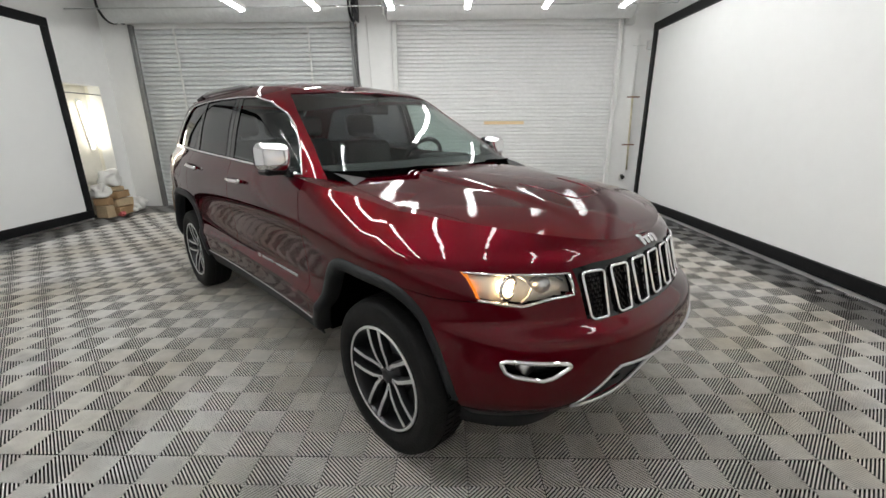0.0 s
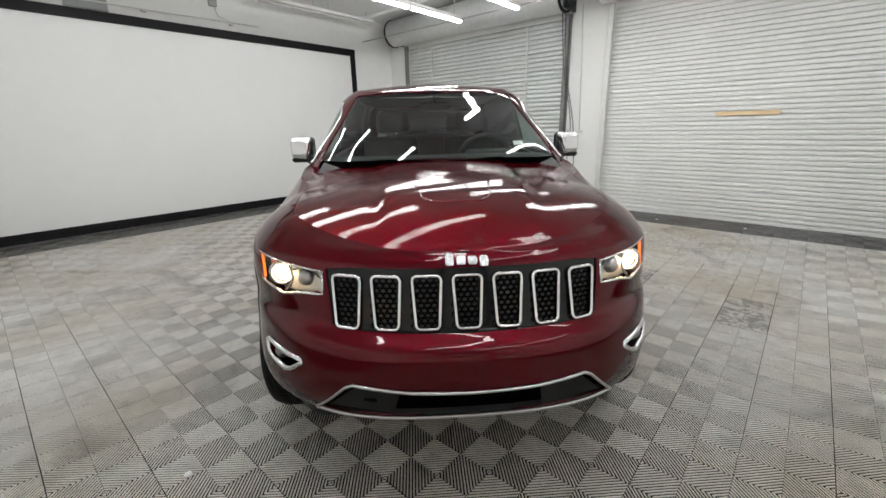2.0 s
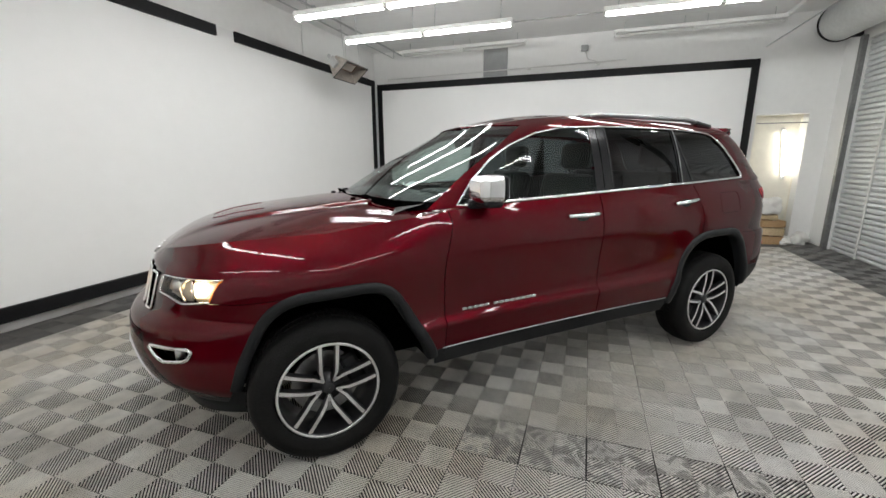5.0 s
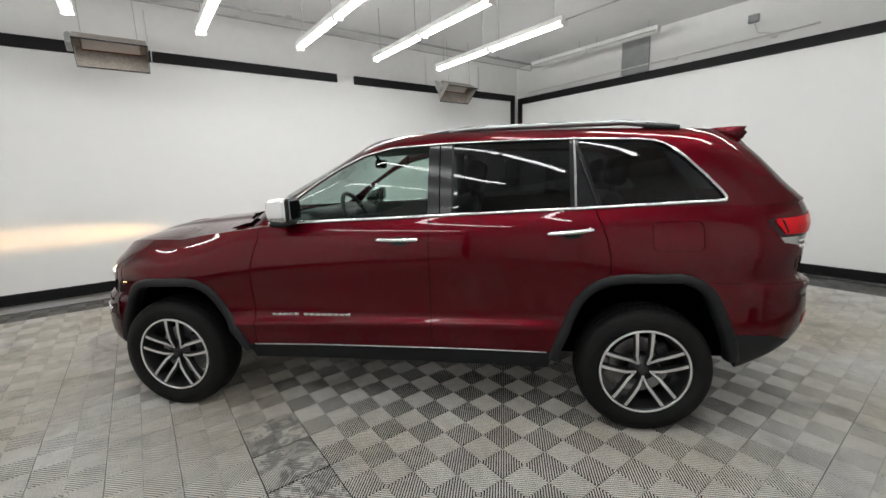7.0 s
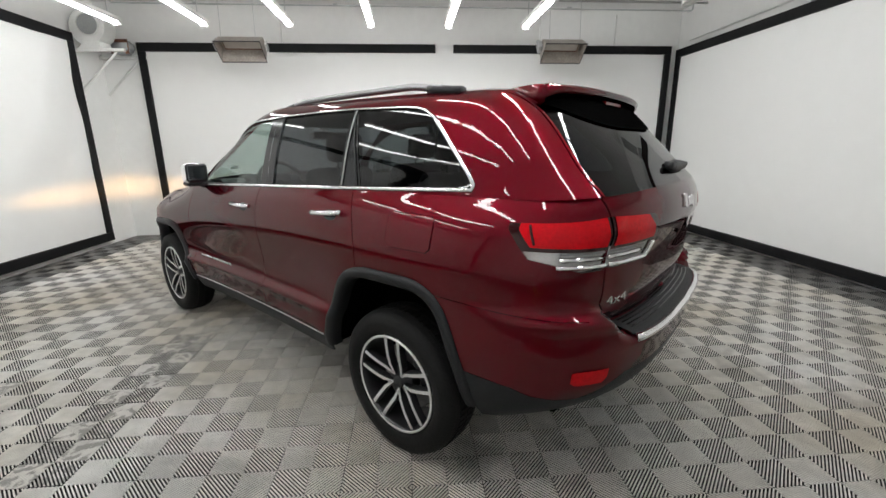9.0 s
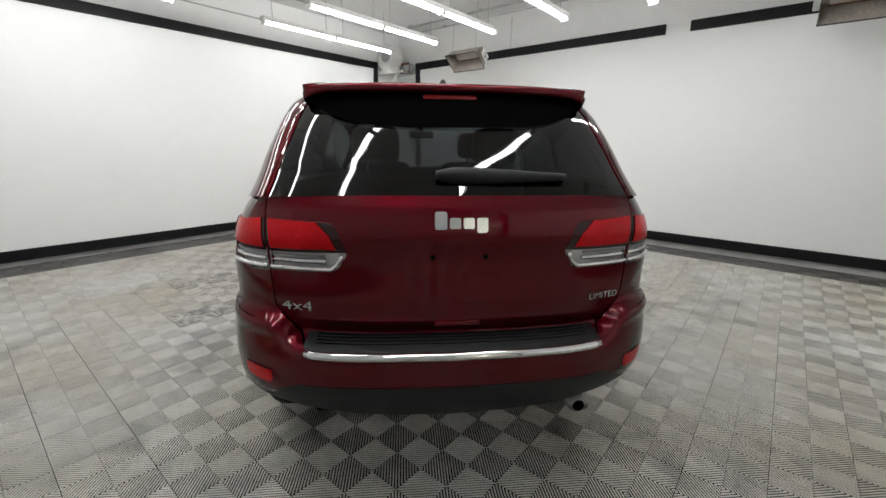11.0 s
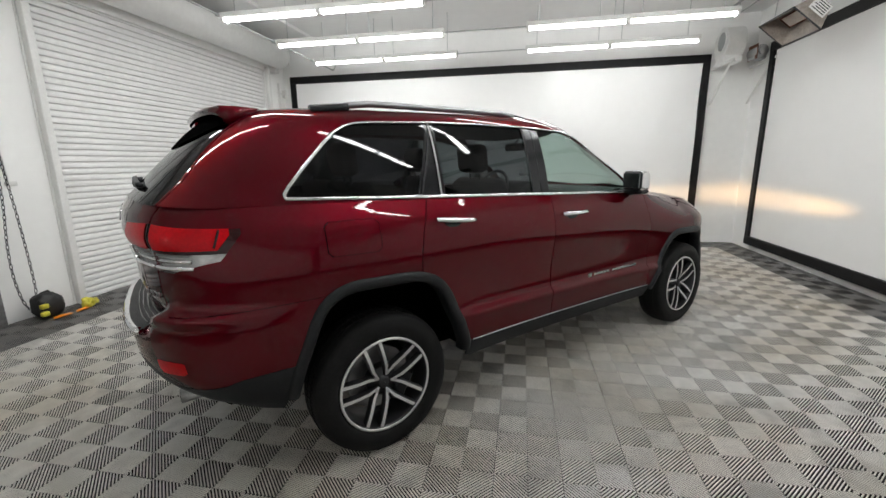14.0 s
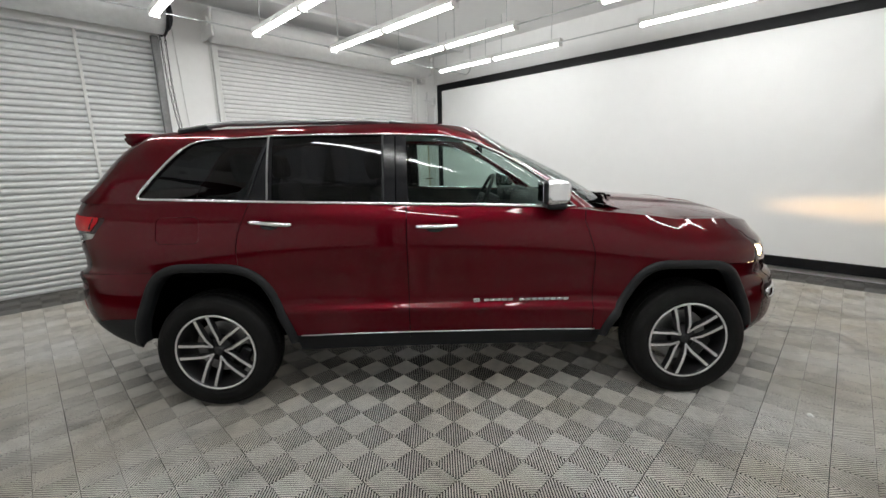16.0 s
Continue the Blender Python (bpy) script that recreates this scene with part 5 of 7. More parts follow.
        for i, (x, z) in enumerate(path):
            a, b = Vector(path[max(0, i - 1)]), Vector(path[min(len(path) - 1, i + 1)])
            t = (b - a).normalized()
            out = Vector((-t.y, t.x))
            if out.dot(Vector((x - ax, z - 0.3))) < 0:
                out = -out
            y = max(side_y(x + out.x * 0.03, z + out.y * 0.03), 0.78)
            row = []
            for o, dy in ((0.012, -0.014), (0.010, 0.008), (0.000, 0.017), (-0.024, 0.019), (-0.040, 0.010), (-0.045, -0.02), (-0.045, -0.06)):
                row.append(bm.verts.new((x + out.x * o, y + dy, z + out.y * o)))
            rows.append(row)
        for r, s in zip(rows[:-1], rows[1:]):
            for j in range(6):
                bm.faces.new((r[j], s[j], s[j + 1], r[j + 1]))
        if ax > 0:
            bmesh.ops.reverse_faces(bm, faces=bm.faces)
        pair("wheel_arch_trim", bm, CLAD, "grey-black plastic arch moulding")

    # air dam under the bumper, deepest ahead of the wheels
    bm, rows = bmesh.new(), []
    for i in range(61):
        q = radians(-72 + 144 * i / 60)
        c, sn = math.cos(q), math.sin(q)
        x, y = XF + (2.202 - XF) * c ** (2 / 2.7), math.copysign(0.832 * abs(sn) ** (2 / 2.7), sn)
        e = max(0.0, min(1.0, (abs(y) - 0.40) / 0.25))
        drop = 0.012 + 0.072 * e * e * (3 - 2 * e)
        rows.append([bm.verts.new((x * k, y * k, z)) for k, z in ((0.992, 0.385), (0.996, 0.362), (0.990, 0.362 - drop), (0.965, 0.362 - drop), (0.955, 0.38))])
    for a, b in zip(rows[:-1], rows[1:]):
        for j in range(4):
            bm.faces.new((a[j], a[j + 1], b[j + 1], b[j]))
    bmesh.ops.recalc_face_normals(bm, faces=bm.faces)
    part("air_dam", bm, CLAD, root, "grey-black plastic air dam", True)

    # --- bonnet ---
    hood_mid = table([(0.95, 1.222), (1.05, 1.219), (1.2, 1.210), (1.5, 1.185), (1.8, 1.147), (2.0, 1.098), (2.08, 1.061), (2.13, 1.031), (2.155, 1.014), (2.168, 1.001), (2.3, 1.0)])

    def hood_rise(x, y, w, ze):
        k = abs(y) / max(w, 1e-6)
        mid = smooth_table(hood_mid, x, 0.03)
        base = ze + (mid - ze) * (1 - k ** 2.3)
        half = 0.30 + 0.06 * (2.2 - x)
        ridge = 1 / (1 + math.exp((abs(y) - half) / 0.014))
        fade = max(0.0, min(1.0, (2.14 - x) / 0.35))
        return base + 0.016 * ridge * fade
    edge = [v for v in top_ring if v.x > 0.955]
    hood = cap_rows(edge, hood_rise, 60)
    groove(hood, [(2.4, 0.60), (2.0, 0.640), (1.8, 0.675), (1.4, 0.725), (0.9, 0.745)], (0, 1), lambda c: True, 0.004)
    hoods = islands(hood)
    hoods.sort(key=lambda g: -len(g))
    lid = panel("bonnet", both_halves(sheet_from(hoods[0])), RED_WET, root, "bonnet with fine droplets on the paint")
    if len(hoods) > 1:
        pair("fender_top", sheet_from([f for g in hoods[1:] for f in g]), RED, shell=True)
    hood_tree = BVHTree.FromPolygons([v.co.copy() for v in lid.data.vertices], [tuple(p.vertices) for p in lid.data.polygons])

    def hood_z(x, y):
        r = hood_tree.ray_cast(Vector((x, y, 2)), Vector((0, 0, -1)))
        return r[0].z if r[0] is not None else 1.18
    # raised outline of the scoop at the front of the bonnet
    line = [(1.64, -0.17), (1.86, -0.14), (1.905, -0.10), (1.91, 0.0), (1.905, 0.10), (1.86, 0.14), (1.64, 0.17)]
    pts = []
    for (x0, y0), (x1, y1) in zip(line[:-1], line[1:]):
        pts += [(x0 + (x1 - x0) * i / 6, y0 + (y1 - y0) * i / 6) for i in range(6)]
    pts.append(line[-1])
    part("bonnet_crease", tube([(x, y, hood_z(x, y) - 0.002) for x, y in pts], 0.006, 6), RED, root, "", True)
    for y in (-0.30, 0.28):
        bm = bmesh.new()
        add_box(bm, (1.135, y - 0.014, hood_z(1.15, y) - 0.003), (1.165, y + 0.014, hood_z(1.15, y) + 0.009), 0.004)
        part("washer_jet", bm, MATT_BLACK, root)

    # --- cabin ---
    cab, roof_ring = cabin_half()
    cab_whole = both_halves(cab)
    bmesh.ops.triangulate(cab_whole, faces=cab_whole.faces)
    ctree = BVHTree.FromBMesh(cab_whole)

    def cab_y(x, z):
        r = ctree.ray_cast(Vector((x, 2, z)), Vector((0, -1, 0)))[0]
        return r.y if r is not None and r.y > 0 else 0.6

    def cab_rear_x(y, z):
        r = ctree.ray_cast(Vector((-4, y, z)), Vector((1, 0, 0)))[0]
        return r.x if r is not None else -2.2

    def cab_front_x(y, z):
        r = ctree.ray_cast(Vector((4, y, z)), Vector((-1, 0, 0)))[0]
        return r.x if r is not None else 0.8
    DLO = [(0.735, 1.213), (0.60, 1.345), (0.45, 1.452), (0.31, 1.532), (0.14, 1.602), (-0.03, 1.638), (-0.33, 1.652), (-0.72, 1.657), (-1.05, 1.654), (-1.40, 1.641), (-1.48, 1.633), (-1.535, 1.617), (-1.585, 1.588), (-1.645, 1.536), (-1.74, 1.440), (-1.82, 1.353), (-1.842, 1.322), (-1.838, 1.303)]
    flank = lambda c: c.y > 0.5 and c.x > -2.05
    windows = punch(cab, DLO, SIDE, flank)
    # glass behind the pillars' line
    def window_part(x0, skew0, x1, skew1):
        bm = windows.copy()
        for xx, sgn, skew in ((x0, 1, skew0), (x1, -1, skew1)):
            if xx is None:
                continue
            no = Vector((sgn * 1.0, 0, sgn * skew))
            bmesh.ops.bisect_plane(bm, geom=bm.verts[:] + bm.edges[:] + bm.faces[:], plane_co=(xx, 0, 1.25), plane_no=no, clear_outer=True, dist=1e-6)
        return bm
    glass = sunk(window_part(None, 0, -0.285, 0.02), 0.009)
    pair("front_side_window", glass, GLASS, "lightly tinted side window", parent=parts.get("front_door"))
    pair("rear_side_window", sunk(window_part(-0.375, 0.0, -1.07, 0.0), 0.009), PRIVACY, "dark tinted side window", parent=parts.get("rear_door"))
    pair("quarter_window", sunk(window_part(-1.205, -0.34, None, 0), 0.007), PRIVACY, "dark tinted fixed window", parent=parts.get("quarter_panel"))
    pair("centre_pillar", sunk(window_part(-0.250, 0.02, -0.319, 0.0), 0.004), PILLAR_BLACK, "gloss black door pillar")
    pair("centre_pillar", sunk(window_part(-0.325, 0.0, -0.392, 0.0), 0.003), PILLAR_BLACK, "gloss black door pillar")
    pair("pillar_seal", sunk(window_part(-0.3175, 0.0, -0.3265, 0.0), 0.006), MATT_BLACK, "black rubber seal")
    pair("window_channel", sunk(window_part(-0.390, 0.0, -0.402, 0.0), 0.001), CLAD, "black window channel")
    pair("rear_pillar", sunk(window_part(-1.045, 0.0, -1.222, -0.34), 0.0045), PILLAR_BLACK, "gloss black door pillar")
    pair("window_channel", sunk(window_part(-1.066, 0.0, -1.078, 0.0), -0.001), GUIDE, "grey edge of the rear door frame")
    pair("window_channel", sunk(window_part(-1.196, -0.34, -1.205, -0.34), 0.0), CLAD, "black edge of the fixed window")
    # bright surround of the side windows
    ring = []
    n = len(DLO)
    for i in range(n):
        a, b = DLO[i], DLO[(i + 1) % n]
        k = max(2, int(math.hypot(b[0] - a[0], b[1] - a[1]) / 0.04))
        ring += [(a[0] + (b[0] - a[0]) * j / k, a[1] + (b[1] - a[1]) * j / k) for j in range(k)]
    pts = [(x, cab_y(x, z) + 0.003, z) for x, z in ring]
    pair("window_surround", tube(pts, 0.0056, 6, True, up=(0, 1, 0)), CHROME, "chrome strip round the side windows")
    low = DLO[12:] + [DLO[0]]
    pts = []
    for a, b in zip(low[:-1], low[1:]):
        k = max(2, int(math.hypot(b[0] - a[0], b[1] - a[1]) / 0.04))
        pts += [(a[0] + (b[0] - a[0]) * j / k, a[1] + (b[1] - a[1]) * j / k) for j in range(k)]
    pair("belt_strip", tube([(x, cab_y(x, z) + 0.004, z) for x, z in pts], 0.0098, 6, up=(0, 1, 0)), CHROME, "wider chrome strip along the sill of the windows")
    # windscreen
    WS = [(-0.01, 1.18), (0.765, 1.18), (0.742, 1.26), (0.585, 1.640), (0.572, 1.657), (-0.01, 1.690)]
    ahead = lambda c: c.x > 0.02
    shield = punch(cab, WS, FRONT, ahead)
    border = dup_below(shield, 1.232)
    ws = part("windscreen", both_halves(offset_sheet(shield, -0.004)), SHIELD, root, "clear windscreen", True)
    part("border", both_halves(offset_sheet(border, -0.0025)), MATT_BLACK, ws, "black printed border along the lower edge", True)
    # rear window
    RW = [(-0.01, 1.290), (0.651, 1.290), (0.624, 1.42), (0.568, 1.625), (-0.01, 1.64)]
    behind = lambda c: c.x < -1.7
    hatch = punch(cab, RW, FRONT, behind)
    part("rear_window", both_halves(offset_sheet(hatch, -0.004)), PRIVACY, parts.get("tailgate", root), "dark tinted rear window", True)
    groove(cab, [(0.662, 1.28), (0.640, 1.40), (0.585, 1.60), (0.570, 1.72)], FRONT, behind, 0.005)
    pieces = islands(cab)
    pieces.sort(key=lambda g: -len(g))
    gate_top = [f for g in pieces for f in g if f.calc_center_median().x < -1.9 and abs(f.calc_center_median().y) < 0.66 and g is not pieces[0]]
    panel("cabin_frame", both_halves(sheet_from(pieces[0])), RED, root)
    if gate_top:
        panel("tailgate_top", both_halves(sheet_from(gate_top)), RED, parts.get("tailgate", root))
    gone = set(gate_top)
    for g in pieces[1:]:
        g = [f for f in g if f not in gone]
        if g:
            pair("pillar_cover", sheet_from(g), RED, shell=True)

    def roof_rise(x, y, w, ze):
        return ze + 0.050 * (1 - (abs(y) / max(w, 1e-6)) ** 2.2) * min(1, max(0.25, (0.35 - x) / 0.5)) * min(1, max(0.4, (x + 2.2) / 0.5))
    roof = cap_rows(roof_ring, roof_rise, 14)
    part("roof", both_halves(roof), RED, root, "", True)
    rtree = BVHTree.FromPolygons([v.co.copy() for v in root.children[-1].data.vertices], [tuple(p.vertices) for p in root.children[-1].data.polygons])

    def roof_z(x, y):
        r = rtree.ray_cast(Vector((x, y, 3)), Vector((0, 0, -1)))[0]
        return r.z if r is not None else 1.69
    # headliner
    bm = both_halves(offset_sheet(cap_rows([v for v in roof_ring], lambda x, y, w, z: roof_rise(x, y, w, z) - 0.04, 6), 0))
    part("headliner", bm, LINER, root, "grey cloth headliner", True)

    # roof rails
    bm = bmesh.new()
    pts = [(-0.18 - 1.47 * i / 40, 0.615, 0) for i in range(41)]
    pts = [(x, y - 0.015 * abs(2 * i / 40 - 1), roof_z(x, y - 0.02) + 0.012 + 0.036 * min(1, 5.0 * min(i, 40 - i) / 40)) for i, (x, y, z) in enumerate(pts)]
    pair("roof_rail", tube(pts[3:-3], 0.0165, 8, False, 1.3), RAIL, "satin grey roof rail")
    for k in (0, 1):
        seg = pts[:6] if k == 0 else pts[-6:]
        pair("rail_foot", tube([(x, y, z - 0.008) for x, y, z in seg], 0.022, 8, False, 1.25), CLAD, "dark grey rail foot")
    # aerial fin
    bm = bmesh.new()
    add_box(bm, (-0.095, -0.026, 0), (0.095, 0.026, 0.07), 0.012, segments=2)
    for v in bm.verts:
        k = v.co.z / 0.07
        v.co.y *= 1 - 0.6 * k
        v.co.x = v.co.x * (1 - 0.45 * k) - 0.03 * k
    bmesh.ops.translate(bm, vec=(-1.72, 0, roof_z(-1.72, 0) - 0.004), verts=bm.verts)
    part("aerial_fin", bm, CLAD, root, "dark aerial fin", True)

    # spoiler: an airfoil with turned-down ends over the rear window
    bm = bmesh.new()
    rows = []
    for i in range(41):
        u = -1 + 2 * i / 40
        y = 0.566 * u
        a = abs(u)
        back = -2.100 + 0.075 * a ** 3
        fwd = -1.86
        zt = roof_z(-1.90, y * 0.95) + 0.004
        drop = 0.018 * max(0, (a - 0.86) / 0.14) ** 1.5
        zb = zt - 0.020 - 0.008 * a ** 4
        rows.append([bm.verts.new(p) for p in ((fwd, y * 0.98, zt - 0.002), (-1.96, y * 0.99, zt + 0.006 - drop * 0.2), (-2.02, y, zt + 0.008 - drop * 0.5), (back + 0.015, y, zb + 0.026 - drop), (back, y, zb + 0.012 - drop), (back + 0.012, y, zb - 0.006 - drop), (-2.01, y * 0.99, zt - 0.055 - drop * 0.6), (-1.97, y * 0.97, zt - 0.085), (-1.92, y * 0.96, zt - 0.05))])
    for a, b in zip(rows[:-1], rows[1:]):
        for j in range(9):
            bm.faces.new((a[j], b[j], b[(j + 1) % 9], a[(j + 1) % 9]))
    bm.faces.new(rows[0])
    bm.faces.new(rows[-1][::-1])
    bmesh.ops.recalc_face_normals(bm, faces=bm.faces)
    sp = part("spoiler", bm, RED, parts.get("tailgate", root), "roof spoiler over the rear window", True)
    sp.data.materials.append(MATT_BLACK)
    sp.data.polygons.foreach_set("material_index", [1 if i < 360 and i % 9 in (5, 6, 7) else 0 for i in range(len(sp.data.polygons))])
    bm = bmesh.new()
    rows = []
    for i in range(31):
        u = -1 + 2 * i / 30
        y, a = 0.55 * u, abs(u)
        zt = roof_z(-1.90, y) + 0.004
        rows.append([bm.verts.new(p) for p in ((-2.062 + 0.08 * a ** 3, y, zt - 0.034 - 0.02 * a ** 4), (cab_rear_x(y, zt - 0.085 + 0.04 * a ** 4) - 0.022, y, zt - 0.085 + 0.04 * a ** 4), (cab_rear_x(y, zt - 0.125 + 0.07 * a ** 4) - 0.012, y, zt - 0.125 + 0.07 * a ** 4), (cab_rear_x(y, zt - 0.16 + 0.10 * a ** 4) - 0.005, y, zt - 0.16 + 0.10 * a ** 4))])
    for a, b in zip(rows[:-1], rows[1:]):
        for j in range(3):
            bm.faces.new((a[j], b[j], b[j + 1], a[j + 1]))
    part("spoiler_underside", bm, MATT_BLACK, parts.get("tailgate", root), "gloss black underside of the spoiler", True)
    zt = roof_z(-1.9, 0)
    bm = bmesh.new()
    add_box(bm, (-2.082, -0.105, zt - 0.056), (-2.03, 0.105, zt - 0.030), 0.005)
    part("brake_light", bm, BRAKE, parts.get("tailgate", root), "unlit red third brake light")
    # rear wiper
    bm = bmesh.new()
    rows = []
    for i in range(17):
        u = i / 16
        y, z = 0.075 - 0.455 * u, 1.374 - 0.006 * u
        h = 0.033 * min(1, 4 * u + 0.45) * (1 - 0.66 * u ** 1.5)
        x = cab_rear_x(y, z)
        rows.append([bm.verts.new((x - 0.012 - q * 0.020, y, z + r * h)) for q, r in ((0, -1), (0.8, -0.8), (1, 0), (0.8, 0.7), (0, 0.9), (-0.4, 0))])
    for a, b in zip(rows[:-1], rows[1:]):
        for j in range(6):
            bm.faces.new((a[j], a[(j + 1) % 6], b[(j + 1) % 6], b[j]))
    bm.faces.new(rows[0])
    bm.faces.new(rows[-1])
    add_cyl(bm, (cab_rear_x(0.02, 1.376) + 0.01, 0.02, 1.376), (cab_rear_x(0.02, 1.376) - 0.03, 0.02, 1.376), 0.018)
    bmesh.ops.recalc_face_normals(bm, faces=bm.faces)
    part("rear_wiper", bm, CLAD, parts.get("tailgate", root), "black rear wiper at rest", True)

    # --- front end ---
    bmesh.ops.recalc_face_normals(grille, faces=grille.faces)
    part("grille_panel", both_halves(offset_sheet(oriented(grille, 1), -0.006)), GLOSS_BLACK, root, "gloss black grille surround", True)
    for k in range(-3, 4):
        yc = 0.1385 * k
        zlo, zhi = 0.763 - 0.0005 * k * k, 0.936 - 0.0007 * k * k
        hw_t, hw_b = 0.0490, 0.0405
        outl = []
        for cx, cz, a0 in ((1, 1, 0), (-1, 1, 90), (-1, -1, 180), (1, -1, 270)):
            r = 0.016
            for i in range(5):
                a = math.radians(a0 + 90 * i / 4)
                hw = hw_t if cz > 0 else hw_b
                outl.append((yc + cx * (hw - r) + r * math.cos(a), (zhi - r if cz > 0 else zlo + r) + r * math.sin(a)))
        pts = [(front_x(y, z) + 0.004, y, z) for y, z in outl]
        slot = part("grille_slot", tube(pts, 0.0066, 6, True, up=(1, 0, 0)), CHROME, root, "chrome ring round a black mesh opening", True)
        bm = bmesh.new()
        z = zlo + 0.008
        row = 0
        while z < zhi - 0.004:
            y = yc - hw_t + 0.004 + (row % 2) * 0.0115
            while y < yc + hw_t - 0.003:
                fx = front_x(y, z) - 0.004
                add_tube(bm, [(fx, y + 0.0115 * math.cos(math.radians(60 * a)), z + 0.0095 * math.sin(math.radians(60 * a))) for a in range(6)], 0.0022, 4, True, up=(1, 0, 0))
                y += 0.023
            z += 0.0165
            row += 1
        part("mesh", bm, MATT_BLACK, slot, "black honeycomb mesh", False)
    # badges as plain bright shapes
    def bars(name, spans, z0, z1, x_of, depth, parent, label, sgn):
        bm = bmesh.new()
        for y0, y1, lo, hi in spans:
            c = 0.005
            za, zb = z0 + (z1 - z0) * lo, z0 + (z1 - z0) * hi
            outl = [(y0 + c, za), (y1 - c, za), (y1, za + c), (y1, zb - c), (y1 - c, zb), (y0 + c, zb), (y0, zb - c), (y0, za + c)]
            near_face = [bm.verts.new((x_of(y, z) + sgn * depth, y, z)) for y, z in outl]
            back_face = [bm.verts.new((x_of(y, z) - sgn * 0.006, y, z)) for y, z in outl]
            bm.faces.new(near_face)
            for q in range(8):
                bm.faces.new((near_face[q], near_face[(q + 1) % 8], back_face[(q + 1) % 8], back_face[q]))
        bmesh.ops.recalc_face_normals(bm, faces=bm.faces)
        part(name, bm, BADGE, parent, label)
    lx = lambda y, z: front_x(y, z) if z < 1.001 else max(hood_front_x(hood_tree, y, z), 2.12)
    bars("badge", [(-0.072, -0.044, 0.0, 1.0), (-0.034, -0.003, 0.05, 0.68), (0.005, 0.036, 0.05, 0.68), (0.045, 0.074, -0.15, 0.68)], 0.970, 1.006, lx, 0.012, root, "raised bright badge drawn as plain blocks", 1)
    bars("badge", [(0.045, 0.085, 0.0, 1.0), (0.0, 0.037, 0.05, 0.66), (-0.045, -0.008, 0.05, 0.66), (-0.09, -0.053, -0.2, 0.66)], 1.205, 1.262, rear_x, 0.008, parts.get("tailgate", root), "raised bright badge drawn as plain blocks", -1)

    # headlights
    for sgn, mir in ((1, False), (-1, True)):
        def side_of(bm):
            return flipped(bm) if mir else bm
        lamp = part("headlight", side_of(offset_sheet(oriented(head.copy(), 1), -0.045)), REFLECTOR, root, "lit headlight with an amber corner", True)
        part("lens", side_of(offset_sheet(oriented(head.copy(), 1), 0.001)), LENS, lamp, "clear lens", True)
        cx = front_x(0.70, 0.888)
        bm = bmesh.new()
        bmesh.ops.create_uvsphere(bm, u_segments=20, v_segments=12, radius=0.030)
        bmesh.ops.translate(bm, vec=(cx - 0.045, 0.69, 0.888), verts=bm.verts)
        part("bulb", side_of(bm), BEAM, lamp, "glowing low-beam lamp", True)
        bm = bmesh.new()
        add_tube(bm, [(cx - 0.028, 0.69 + 0.042 * math.cos(a), 0.888 + 0.042 * math.sin(a)) for a in [2 * math.pi * i / 24 for i in range(24)]], 0.008, 6, True, up=(1, 0, 0))
        part("bezel", side_of(bm), CHROME, lamp, "chrome ring", True)
        cx2 = front_x(0.585, 0.90)
        bm = bmesh.new()
        bmesh.ops.create_uvsphere(bm, u_segments=16, v_segments=10, radius=0.034)
        bmesh.ops.translate(bm, vec=(cx2 - 0.045, 0.58, 0.893), verts=bm.verts)
        part("reflector", side_of(bm), SATIN, lamp, "silver high-beam bowl", True)
        bm = bmesh.new()
        pts = [(0.787, 0.857), (0.808, 0.947), (0.794, 0.945), (0.776, 0.855)]
        v0 = [bm.verts.new((front_x(y, z) - 0.010, y, z)) for y, z in pts]
        v1 = [bm.verts.new((front_x(y, z) - 0.03, y, z)) for y, z in pts]
        bm.faces.new(v0)
        for i in range(4):
            bm.faces.new((v0[i], v0[(i + 1) % 4], v1[(i + 1) % 4], v1[i]))
        bmesh.ops.recalc_face_normals(bm, faces=bm.faces)
        part("corner_marker", side_of(bm), AMBER, lamp, "amber side marker")
        part("lamp_trim", side_of(tube([(front_x(y, z) - 0.004, y, z) for y, z in [(0.508, 0.928), (0.505, 0.895)] + [(0.505 + 0.280 * i / 16, float(np.interp(0.505 + 0.280 * i / 16, [0.50, 0.60, 0.675, 0.785], [0.857, 0.849, 0.828, 0.852]))) for i in range(17)]], 0.006, 6)), CHROME, lamp, "chrome lower edge", True)
        part("lamp_trim", side_of(tube([(front_x(y, z) - 0.003, y, z) for y, z in [(0.508 + 0.296 * i / 14, 0.933 + 0.015 * i / 14) for i in range(15)]], 0.004, 6)), CHROME, lamp, "chrome upper edge", True)
        part("divider", side_of(tube([(front_x(y, z) - 0.022, y, z) for y, z in ((0.665, 0.938), (0.640, 0.915), (0.632, 0.888), (0.645, 0.858), (0.668, 0.838))], 0.005, 6)), SATIN, lamp, "silver divider between the bowls", True)
        part("divider", side_of(tube([(front_x(y, z) - 0.024, y, z) for y, z in ((0.520, 0.905), (0.545, 0.925), (0.60, 0.930), (0.632, 0.915))], 0.0045, 6)), GUIDE, lamp, "black divider between the bowls", True)
        # fog lamp
        fl = part("fog_lamp", side_of(offset_sheet(oriented(fog.copy(), 1), -0.04)), GLOSS_BLACK, root, "fog lamp in a chrome surround", True)
        pts = []
        for a, b in zip(FOG, FOG[1:] + FOG[:1]):
            pts += [(a[0] + (b[0] - a[0]) * i / 6, a[1] + (b[1] - a[1]) * i / 6) for i in range(6)]
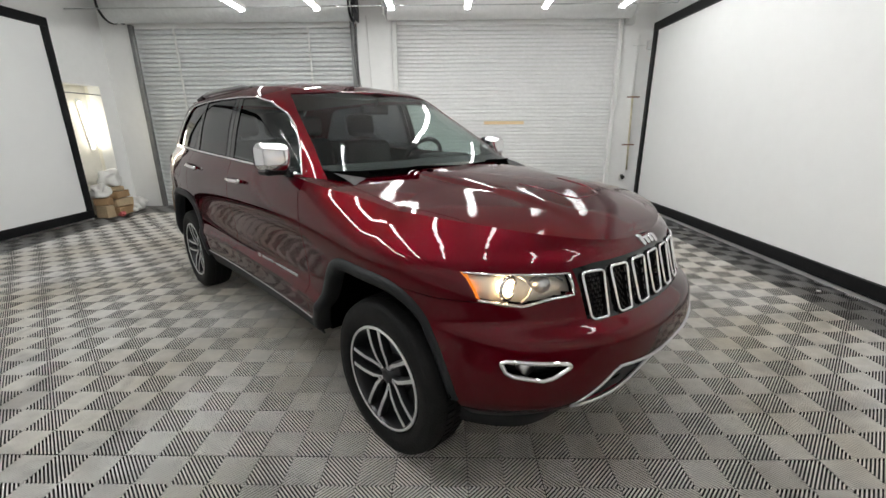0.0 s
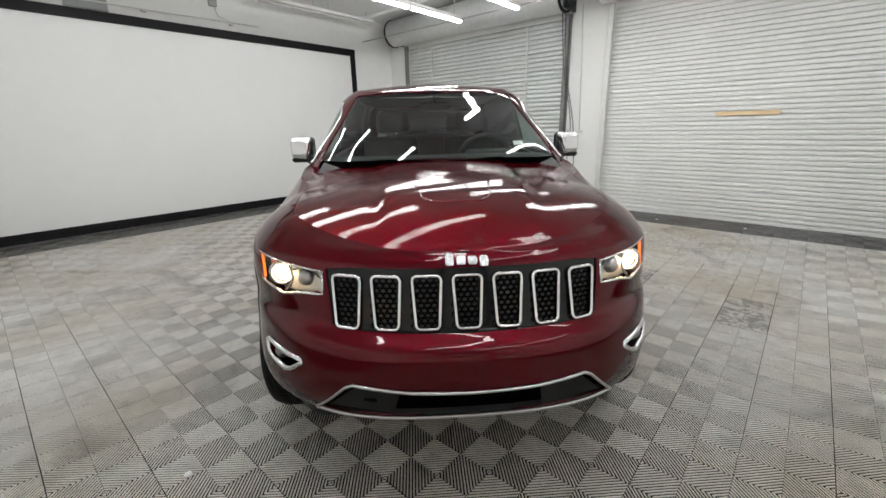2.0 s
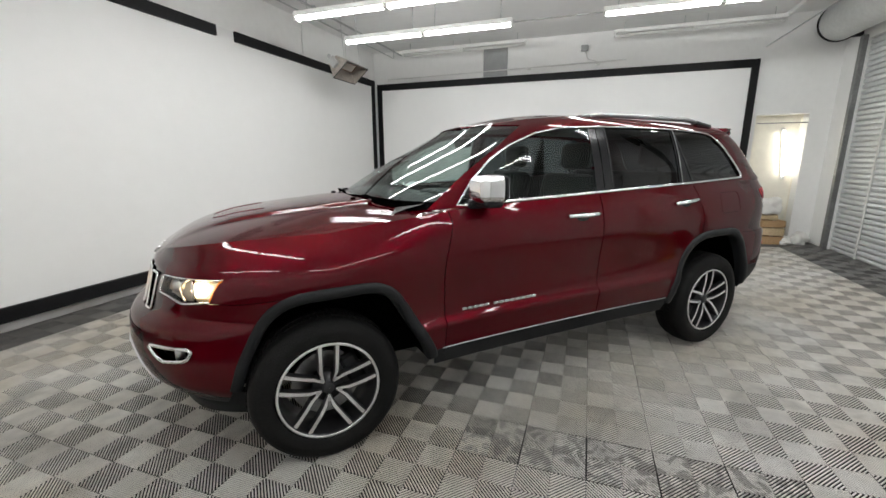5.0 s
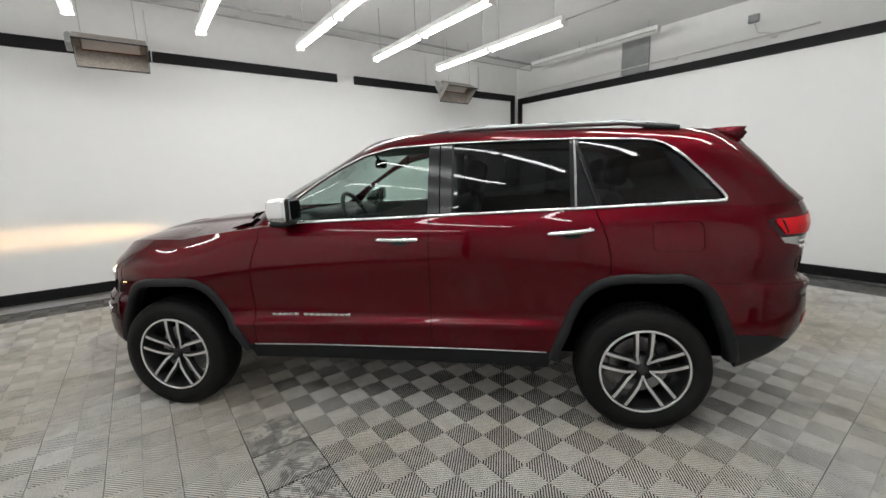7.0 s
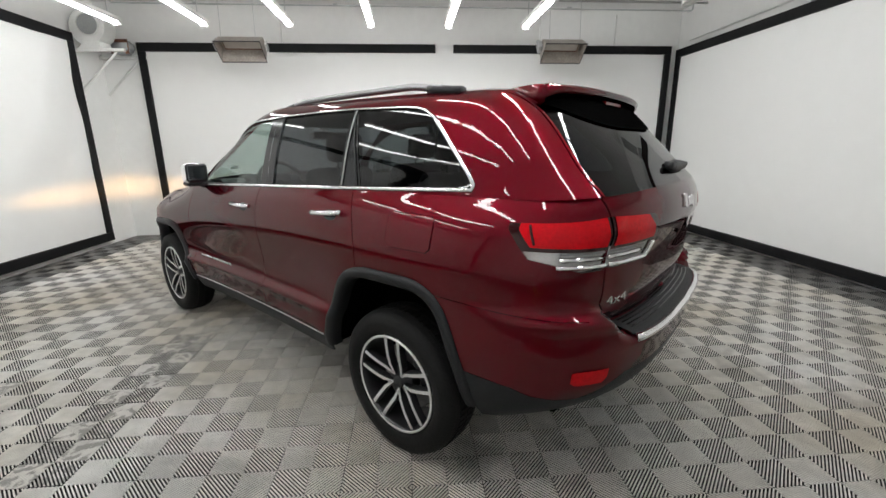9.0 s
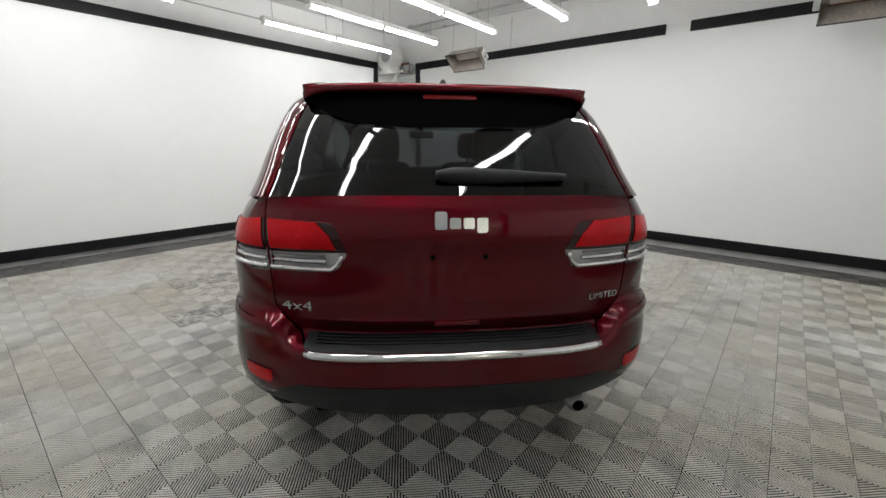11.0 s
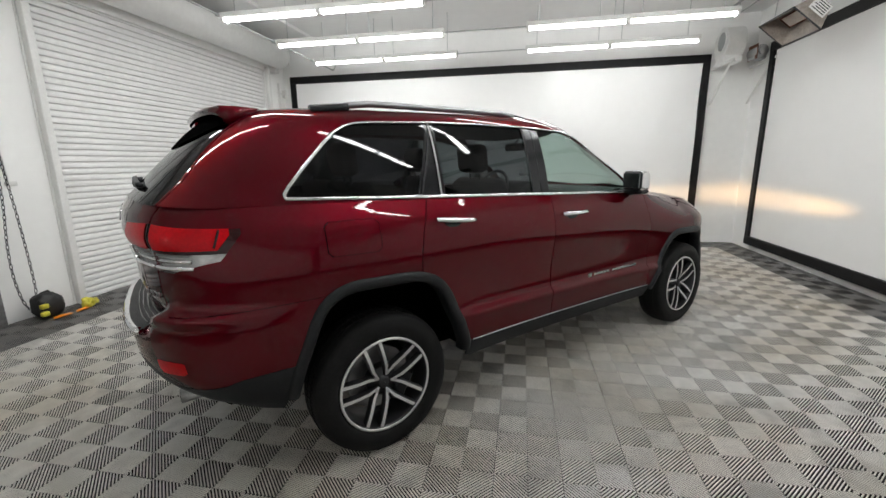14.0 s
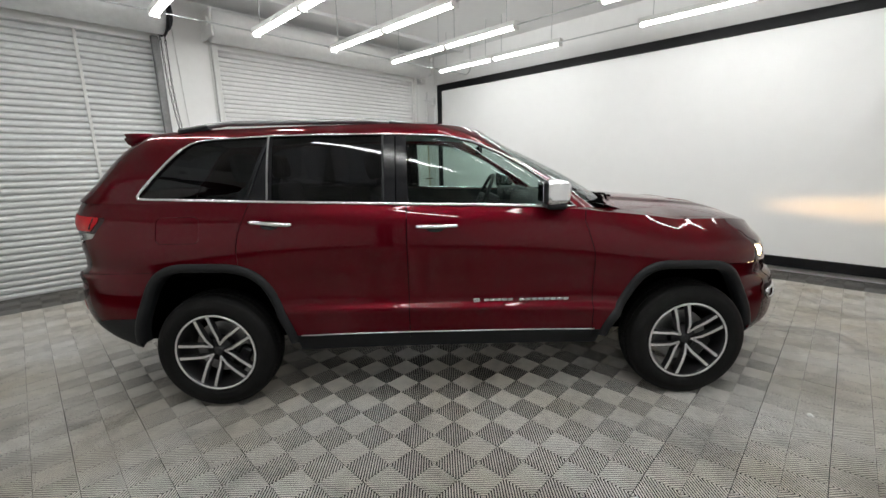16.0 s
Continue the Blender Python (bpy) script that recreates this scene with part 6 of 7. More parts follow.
        part("surround", side_of(tube([(front_x(y, z) + 0.002, y, z) for y, z in pts], 0.0095, 6, True, up=(1, 0, 0))), CHROME, fl, "chrome surround", True)
        fx = front_x(0.70, 0.61)
        part("lens", side_of(cyl((fx - 0.05, 0.685, 0.612), (fx - 0.012, 0.690, 0.612), 0.030, 20)), SATIN, fl, "round fog light", True)
    # lower air intake
    inner_chin = both_halves(offset_sheet(oriented(chin, 1), -0.03))
    intake = part("lower_intake", inner_chin, MATT_BLACK, root, "black lower intake with bright strips", True)
    for nm, line in (("top", [(-0.40, 0.588), (-0.2, 0.572), (0, 0.566), (0.2, 0.572), (0.40, 0.588), (0.43, 0.572), (0.556, 0.440)]), ("low", [(-0.556, 0.437), (-0.40, 0.415), (0, 0.399), (0.40, 0.415), (0.556, 0.437)])):
        if nm == "top":
            line = [(-0.556, 0.440), (-0.43, 0.572)] + line
        pts = []
        for a, b in zip(line[:-1], line[1:]):
            k = max(2, int(math.hypot(b[0] - a[0], b[1] - a[1]) / 0.03))
            pts += [(a[0] + (b[0] - a[0]) * i / k, a[1] + (b[1] - a[1]) * i / k) for i in range(k)]
        pts.append(line[-1])
        part("bright_strip", tube([(front_x(y, z) + 0.002, y, z) for y, z in pts], 0.006 if nm == "top" else 0.008, 6), SATIN, intake, "thin chrome strip", True)
    for s in (-1, 1):
        bm = bmesh.new()
        pts = [(0.24, 0.562), (0.39, 0.575), (0.505, 0.455), (0.27, 0.432)]
        vs = [bm.verts.new((front_x(y, z) - 0.016, s * y, z)) for y, z in pts]
        bm.faces.new(vs if s > 0 else vs[::-1])
        part("intake_blank", bm, CLAD, intake, "dark grey insert")

    # --- tail ---
    gate = parts.get("tailgate", root)
    for src, nm, ylo, yhi in ((lamp_out, "outer", 0.657, 0.875), (lamp_in, "inner", 0.375, 0.650)):
        o = oriented(src, -1)
        red, clear = o.copy(), o.copy()
        for b, out in ((red, True), (clear, False)):
            no = Vector((0, -0.02, -1)) if out else Vector((0, 0.02, 1))
            bmesh.ops.bisect_plane(b, geom=b.verts[:] + b.edges[:] + b.faces[:], plane_co=(0, 0.657, 1.114), plane_no=no, clear_outer=True, dist=1e-6)
        par = None if nm == "outer" else (gate, gate)
        lamps = pair("tail_light", offset_sheet(red, 0.001), RED_LENS, "unlit red tail light over a clear reversing lens", parent=par)
        pair("reversing_lens", offset_sheet(clear, 0.0), LENS, "clear reversing lens", parent=lamps)
        pair("backing", offset_sheet(dup_below(o, 1.116), -0.018), LAMP_SILVER, "silver reflector", parent=lamps)
        bm = o.copy()
        for co, no in (((0, 0.657, 1.128), (0, -0.02, -1)), ((0, 0, 1.203), (0, -0.04, 1)), ((0, ylo + (0.048 if nm == "inner" else 0.010), 1.165), (0, -1, 0.45 if nm == "inner" else 0)), ((0, ylo + (0.078 if nm == "inner" else 0.0), 1.203), (0, -1, 1.0 if nm == "inner" else 0)), ((0, yhi - (0.010 if nm == "inner" else 0.002), 0), (0, 1, 0)), ((-2.070, 0, 1.18), (1, 0, -0.85)), ((-2.070, 0, 0), (1, 0, 0))):
            bmesh.ops.bisect_plane(bm, geom=bm.verts[:] + bm.edges[:] + bm.faces[:], plane_co=co, plane_no=no, clear_outer=True, dist=1e-6)
        offset_sheet(bm, 0.0045)
        pair("light_band", bm, RED_INNER, "brighter red band", parent=lamps)
        pts = [(rear_x(y, z) - 0.003, y, z) for y, z in ([(0.392, 1.112), (0.398, 1.095), (0.412, 1.074)] if nm == "inner" else []) + [(ylo + (0.055 if nm == "inner" else 0.004) + (yhi - ylo - (0.06 if nm == "inner" else 0.075)) * i / 12, 1.058) for i in range(13)]]
        pair("bright_strip", tube(pts, 0.009, 6), CHROME, "chrome strip", parent=lamps)
        if nm == "outer":
            pair("divider", tube([(x, side_y(x, z) + 0.004, z) for x, z in [(-2.105 - 0.085 * (1.2 - z) / 0.08 * 0.35, z) for z in [1.200 - 0.066 * i / 8 for i in range(9)]]], 0.0055, 6), RED_LENS, "dark bar across the lamp", parent=lamps)
        y0, y1 = (0.45, 0.640) if nm == "inner" else (0.664, 0.79)
        pair("reflector_bar", tube([(rear_x(y0 + (y1 - y0) * i / 10, 1.084) + 0.010, y0 + (y1 - y0) * i / 10, 1.084) for i in range(11)], 0.010, 6), CHROME, "bright bar behind the clear lens", parent=lamps)
        pair("reflector_slot", tube([(rear_x(y0 + (y1 - y0) * i / 10, 1.104) + 0.004, y0 + (y1 - y0) * i / 10, 1.106) for i in range(11)], 0.0045, 6), RAIL, "grey slot behind the clear lens", parent=lamps)
    # loading edge
    bm = bmesh.new()
    rows = []
    for i in range(41):
        y = -0.54 + 1.08 * i / 40
        xo = rear_x(y, 0.745)
        xi = rear_x(y, 0.802)
        rows.append([bm.verts.new((xi + 0.004, y, 0.802)), bm.verts.new((xo + 0.020, y, 0.784)), bm.verts.new((xo + 0.010, y, 0.776))])
    for a, b in zip(rows[:-1], rows[1:]):
        for j in range(2):
            bm.faces.new((a[j], b[j], b[j + 1], a[j + 1]))
    pad = part("loading_pad", bm, CLAD, root, "black ribbed plastic loading edge", True)
    for k in range(4):
        part("rib", tube([(rear_x(y, 0.802) - 0.012 - 0.018 * k, y, 0.8005 - 0.0042 * k) for y in [-0.50 + 1.0 * i / 24 for i in range(25)]], 0.0035, 5), GLOSS_BLACK, pad)
    part("bumper_strip", tube([(rear_x(y, 0.757) - 0.001, y, 0.764) for y in [-0.53 + 1.06 * i / 40 for i in range(41)]], 0.017, 6), CHROME, root, "chrome strip along the bumper edge", True)
    for s in (1, -1):
        bm = bmesh.new()
        g0 = []
        for i in range(17):
            y = 0.668 + 0.118 * i / 16
            g0.append([bm.verts.new((rear_x(y, z) - 0.005, s * y, z)) for z in [0.622 + 0.010 * max(0, 2 - i) + 0.006 * max(0, i - 14) + q * (0.058 - 0.010 * max(0, 2 - i) - 0.008 * max(0, i - 14)) / 4 for q in range(5)]])
        for a, b in zip(g0[:-1], g0[1:]):
            for q in range(4):
                f = (a[q], a[q + 1], b[q + 1], b[q])
                bm.faces.new(f if s > 0 else f[::-1])
        part("rear_reflector", bm, RED_INNER, root, "red bumper reflector", True)
    # plate recess, screws and grip
    for y in (-0.09, 0.09):
        part("plate_screw", cyl((rear_x(y, 1.105) + 0.01, y, 1.105), (rear_x(y, 1.105) - 0.006, y, 1.105), 0.009, 10), MATT_BLACK, gate)
    bm = bmesh.new()
    add_box(bm, (rear_x(0, 0.85) - 0.005, -0.085, 0.836), (rear_x(0, 0.85) + 0.02, 0.085, 0.862), 0.006)
    part("hitch_cover", bm, RED, root)
    part("exhaust_tip", tube([(-2.05, -0.53, 0.43), (-2.22, -0.53, 0.428), (-2.31, -0.53, 0.424)], 0.030, 16, False, 1.5), STEEL, root, "oval chrome exhaust tip", True)
    part("exhaust_bore", cyl((-2.312, -0.53, 0.424), (-2.29, -0.53, 0.424), 0.025, 16), MATT_BLACK, root)

    # lettering that can be read
    def letters(text, size, y, z, parent, label, stretch):
        cu = bpy.data.curves.new("lettering", "FONT")
        cu.body, cu.size, cu.extrude, cu.align_x = text, size, 0.0025, "CENTER"
        tmp = new("lettering", cu)
        me = bpy.data.meshes.new_from_object(tmp.evaluated_get(bpy.context.evaluated_depsgraph_get()))
        bpy.data.objects.remove(tmp)
        me.materials.clear()
        me.materials.append(BADGE)
        for v in me.vertices:
            v.co.x *= stretch
        ob = new("lettering", me)
        ob.parent = parent
        d = 0.06
        lean = math.degrees(math.atan2(rear_x(y - d, z) - rear_x(y + d, z), 2 * d))
        ob.matrix_basis = pose(min(rear_x(y, z), 0.5 * (rear_x(y - d, z) + rear_x(y + d, z))) - 0.004, y, z, 90, 0, -90 + lean)
        ob["label"] = label
    letters("LIMITED", 0.034, -0.565, 0.916, gate, "bright raised letters reading LIMITED", 1.12)
    letters("4x4", 0.050, 0.565, 0.898, gate, "bright raised letters reading 4x4", 1.6)

    # bright line along the lower edge of the doors
    pts = [(0.86 - 1.78 * i / 40, side_y(0.86 - 1.78 * i / 40, 0.474) + 0.002, 0.468 + 0.004 * i / 40) for i in range(41)]
    pair("sill_strip", tube(pts, 0.0035, 6), SATIN, "thin satin silver strip along the sill")

    # door details
    for s, k in ((1, 0), (-1, 1)):
        for nm, x0, z0 in (("front_door", -0.085, 1.122), ("rear_door", -1.035, 1.158)):
            par = parts[nm][k] if nm in parts else root
            pts = [(x0 + 0.118 - 0.236 * i / 12, 0, z0 + (0.02 * (i / 12 - 0.5) if nm == "rear_door" else 0)) for i in range(13)]
            pts = [(x, s * (side_y(x, z) + 0.018 + 0.018 * math.sin(math.pi * i / 12)), z) for i, (x, y, z) in enumerate(pts)]
            part("door_handle", tube(pts, 0.019, 8, False, 0.7, (0, 1, 0)), CHROME, par, "chrome bar handle", True)
            bm = bmesh.new()
            xc = x0 - 0.01
            vs = []
            for i in range(16):
                a = 2 * math.pi * i / 16
                xx, zz = xc + 0.055 * math.cos(a), z0 - 0.012 + 0.026 * math.sin(a)
                vs.append(bm.verts.new((xx, s * (side_y(xx, zz) + 0.0015), zz)))
            bm.faces.new(vs if s < 0 else vs[::-1])
            part("handle_recess", bm, GLOSS_BLACK, par, "dark recess behind the handle")
        # model name as two rows of bars
        words = ((0.735, 5, 0.0365), (0.53, 8, 0.038)) if s > 0 else ((0.365, 5, 0.0365), (0.70, 8, 0.038))
        for x0, n, step in words:
            bm = bmesh.new()
            for q in range(n):
                x, w = x0 - step * q, step - 0.007
                y = side_y(x - w / 2, 0.660)
                add_box(bm, (x - w, s * y - 0.005, 0.652), (x, s * y + 0.005, 0.668), 0.002)
                if q < n - 1:
                    add_box(bm, (x - step, s * y - 0.005, 0.658), (x - w, s * y + 0.003, 0.662))
            part("name_bar", bm, BADGE, parts["front_door"][k] if "front_door" in parts else root, "row of small bright bars")
        if s < 0:
            y = side_y(0.14, 0.66)
            part("emblem", box((0.125, s * y - 0.005, 0.647), (0.165, s * y + 0.005, 0.673), 0.002), BADGE, parts["front_door"][k] if "front_door" in parts else root, "small bright block")
    # door mirrors
    for s in (1, -1):
        bm = bmesh.new()
        add_box(bm, (-0.075, -0.080, -0.056), (0.060, 0.080, 0.096), 0.040, segments=5)
        for v in bm.verts:
            k = (v.co.x + 0.075) / 0.135
            v.co.y *= 1 - 0.18 * k
            v.co.z *= 1 - 0.15 * k
            v.co.x += -0.02 * (v.co.y / 0.1)
        bmesh.ops.scale(bm, vec=(1.06, 1.0, 1.04), verts=bm.verts)
        bmesh.ops.translate(bm, vec=(0.615, 0.915, 1.280), verts=bm.verts)
        cap = part("door_mirror", bm if s > 0 else flipped(bm), CHROME, root, "chrome-capped door mirror", True)
        bm = bmesh.new()
        add_box(bm, (0.535, 0.795, 1.208), (0.65, 0.98, 1.242), 0.014)
        add_box(bm, (0.58, 0.79, 1.195), (0.68, 0.87, 1.235), 0.012)
        part("mirror_foot", bm if s > 0 else flipped(bm), CLAD, cap, "black mirror foot")
        bm = bmesh.new()
        add_box(bm, (0.510, 0.842, 1.238), (0.545, 0.988, 1.370), 0.017)
        part("mirror_back", bm if s > 0 else flipped(bm), CLAD, cap, "black housing edge")
        bm = bmesh.new()
        add_box(bm, (0.506, 0.855, 1.252), (0.5115, 0.980, 1.358), 0.002)
        part("mirror_glass", bm if s > 0 else flipped(bm), MIRROR, cap, "mirror glass")
    # the corners beside the cowl, between the flanks and the foot of the windscreen
    rows, bm = [], bmesh.new()
    for p in sorted((p for p in top_ring if 0.50 < p.x < 1.02), key=lambda p: -p.x):
        u = max(0.0, min(1.0, (p.x - 0.65) / 0.55))
        inner_y = 0.838 * (1 - u * u) ** 0.5 - 0.03
        rows.append([bm.verts.new((p.x, p.y + (inner_y - p.y) * q, p.z + 0.012 * math.sin(math.pi * q / 2) - 0.001)) for q in (0.0, 0.25, 0.5, 0.75, 1.0)])
    for a, b in zip(rows[:-1], rows[1:]):
        for q in range(4):
            bm.faces.new((a[q], b[q], b[q + 1], a[q + 1]))
    pair("cowl_corner", bm, RED)
    # wipers and cowl
    bm = bmesh.new()
    rows = []
    for i in range(41):
        y = -0.72 + 1.44 * i / 40
        xe = cab_front_x(y, 1.225)
        rows.append([bm.verts.new((xe - 0.02, y, 1.222)), bm.verts.new((xe + 0.045, y, 1.190 - 0.02 * (y / 0.7) ** 2))])
    for a, b in zip(rows[:-1], rows[1:]):
        bm.faces.new((a[0], a[1], b[1], b[0]))
    part("cowl", bm, MATT_BLACK, root, "black cowl under the windscreen", True)
    for y0, y1 in ((0.62, 0.02), (-0.02, -0.58)):
        pts = []
        for i in range(13):
            y = y0 + (y1 - y0) * i / 12
            z = 1.226 + 0.008 * math.sin(math.pi * i / 12)
            pts.append((cab_front_x(y, z) + 0.020, y, z))
        bm = bmesh.new()
        add_tube(bm, pts, 0.0075, 6, flat=1.4)
        q = pts[5]
        add_tube(bm, [(cab_front_x(y1 + 0.1, 1.215) + 0.03, y1 + 0.10, 1.218), (q[0] + 0.012, q[1] - 0.1, q[2] + 0.006), (q[0] + 0.008, q[1], q[2] + 0.004)], 0.008, 6)
        part("wiper", bm, MATT_BLACK, root, "black wiper at rest", True)

    # --- cabin inside ---
    def seat(x, y, w, rear=False):
        bm = bmesh.new()
        add_box(bm, (x - 0.05, y - w / 2, 0.62), (x + 0.46, y + w / 2, 0.80), 0.05, segments=2)
        s = part("seat", bm, CLOTH, root, "black leather seat", True)
        bm = bmesh.new()
        add_box(bm, (-0.07, -w / 2, 0), (0.07, w / 2, 0.62), 0.06, segments=2)
        bmesh.ops.transform(bm, matrix=pose(x - 0.03, y, 0.74, 0, -14, 0), verts=bm.verts)
        part("backrest", bm, CLOTH, s, "", True)
        for hy in ((0,) if not rear else (-w / 3.2, w / 3.2)):
            bm = bmesh.new()
            add_box(bm, (-0.05, -0.13, 0), (0.05, 0.13, 0.19), 0.045, segments=2)
            bmesh.ops.transform(bm, matrix=pose(x - 0.21, y + hy, 1.375, 0, -8, 0), verts=bm.verts)
            add_cyl(bm, (x - 0.19, y + hy - 0.05, 1.28), (x - 0.205, y + hy - 0.05, 1.40), 0.007, 8)
            add_cyl(bm, (x - 0.19, y + hy + 0.05, 1.28), (x - 0.205, y + hy + 0.05, 1.40), 0.007, 8)
            part("headrest", bm, CLOTH, s, "", True)
    seat(-0.28, 0.37, 0.50)
    seat(-0.28, -0.37, 0.50)
    seat(-1.18, 0.0, 1.06, True)
    bm = bmesh.new()
    rows = []
    for i in range(25):
        y = -0.72 + 1.44 * i / 24
        hump = 0.035 * math.exp(-((y - 0.37) / 0.16) ** 2)
        rows.append([bm.verts.new(p) for p in ((1.06, y, 1.175), (0.98, y, 1.20), (0.80, y, 1.235), (0.62, y, 1.238 + hump * 0.5), (0.54, y, 1.20 + hump), (0.52, y, 1.02), (0.62, y, 0.70))])
    for a, b in zip(rows[:-1], rows[1:]):
        for j in range(6):
            bm.faces.new((a[j], a[j + 1], b[j + 1], b[j]))
    add_box(bm, (0.47, 0.20, 1.12), (0.70, 0.55, 1.265), 0.035, segments=2)
    part("dashboard", bm, DASH, root, "dark grey dashboard", True)
    bm = bmesh.new()
    m = pose(0.325, 0.37, 1.19, 0, -65, 0)
    add_tube(bm, [m @ Vector((0.19 * math.cos(2 * math.pi * i / 28), 0.19 * math.sin(2 * math.pi * i / 28), 0)) for i in range(28)], 0.016, 8, True, up=(-0.906, 0, 0.42))
    add_tube(bm, [m @ Vector((0, -0.18, 0)), m @ Vector((0, 0, -0.02)), m @ Vector((0, 0.18, 0))], 0.02, 6)
    add_tube(bm, [m @ Vector((-0.18, 0, 0)), m @ Vector((0, 0, -0.02))], 0.02, 6)
    add_tube(bm, [m @ Vector((0, 0, -0.02)), m @ Vector((0, 0, -0.22))], 0.05, 8)
    part("steering_wheel", bm, CLOTH, root, "black steering wheel", True)
    bm = bmesh.new()
    add_box(bm, (0.235, -0.115, 1.535), (0.265, 0.115, 1.598), 0.012)
    add_tube(bm, [(0.255, 0, 1.59), (0.290, 0, 1.632)], 0.012, 6)
    part("inner_mirror", bm, MATT_BLACK, root, "inside rear-view mirror")
    bm = bmesh.new()
    add_box(bm, (-0.35, -0.11, 0.60), (0.55, 0.11, 0.92), 0.03)
    part("centre_console", bm, DASH, root)
    bm = bmesh.new()
    add_box(bm, (-2.15, -0.70, 0.80), (-1.45, 0.70, 0.84), 0.005)
    add_box(bm, (-1.50, -0.66, 0.80), (-1.46, 0.66, 1.20), 0.01)
    part("load_floor", bm, MATT_BLACK, root)
    bm = bmesh.new()
    add_box(bm, (-1.0, -0.80, 0.50), (0.9, 0.80, 0.54))
    part("cabin_floor", bm, MATT_BLACK, root)
    for s in (1, -1):
        bm = bmesh.new()
        add_box(bm, (-0.90, 0.74, 0.6), (0.70, 0.775, 1.20), 0.005)
        add_box(bm, (-1.70, 0.74, 1.0), (-0.905, 0.775, 1.20), 0.005)
        for v in bm.verts:
            if v.co.z > 1.1:
                v.co.z = shoulder(v.co.x) + 0.008
        part("door_lining", bm if s > 0 else flipped(bm), DASH, root, "dark grey inner door lining")
    # stickers in the lower corner of the windscreen
    for y, z, w in ((0.50, 1.315, 0.035),):
        bm = bmesh.new()
        vs = [bm.verts.new((cab_front_x(y + a * w, z + b * 0.012) - 0.008, y + a * w, z + b * 0.012)) for a, b in ((-1, -1), (1, -1), (1, 1), (-1, 1))]
        bm.faces.new(vs)
        part("sticker", bm, SCREEN, root, "small white sticker behind the windscreen")

    # --- wheels ---
    first_wheel = None
    for ax in (1.4575, -1.4575):
        for s in (1, -1):
            if first_wheel is None:
                first_wheel = wheel(root)
                ob = first_wheel
            else:
                ob = copy_thing(first_wheel, Matrix.Identity(4))
                ob.parent = root
            ob.matrix_basis = pose(ax, s * 0.797, 0.3665, 0, (52 if s > 0 else -4) if ax > 0 else (56 if s > 0 else -1), 0 if s > 0 else 180)
    return root


def scaled(bm, k):
    c = sum((v.co for v in bm.verts), Vector()) / len(bm.verts)
    for v in bm.verts:
        v.co.x, v.co.z = c.x + (v.co.x - c.x) * k, c.z + (v.co.z - c.z) * k
    return bm


def oriented(bm, sgn):
    """Turns a piece so that its faces look to the front (1) or the back (-1)."""
    bm.normal_update()
    if sum(f.normal.x * f.calc_area() for f in bm.faces) * sgn < 0:
        bmesh.ops.reverse_faces(bm, faces=bm.faces)
    return bm


def dup_below(bm, z):
    out = bm.copy()
    bmesh.ops.bisect_plane(out, geom=out.verts[:] + out.edges[:] + out.faces[:], plane_co=(0, 0, z), plane_no=(0, 0, 1), clear_outer=True, dist=1e-6)
    return out


def hood_front_x(tree, y, z):
    r = tree.ray_cast(Vector((4, y, z)), Vector((-1, 0, 0)))[0]
    return r.x if r is not None else 2.17


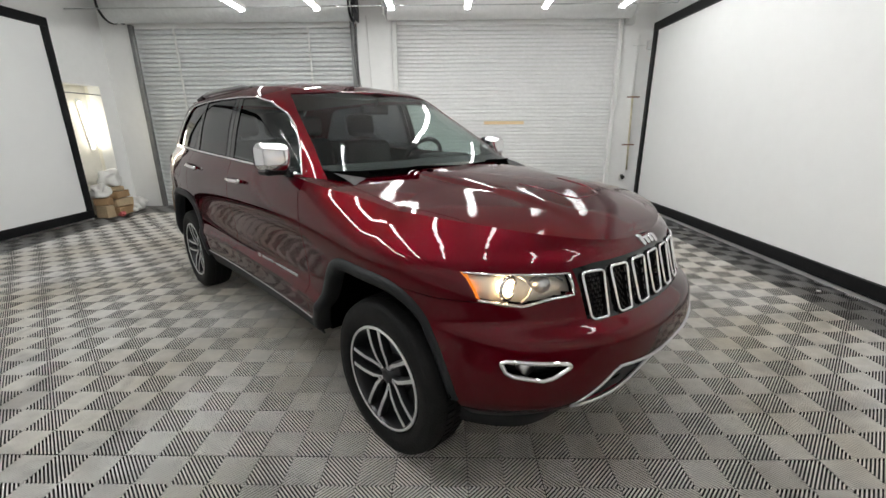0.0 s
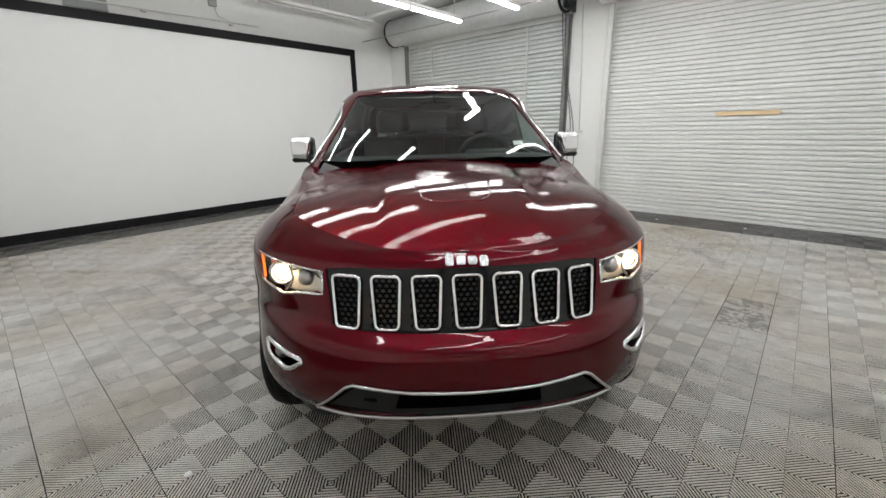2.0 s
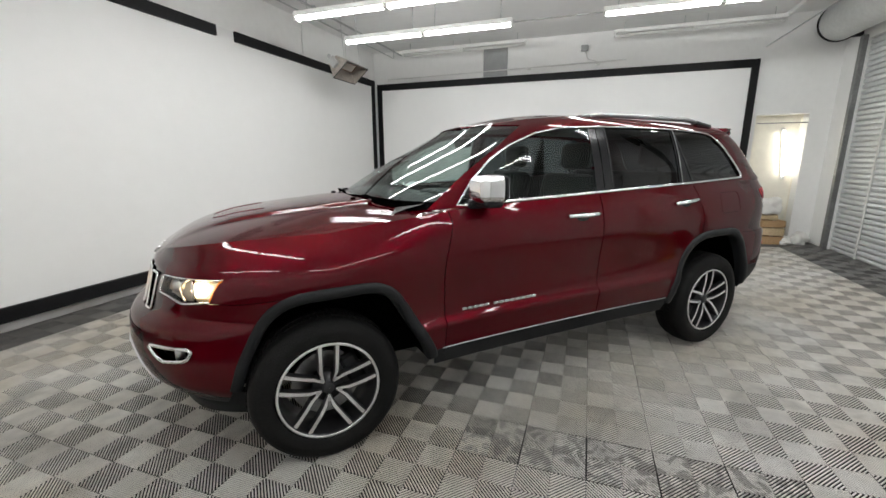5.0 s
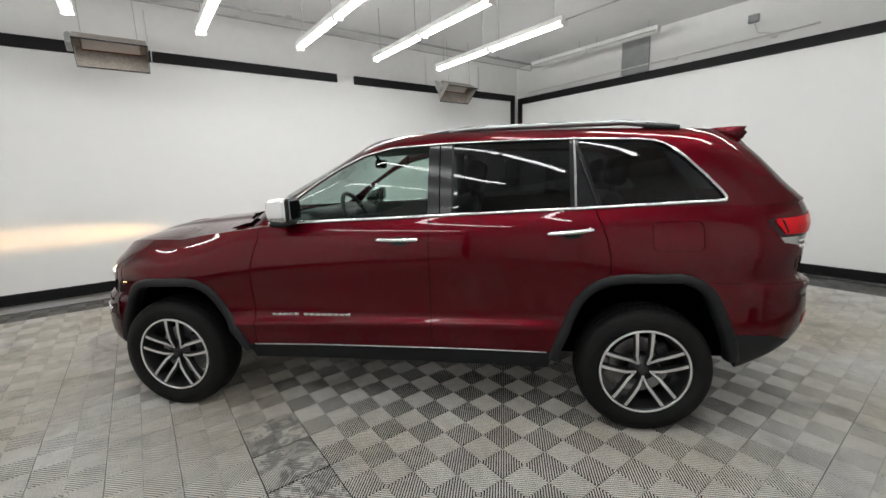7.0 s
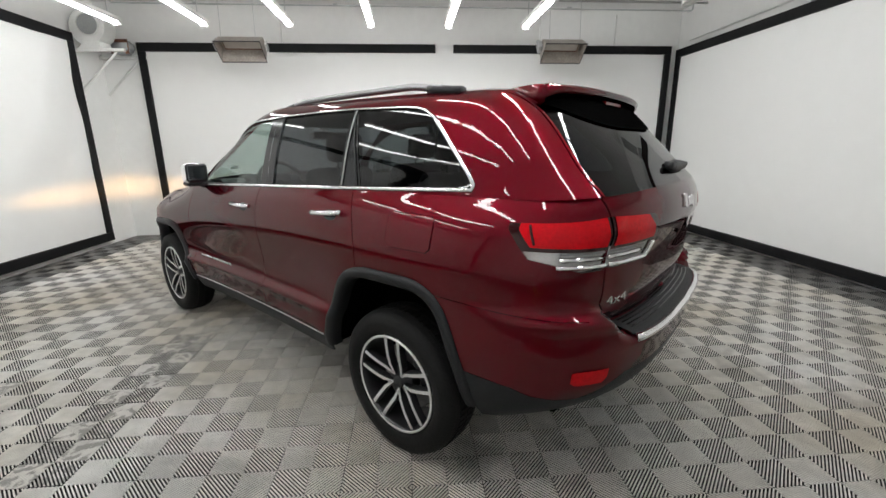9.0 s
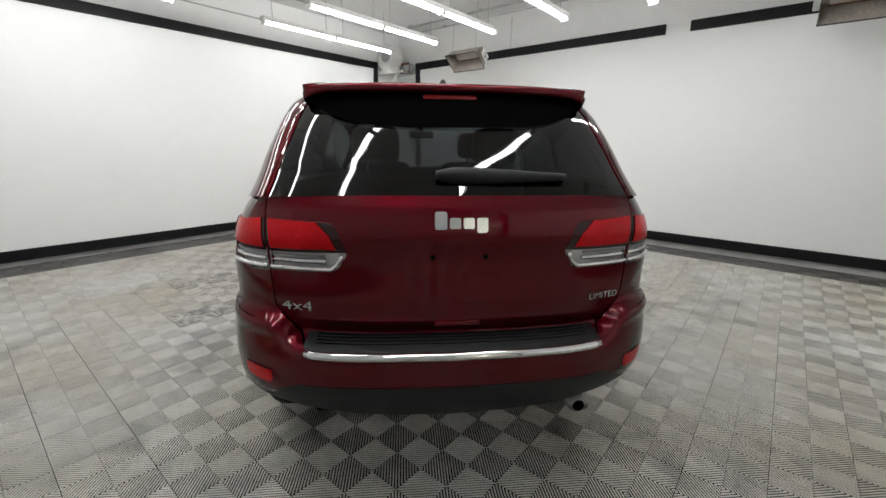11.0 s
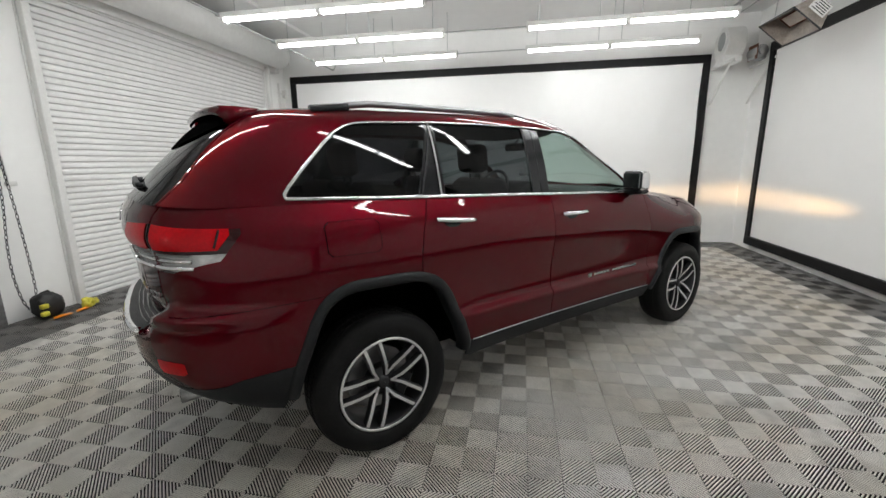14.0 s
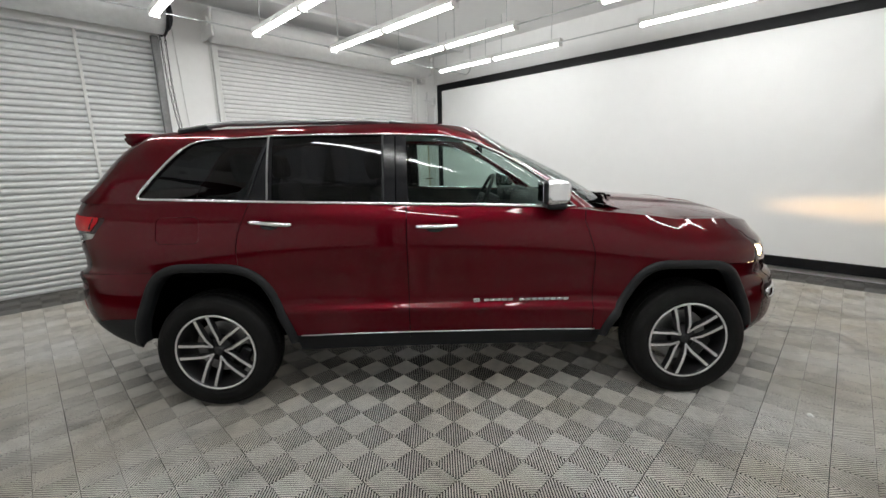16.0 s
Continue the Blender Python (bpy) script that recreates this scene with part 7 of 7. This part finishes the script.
def wheel(root):
    """A five double-spoke alloy wheel, its axle along y, the outer face towards +y."""
    w = new("wheel")
    w.empty_display_size = 0.1
    w.parent = root
    w["label"] = "machined and dark grey alloy wheel with a black tyre"
    K = 0.87
    prof = [(0.240, -0.10), (0.262, -0.118), (0.30, -0.130), (0.345, -0.126), (0.370, -0.112), (0.3815, -0.085), (0.385, -0.03), (0.385, 0.03), (0.3815, 0.085), (0.370, 0.112), (0.345, 0.126), (0.332, 0.1275), (0.328, 0.130), (0.300, 0.131), (0.275, 0.1255), (0.262, 0.121), (0.248, 0.108), (0.240, 0.100)]
    bm = lathe([(0.2445 + (r - 0.2445) * 0.836, y * K) for r, y in prof], 96)
    bmesh.ops.recalc_face_normals(bm, faces=bm.faces)
    tyre = part("tyre", bm, RUBBER, w, "black rubber tyre with a block tread", True)
    bm = bmesh.new()
    for k in range(72):
        a = 2 * math.pi * k / 72
        for y0, y1, off in ((-0.108, -0.062, 0.0), (-0.05, -0.008, 0.02), (0.008, 0.05, 0.0), (0.062, 0.108, 0.02)):
            r0 = 0.3560 if abs(y0 + y1) > 0.1 else 0.3600
            m = pose(0, 0, 0, 0, math.degrees(a + off), 0)
            vs = add_box(bm, (r0 - 0.006, y0 * K, -0.0115), (r0 + 0.0065, y1 * K, 0.0115))
            if abs(y0 + y1) > 0.1:
                for v in vs:
                    if abs(v.co.y) > 0.09:
                        v.co.x -= 0.013
            bmesh.ops.transform(bm, matrix=m, verts=vs)
    bmesh.ops.recalc_face_normals(bm, faces=bm.faces)
    tagged(part("tread", bm, RUBBER, tyre), kind="stuff")
    bm = lathe([(r, y * K) for r, y in ((0.2445, 0.108), (0.2445, 0.117), (0.238, 0.120), (0.231, 0.114), (0.226, 0.095), (0.215, 0.03), (0.205, -0.09), (0.24, -0.10))], 96)
    bmesh.ops.recalc_face_normals(bm, faces=bm.faces)
    rim = part("rim", bm, ALLOY_DARK, w, "dark grey alloy rim with a bright lip", True)
    part("lip", lathe([(r, y * K) for r, y in ((0.2455, 0.112), (0.2450, 0.1185), (0.2385, 0.1215), (0.2325, 0.1165))], 96), ALLOY, rim, "bright machined lip", True)
    part("brake_disc", lathe([(0.165, 0.00), (0.165, -0.02), (0.07, -0.02), (0.07, 0.004), (0.165, 0.0)], 48), STEEL, w, "steel brake disc", True)
    bm = bmesh.new()
    add_box(bm, (0.10, -0.05, -0.085), (0.185, 0.035, 0.085), 0.015)
    bmesh.ops.transform(bm, matrix=pose(0, 0, 0, 0, 150, 0), verts=bm.verts)
    part("brake_caliper", bm, ALLOY_DARK, w)
    for k in range(5):
        bm, face = bmesh.new(), bmesh.new()
        for sg in (-1, 1):
            # each arm: parallel to its twin from the rim inwards, then bent towards the gap between two pairs
            line = [(0.031, 0.0205, 0.0030), (0.058, 0.0290, 0.0060), (0.086, 0.0370, 0.0082), (0.140, 0.0385, 0.0080), (0.190, 0.0400, 0.0086), (0.240, 0.0415, 0.0098)]

            def arm(b, grow_w, y_hub, y_rim, depth):
                rows = []
                for i, (r, off, hw) in enumerate(line):
                    r0, o0, _ = line[max(0, i - 1)]
                    r1, o1, _ = line[min(len(line) - 1, i + 1)]
                    t = Vector((r1 - r0, sg * (o1 - o0))).normalized()
                    nx, nz = -t.y * (hw + grow_w), t.x * (hw + grow_w)
                    u = (r - 0.031) / 0.209
                    yy = y_hub + (y_rim - y_hub) * u + 0.010 * math.sin(math.pi * u)
                    z = sg * off
                    rows.append([b.verts.new(p) for p in ((r - nx, yy, z - nz), (r + nx, yy, z + nz), (r + nx, yy - depth, z + nz), (r - nx, yy - depth, z - nz))])
                for a, c in zip(rows[:-1], rows[1:]):
                    for j in range(4):
                        b.faces.new((a[j], a[(j + 1) % 4], c[(j + 1) % 4], c[j]))
                b.faces.new(rows[0])
                b.faces.new(rows[-1])
            arm(bm, 0.0035, 0.066, 0.092, 0.035)
            arm(face, -0.0005, 0.0685, 0.0945, 0.004)
        for b in (bm, face):
            bmesh.ops.transform(b, matrix=pose(0, 0, 0, 0, 72 * k, 0), verts=b.verts)
            bmesh.ops.recalc_face_normals(b, faces=b.faces)
        part("spoke", bm, ALLOY_DARK, rim, "dark grey double spoke")
        part("spoke_face", face, ALLOY, rim, "bright machined spoke face")
    bm = lathe([(0.001, 0.077), (0.025, 0.077), (0.030, 0.073), (0.034, 0.056), (0.070, 0.052), (0.080, 0.042), (0.082, 0.0)], 40)
    bmesh.ops.recalc_face_normals(bm, faces=bm.faces)
    part("hub_cap", bm, ALLOY_DARK, w, "dark grey hub cap", True)
    for k in range(5):
        a = 2 * math.pi * (k + 0.5) / 5
        part("wheel_nut", cyl((0.0575 * math.cos(a), 0.060, 0.0575 * math.sin(a)), (0.0575 * math.cos(a), 0.078, 0.0575 * math.sin(a)), 0.0105, 6), SATIN, w)
    return w


car()


# low beams: they light the corner of the room ahead
for y in (0.70, -0.70):
    lamp = new("low_beam", bpy.data.lights.new("low_beam", "SPOT"))
    lamp.data.energy, lamp.data.color = 170.0, (1.0, 0.58, 0.22)
    lamp.data.spot_size, lamp.data.spot_blend, lamp.data.shadow_soft_size = radians(52), 1.0, 0.06
    m = Matrix.Translation((*CAR_AT, 0)) @ Matrix.Rotation(radians(CAR_TURN), 4, "Z")
    eye = m @ Vector((2.10, y, 0.895))
    lamp.matrix_world = look(eye, m @ Vector((5.0, y, 0.90))) @ Matrix.Diagonal((1.4, 0.16, 1, 1))


build_tiles()
